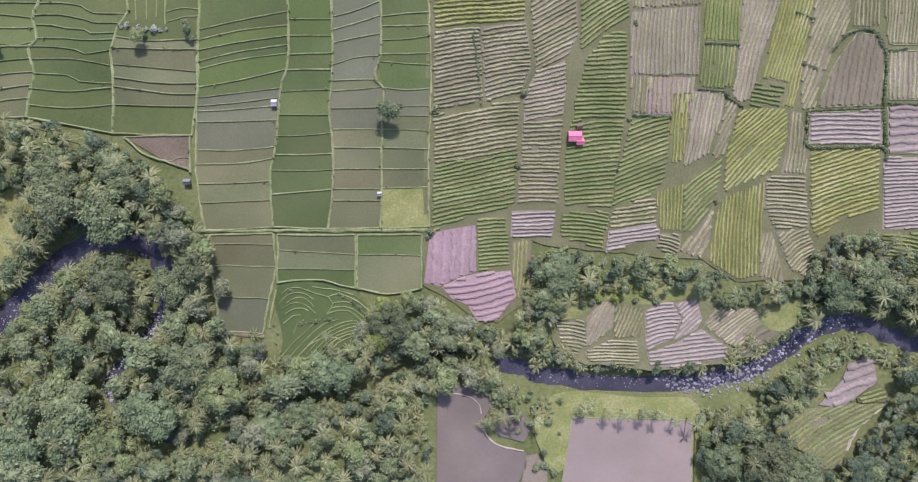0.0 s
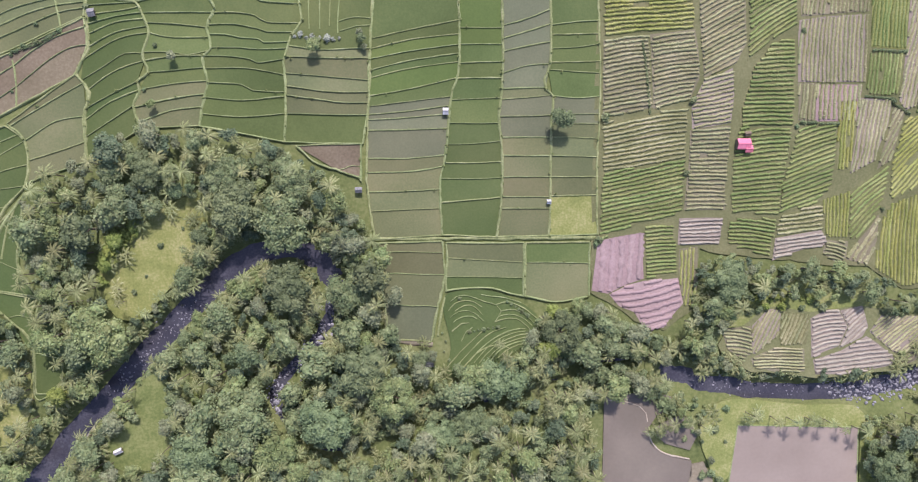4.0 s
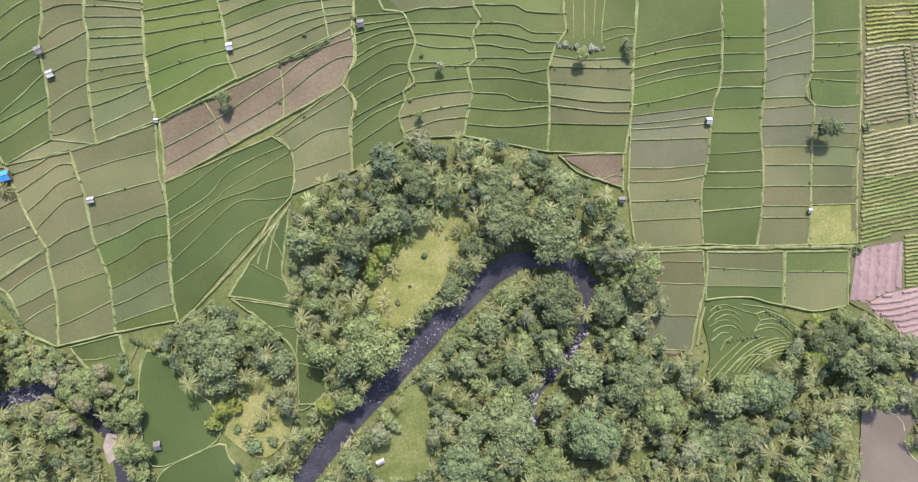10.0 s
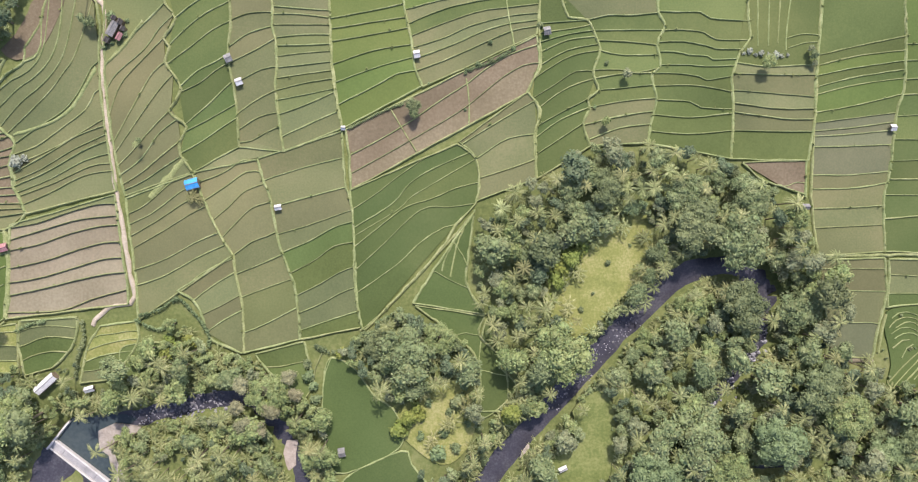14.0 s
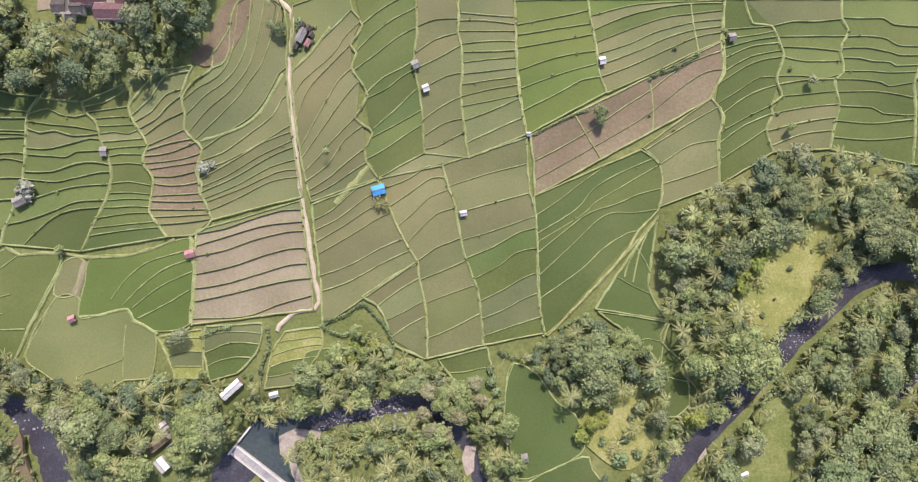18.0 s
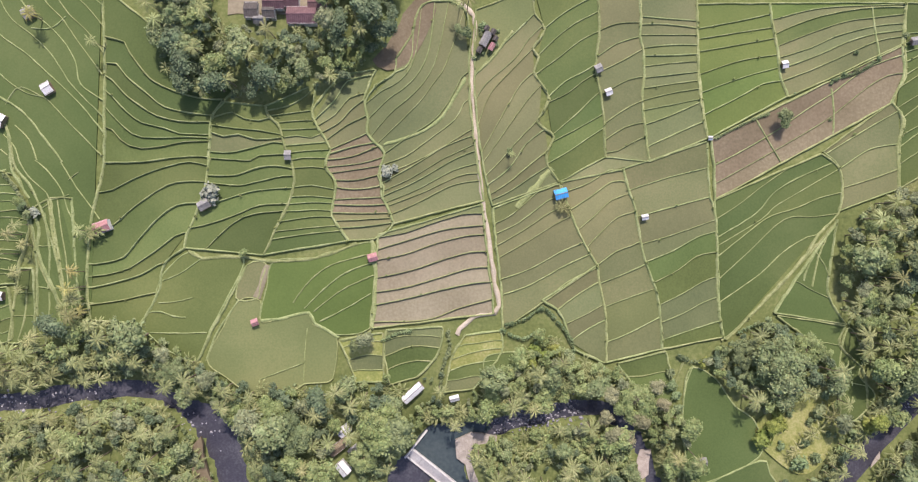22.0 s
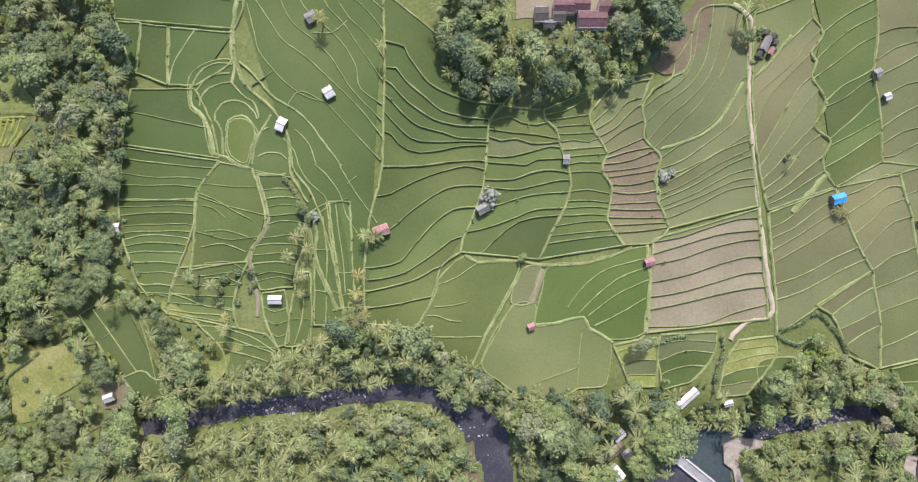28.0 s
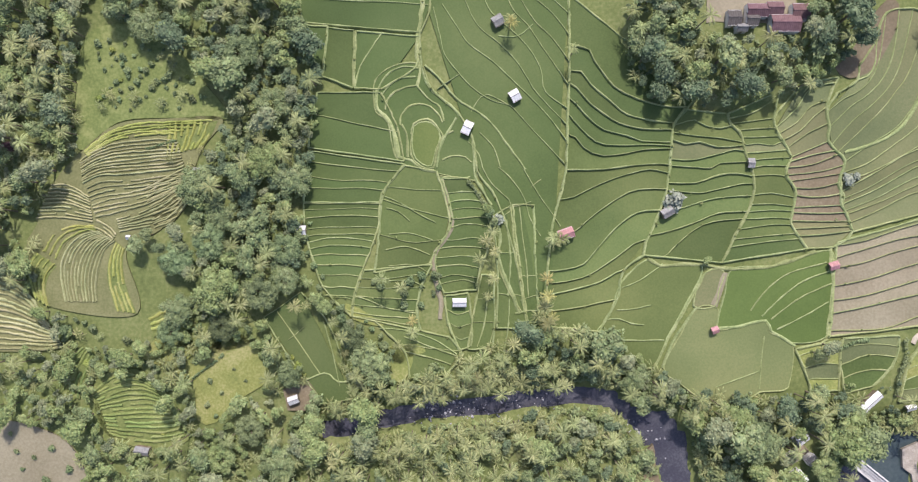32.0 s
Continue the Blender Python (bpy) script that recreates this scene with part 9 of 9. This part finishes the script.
contour_plot([(-608.2, 37.2), (-602.8, 40.5), (-595.0, 43.2), (-583.8, 44.4), (-576.0, 43.8)], [(-607.5, 28.8), (-601.6, 31.5), (-589.9, 31.9), (-576.5, 33.5), (-573.4, 34.9)], "k", "crop_d", 1.2)
contour_plot([(-606.3, 28.0), (-600.8, 30.5), (-589.1, 30.9), (-574.6, 32.5)], [(-603.2, 17.4), (-596.3, 18.6), (-586.5, 21.7), (-574.1, 27.6)], "k", "crop_d", 1.2)
contour_plot([(-596.3, 17.4), (-586.5, 20.8), (-574.3, 26.5)], [(-595.2, 13.1), (-584.2, 14.5), (-576.7, 17.2)], "k", "crop_d", 1.2)
contour_plot([(-617.7, 29.3), (-611.8, 28.9), (-605.6, 25.0)], [(-623.4, 16.8), (-615.9, 17.4), (-610.0, 16.8), (-604.2, 15.8)], "k", "crop_d", 1.2)
contour_plot([(-604.2, 15.1), (-611.0, 15.2), (-617.5, 12.9), (-621.6, 7.2)], [(-603.0, 13.7), (-608.5, 12.5), (-613.7, 8.6), (-616.1, 3.3)], "k", "crop_y", 1.6)
contour_plot([(-602.6, 13.3), (-609.1, 11.7), (-613.7, 7.2), (-615.8, 1.3), (-615.5, -4.6), (-614.4, -10.5)], [(-596.8, 10.0), (-600.2, 6.6), (-602.2, 1.1), (-603.3, -5.2), (-603.0, -10.5)], "k", "crop_d", 1.2)
contour_plot([(-596.8, 9.6), (-599.2, 4.3), (-599.7, -3.6), (-597.1, -13.5)], [(-593.7, 7.2), (-594.6, 2.3), (-593.5, -5.6), (-590.1, -14.5)], "c", "crop_y", 1.5)
contour_plot([(-641.7, -0.1), (-633.9, -1.7), (-626.5, -7.2), (-621.9, -15.1)], [(-642.2, -27.4), (-628.4, -27.4), (-620.6, -27.2), (-615.0, -25.8)], "k", "crop_d", 1.7)
contour_plot([(-604.6, -40.1), (-598.6, -35.7), (-591.5, -34.3), (-586.0, -37.7)], [(-599.7, -55.6), (-591.4, -58.0), (-581.5, -58.8), (-573.6, -56.4)], "c", "crop_g", 1.7)
contour_plot([(-585.9, -15.5), (-580.0, -12.5), (-572.1, -11.1)], [(-584.6, -22.4), (-578.1, -21.4), (-570.2, -19.4)], "c", "crop_y", 2.2)
contour_plot([(-616.6, 1.3), (-619.4, -1.7), (-620.6, -6.6), (-619.3, -12.5)], [(-623.5, 6.2), (-625.9, 3.2), (-626.4, -1.7), (-624.6, -8.6)], "c", "crop_y", 1.7)
plot([(49.2, -68.7), (92.8, -70.0), (92.7, -98.7), (44.8, -98.1)], "w", label="smooth flooded lavender-grey field ringed by grass", name="flooded_field", category="field", up=0.12)
plot([(-248.3, -37.1), (-239.8, -39.8), (-232.9, -49.4), (-225.4, -55.5), (-223.9, -67.3), (-242.8, -76.3), (-248.2, -73.2), (-249.5, -66.0), (-250.5, -52.8)], "d", label="deep green flooded rice paddy below the trees", name="sunken_paddy", category="field")
plot([(-242.2, -77.7), (-223.5, -69.0), (-220.1, -73.5), (-214.1, -85.9), (-242.3, -85.5)], "d", label="deep green flooded rice paddy below the trees", name="sunken_paddy", category="field")
plot([(-196.0, -31.1), (-193.0, -23.1), (-187.7, -33.2), (-189.8, -39.2), (-184.0, -47.4), (-195.1, -57.5), (-196.9, -47.3)], "d", label="deep green terraced rice field by the wood", name="sunken_paddy", category="field")
plot([(-317.9, -32.1), (-301.1, -31.3), (-306.2, -38.2), (-316.1, -42.1)], "g", label="green rice paddy at the head of the bank", name="sunken_paddy", category="field")
plot([(-636.5, -35.3), (-624.6, -31.3), (-610.8, -35.3), (-613.0, -45.2), (-632.7, -47.2)], "c", label="pale yellow-green grass clearing among the trees", name="grass_clearing", category="field")
plot([(-642.7, -51.6), (-615.1, -57.6), (-609.5, -77.2), (-643.2, -77.2)], "s", label="rough bare clearing with worn earth", name="grass_clearing", category="field")
plot([(-571.1, -12.5), (-557.3, -11.5), (-549.5, -19.4), (-553.5, -25.3), (-569.3, -27.3)], "c", label="pale yellow-green grass clearing among the trees", name="grass_clearing", category="field")
plot([(-611.0, -47.2), (-599.1, -45.2), (-597.3, -55.2), (-607.3, -65.2), (-613.1, -55.2)], "c", label="pale yellow-green grass clearing among the trees", name="grass_clearing", category="field")
plot([(-518.0, -28.3), (-498.2, -25.7), (-500.2, -37.2), (-510.1, -38.2), (-514.1, -33.3)], "y", label="lime-yellow grass bank below the terraces", name="grass_clearing", category="field")
plot([(-510.3, 60.4), (-508.7, 65.0), (-502.1, 68.9), (-494.3, 68.6), (-491.0, 60.8), (-481.6, 52.1), (-477.1, 44.3), (-475.7, 31.6), (-478.7, 30.7), (-490.4, 33.2), (-502.1, 37.1), (-505.6, 49.7), (-509.5, 53.0)], "d", label="green rice terraces curving round a knoll", name="knoll_paddy", category="field")
plot([(-496.8, 48.2), (-492.7, 49.9), (-489.6, 48.4), (-488.0, 44.9), (-489.6, 40.4), (-491.0, 35.3), (-493.9, 35.7), (-497.0, 39.4)], "v", label="bright green oval rice paddy on the knoll", name="oval_paddy", category="field", up=0.12)
plot([(-54.9, -21.9), (-50.4, -20.3), (-42.1, -19.9), (-34.4, -21.7), (-25.4, -26.5), (-22.5, -30.4), (-24.2, -37.0), (-33.1, -43.6), (-44.2, -48.4), (-54.3, -50.0), (-53.0, -40.7), (-54.3, -32.9), (-55.6, -27.4)], "g", label="curved green terraces stepping down to the woods", name="terraced_slope", category="field", rim=False)
plot([(-173.7, -8.1), (-170.0, 3.0), (-158.2, 5.7), (-140.8, 12.9), (-137.3, 1.9), (-141.9, -9.6), (-150.8, -20.1), (-160.1, -29.7), (-170.1, -26.8)], "y", label="sunlit yellow-green meadow in a forest clearing", name="meadow_clearing", category="field")
plot([(-224.5, -55.0), (-214.8, -48.0), (-204.8, -44.1), (-197.7, -44.2), (-196.8, -55.3), (-200.5, -67.5), (-207.0, -73.6), (-213.0, -72.5), (-220.6, -66.5), (-225.0, -61.5)], "y", label="rough yellow-green grass bank above the sunken paddy", name="grass_clearing", category="field")
plot([(-605.9, 78.0), (-591.3, 81.8), (-577.8, 76.1), (-568.3, 64.5), (-558.6, 52.5), (-562.6, 50.4), (-579.1, 51.0), (-595.7, 49.4), (-608.5, 40.2), (-609.6, 56.7)], "c", label="yellow-green orchard slope dotted with low bushes", name="grass_clearing", category="field")
plot([(-626.8, 8.2), (-623.4, 15.0), (-617.3, 29.3), (-607.7, 39.9), (-595.9, 48.9), (-578.3, 50.8), (-560.7, 50.9), (-567.7, 40.5), (-573.1, 26.8), (-581.7, 13.7), (-591.5, 10.2), (-593.5, 4.3), (-589.9, -14.5), (-614.4, -13.5), (-624.2, -7.6)], "k", label="worked olive-brown slope of a garden clearing", name="grass_clearing", category="field")
plot([(-588.1, -29.7), (-584.1, -23.4), (-577.2, -25.0), (-568.3, -25.7), (-560.4, -23.0), (-552.5, -22.2), (-547.2, -30.9), (-546.9, -37.7), (-557.6, -44.8), (-564.0, -51.6), (-569.9, -50.8), (-571.4, -39.3), (-579.2, -33.3)], "y", label="pale yellow-green grass clearing among the trees", name="grass_clearing", category="field")
plot([(-605.4, -40.3), (-599.0, -34.3), (-586.2, -35.3), (-572.6, -54.8), (-581.5, -60.0), (-599.7, -56.8)], "c", label="yellow-green grassy slope below the garden terraces", name="grass_clearing", category="field")
plot([(93.9, -68.3), (98.1, -67.5), (99.6, -98.8), (94.2, -98.8)], "y", label="lime-green grass strip beside a flooded field", name="grass_strip", category="field")
plot([(36.8, -66.2), (46.5, -59.5), (70.9, -61.6), (92.1, -62.6), (93.4, -70.6), (68.8, -69.9), (50.0, -69.4), (49.2, -75.0), (46.0, -88.0), (41.4, -88.0), (38.2, -81.2), (36.0, -75.0)], "y", label="lime-green grass strip beside a flooded field", name="grass_clearing", category="field", rim=False)
plot([(-389.4, 0.7), (-375.6, 1.8), (-361.6, 6.1), (-355.7, 6.1), (-355.7, -4.2), (-356.8, -21.3), (-368.7, -24.4), (-373.3, -21.6), (-376.8, -20.0), (-378.2, -16.6), (-385.9, -18.2), (-394.2, -19.3), (-392.0, -7.6)], "v", label="vivid green rice paddy crossed by curved bunds", name="rice_paddy", category="field")
plot([(-277.4, 35.0), (-272.8, 36.8), (-263.2, 33.8), (-271.4, 32.0), (-291.0, 27.6)], "o", label="narrow olive rice terrace tapering to a point", name="rice_paddy", category="field", rim=False)
plot([(-506.4, -30.1), (-504.4, -25.5), (-495.4, -24.9), (-492.9, -27.5), (-499.3, -29.5), (-500.6, -31.4)], "y", label="lime-yellow grass bank below the terraces", name="grass_clearing", category="field")
plot([(-521.0, -11.3), (-517.2, -11.9), (-513.3, -13.9), (-506.9, -18.4), (-510.8, -18.4), (-517.2, -16.5)], "y", label="lime-yellow grass bank below the terraces", name="grass_clearing", category="field")
plot([(-164.4, -55.7), (-155.6, -48.6), (-150.2, -53.6), (-151.5, -79.0), (-167.4, -82.7), (-172.2, -76.0), (-170.2, -69.0), (-162.2, -62.3)], "c", label="rough green grass clearing in the river woods", name="grass_clearing", category="field")
plot([(-398.8, -0.7), (-392.5, -0.1), (-394.2, -7.0), (-395.6, -12.0), (-402.5, -11.6)], "o", label="narrow olive rice paddy beside a grassy path", name="rice_paddy", category="field")
plot([(-418.2, 3.9), (-413.7, 1.7), (-401.9, 2.3), (-399.8, -0.5), (-405.1, -11.1), (-411.5, -23.0), (-416.0, -32.9), (-425.0, -29.7), (-431.7, -24.1), (-435.2, -20.9), (-430.8, -14.8), (-426.9, -3.9)], "g", label="green rice paddy with thin bunds", name="rice_paddy", category="field")
plot([(-401.3, -12.5), (-394.3, -12.8), (-394.2, -19.7), (-385.9, -18.6), (-378.2, -17.0), (-376.8, -20.8), (-373.3, -22.2), (-368.8, -25.6), (-369.6, -37.0), (-371.5, -40.4), (-379.8, -41.1), (-383.6, -43.5), (-393.7, -45.2), (-400.0, -43.2), (-406.2, -38.6), (-412.4, -32.9), (-407.2, -22.2)], "l", label="pale olive green rice paddy above the river trees", name="rice_paddy", category="field")
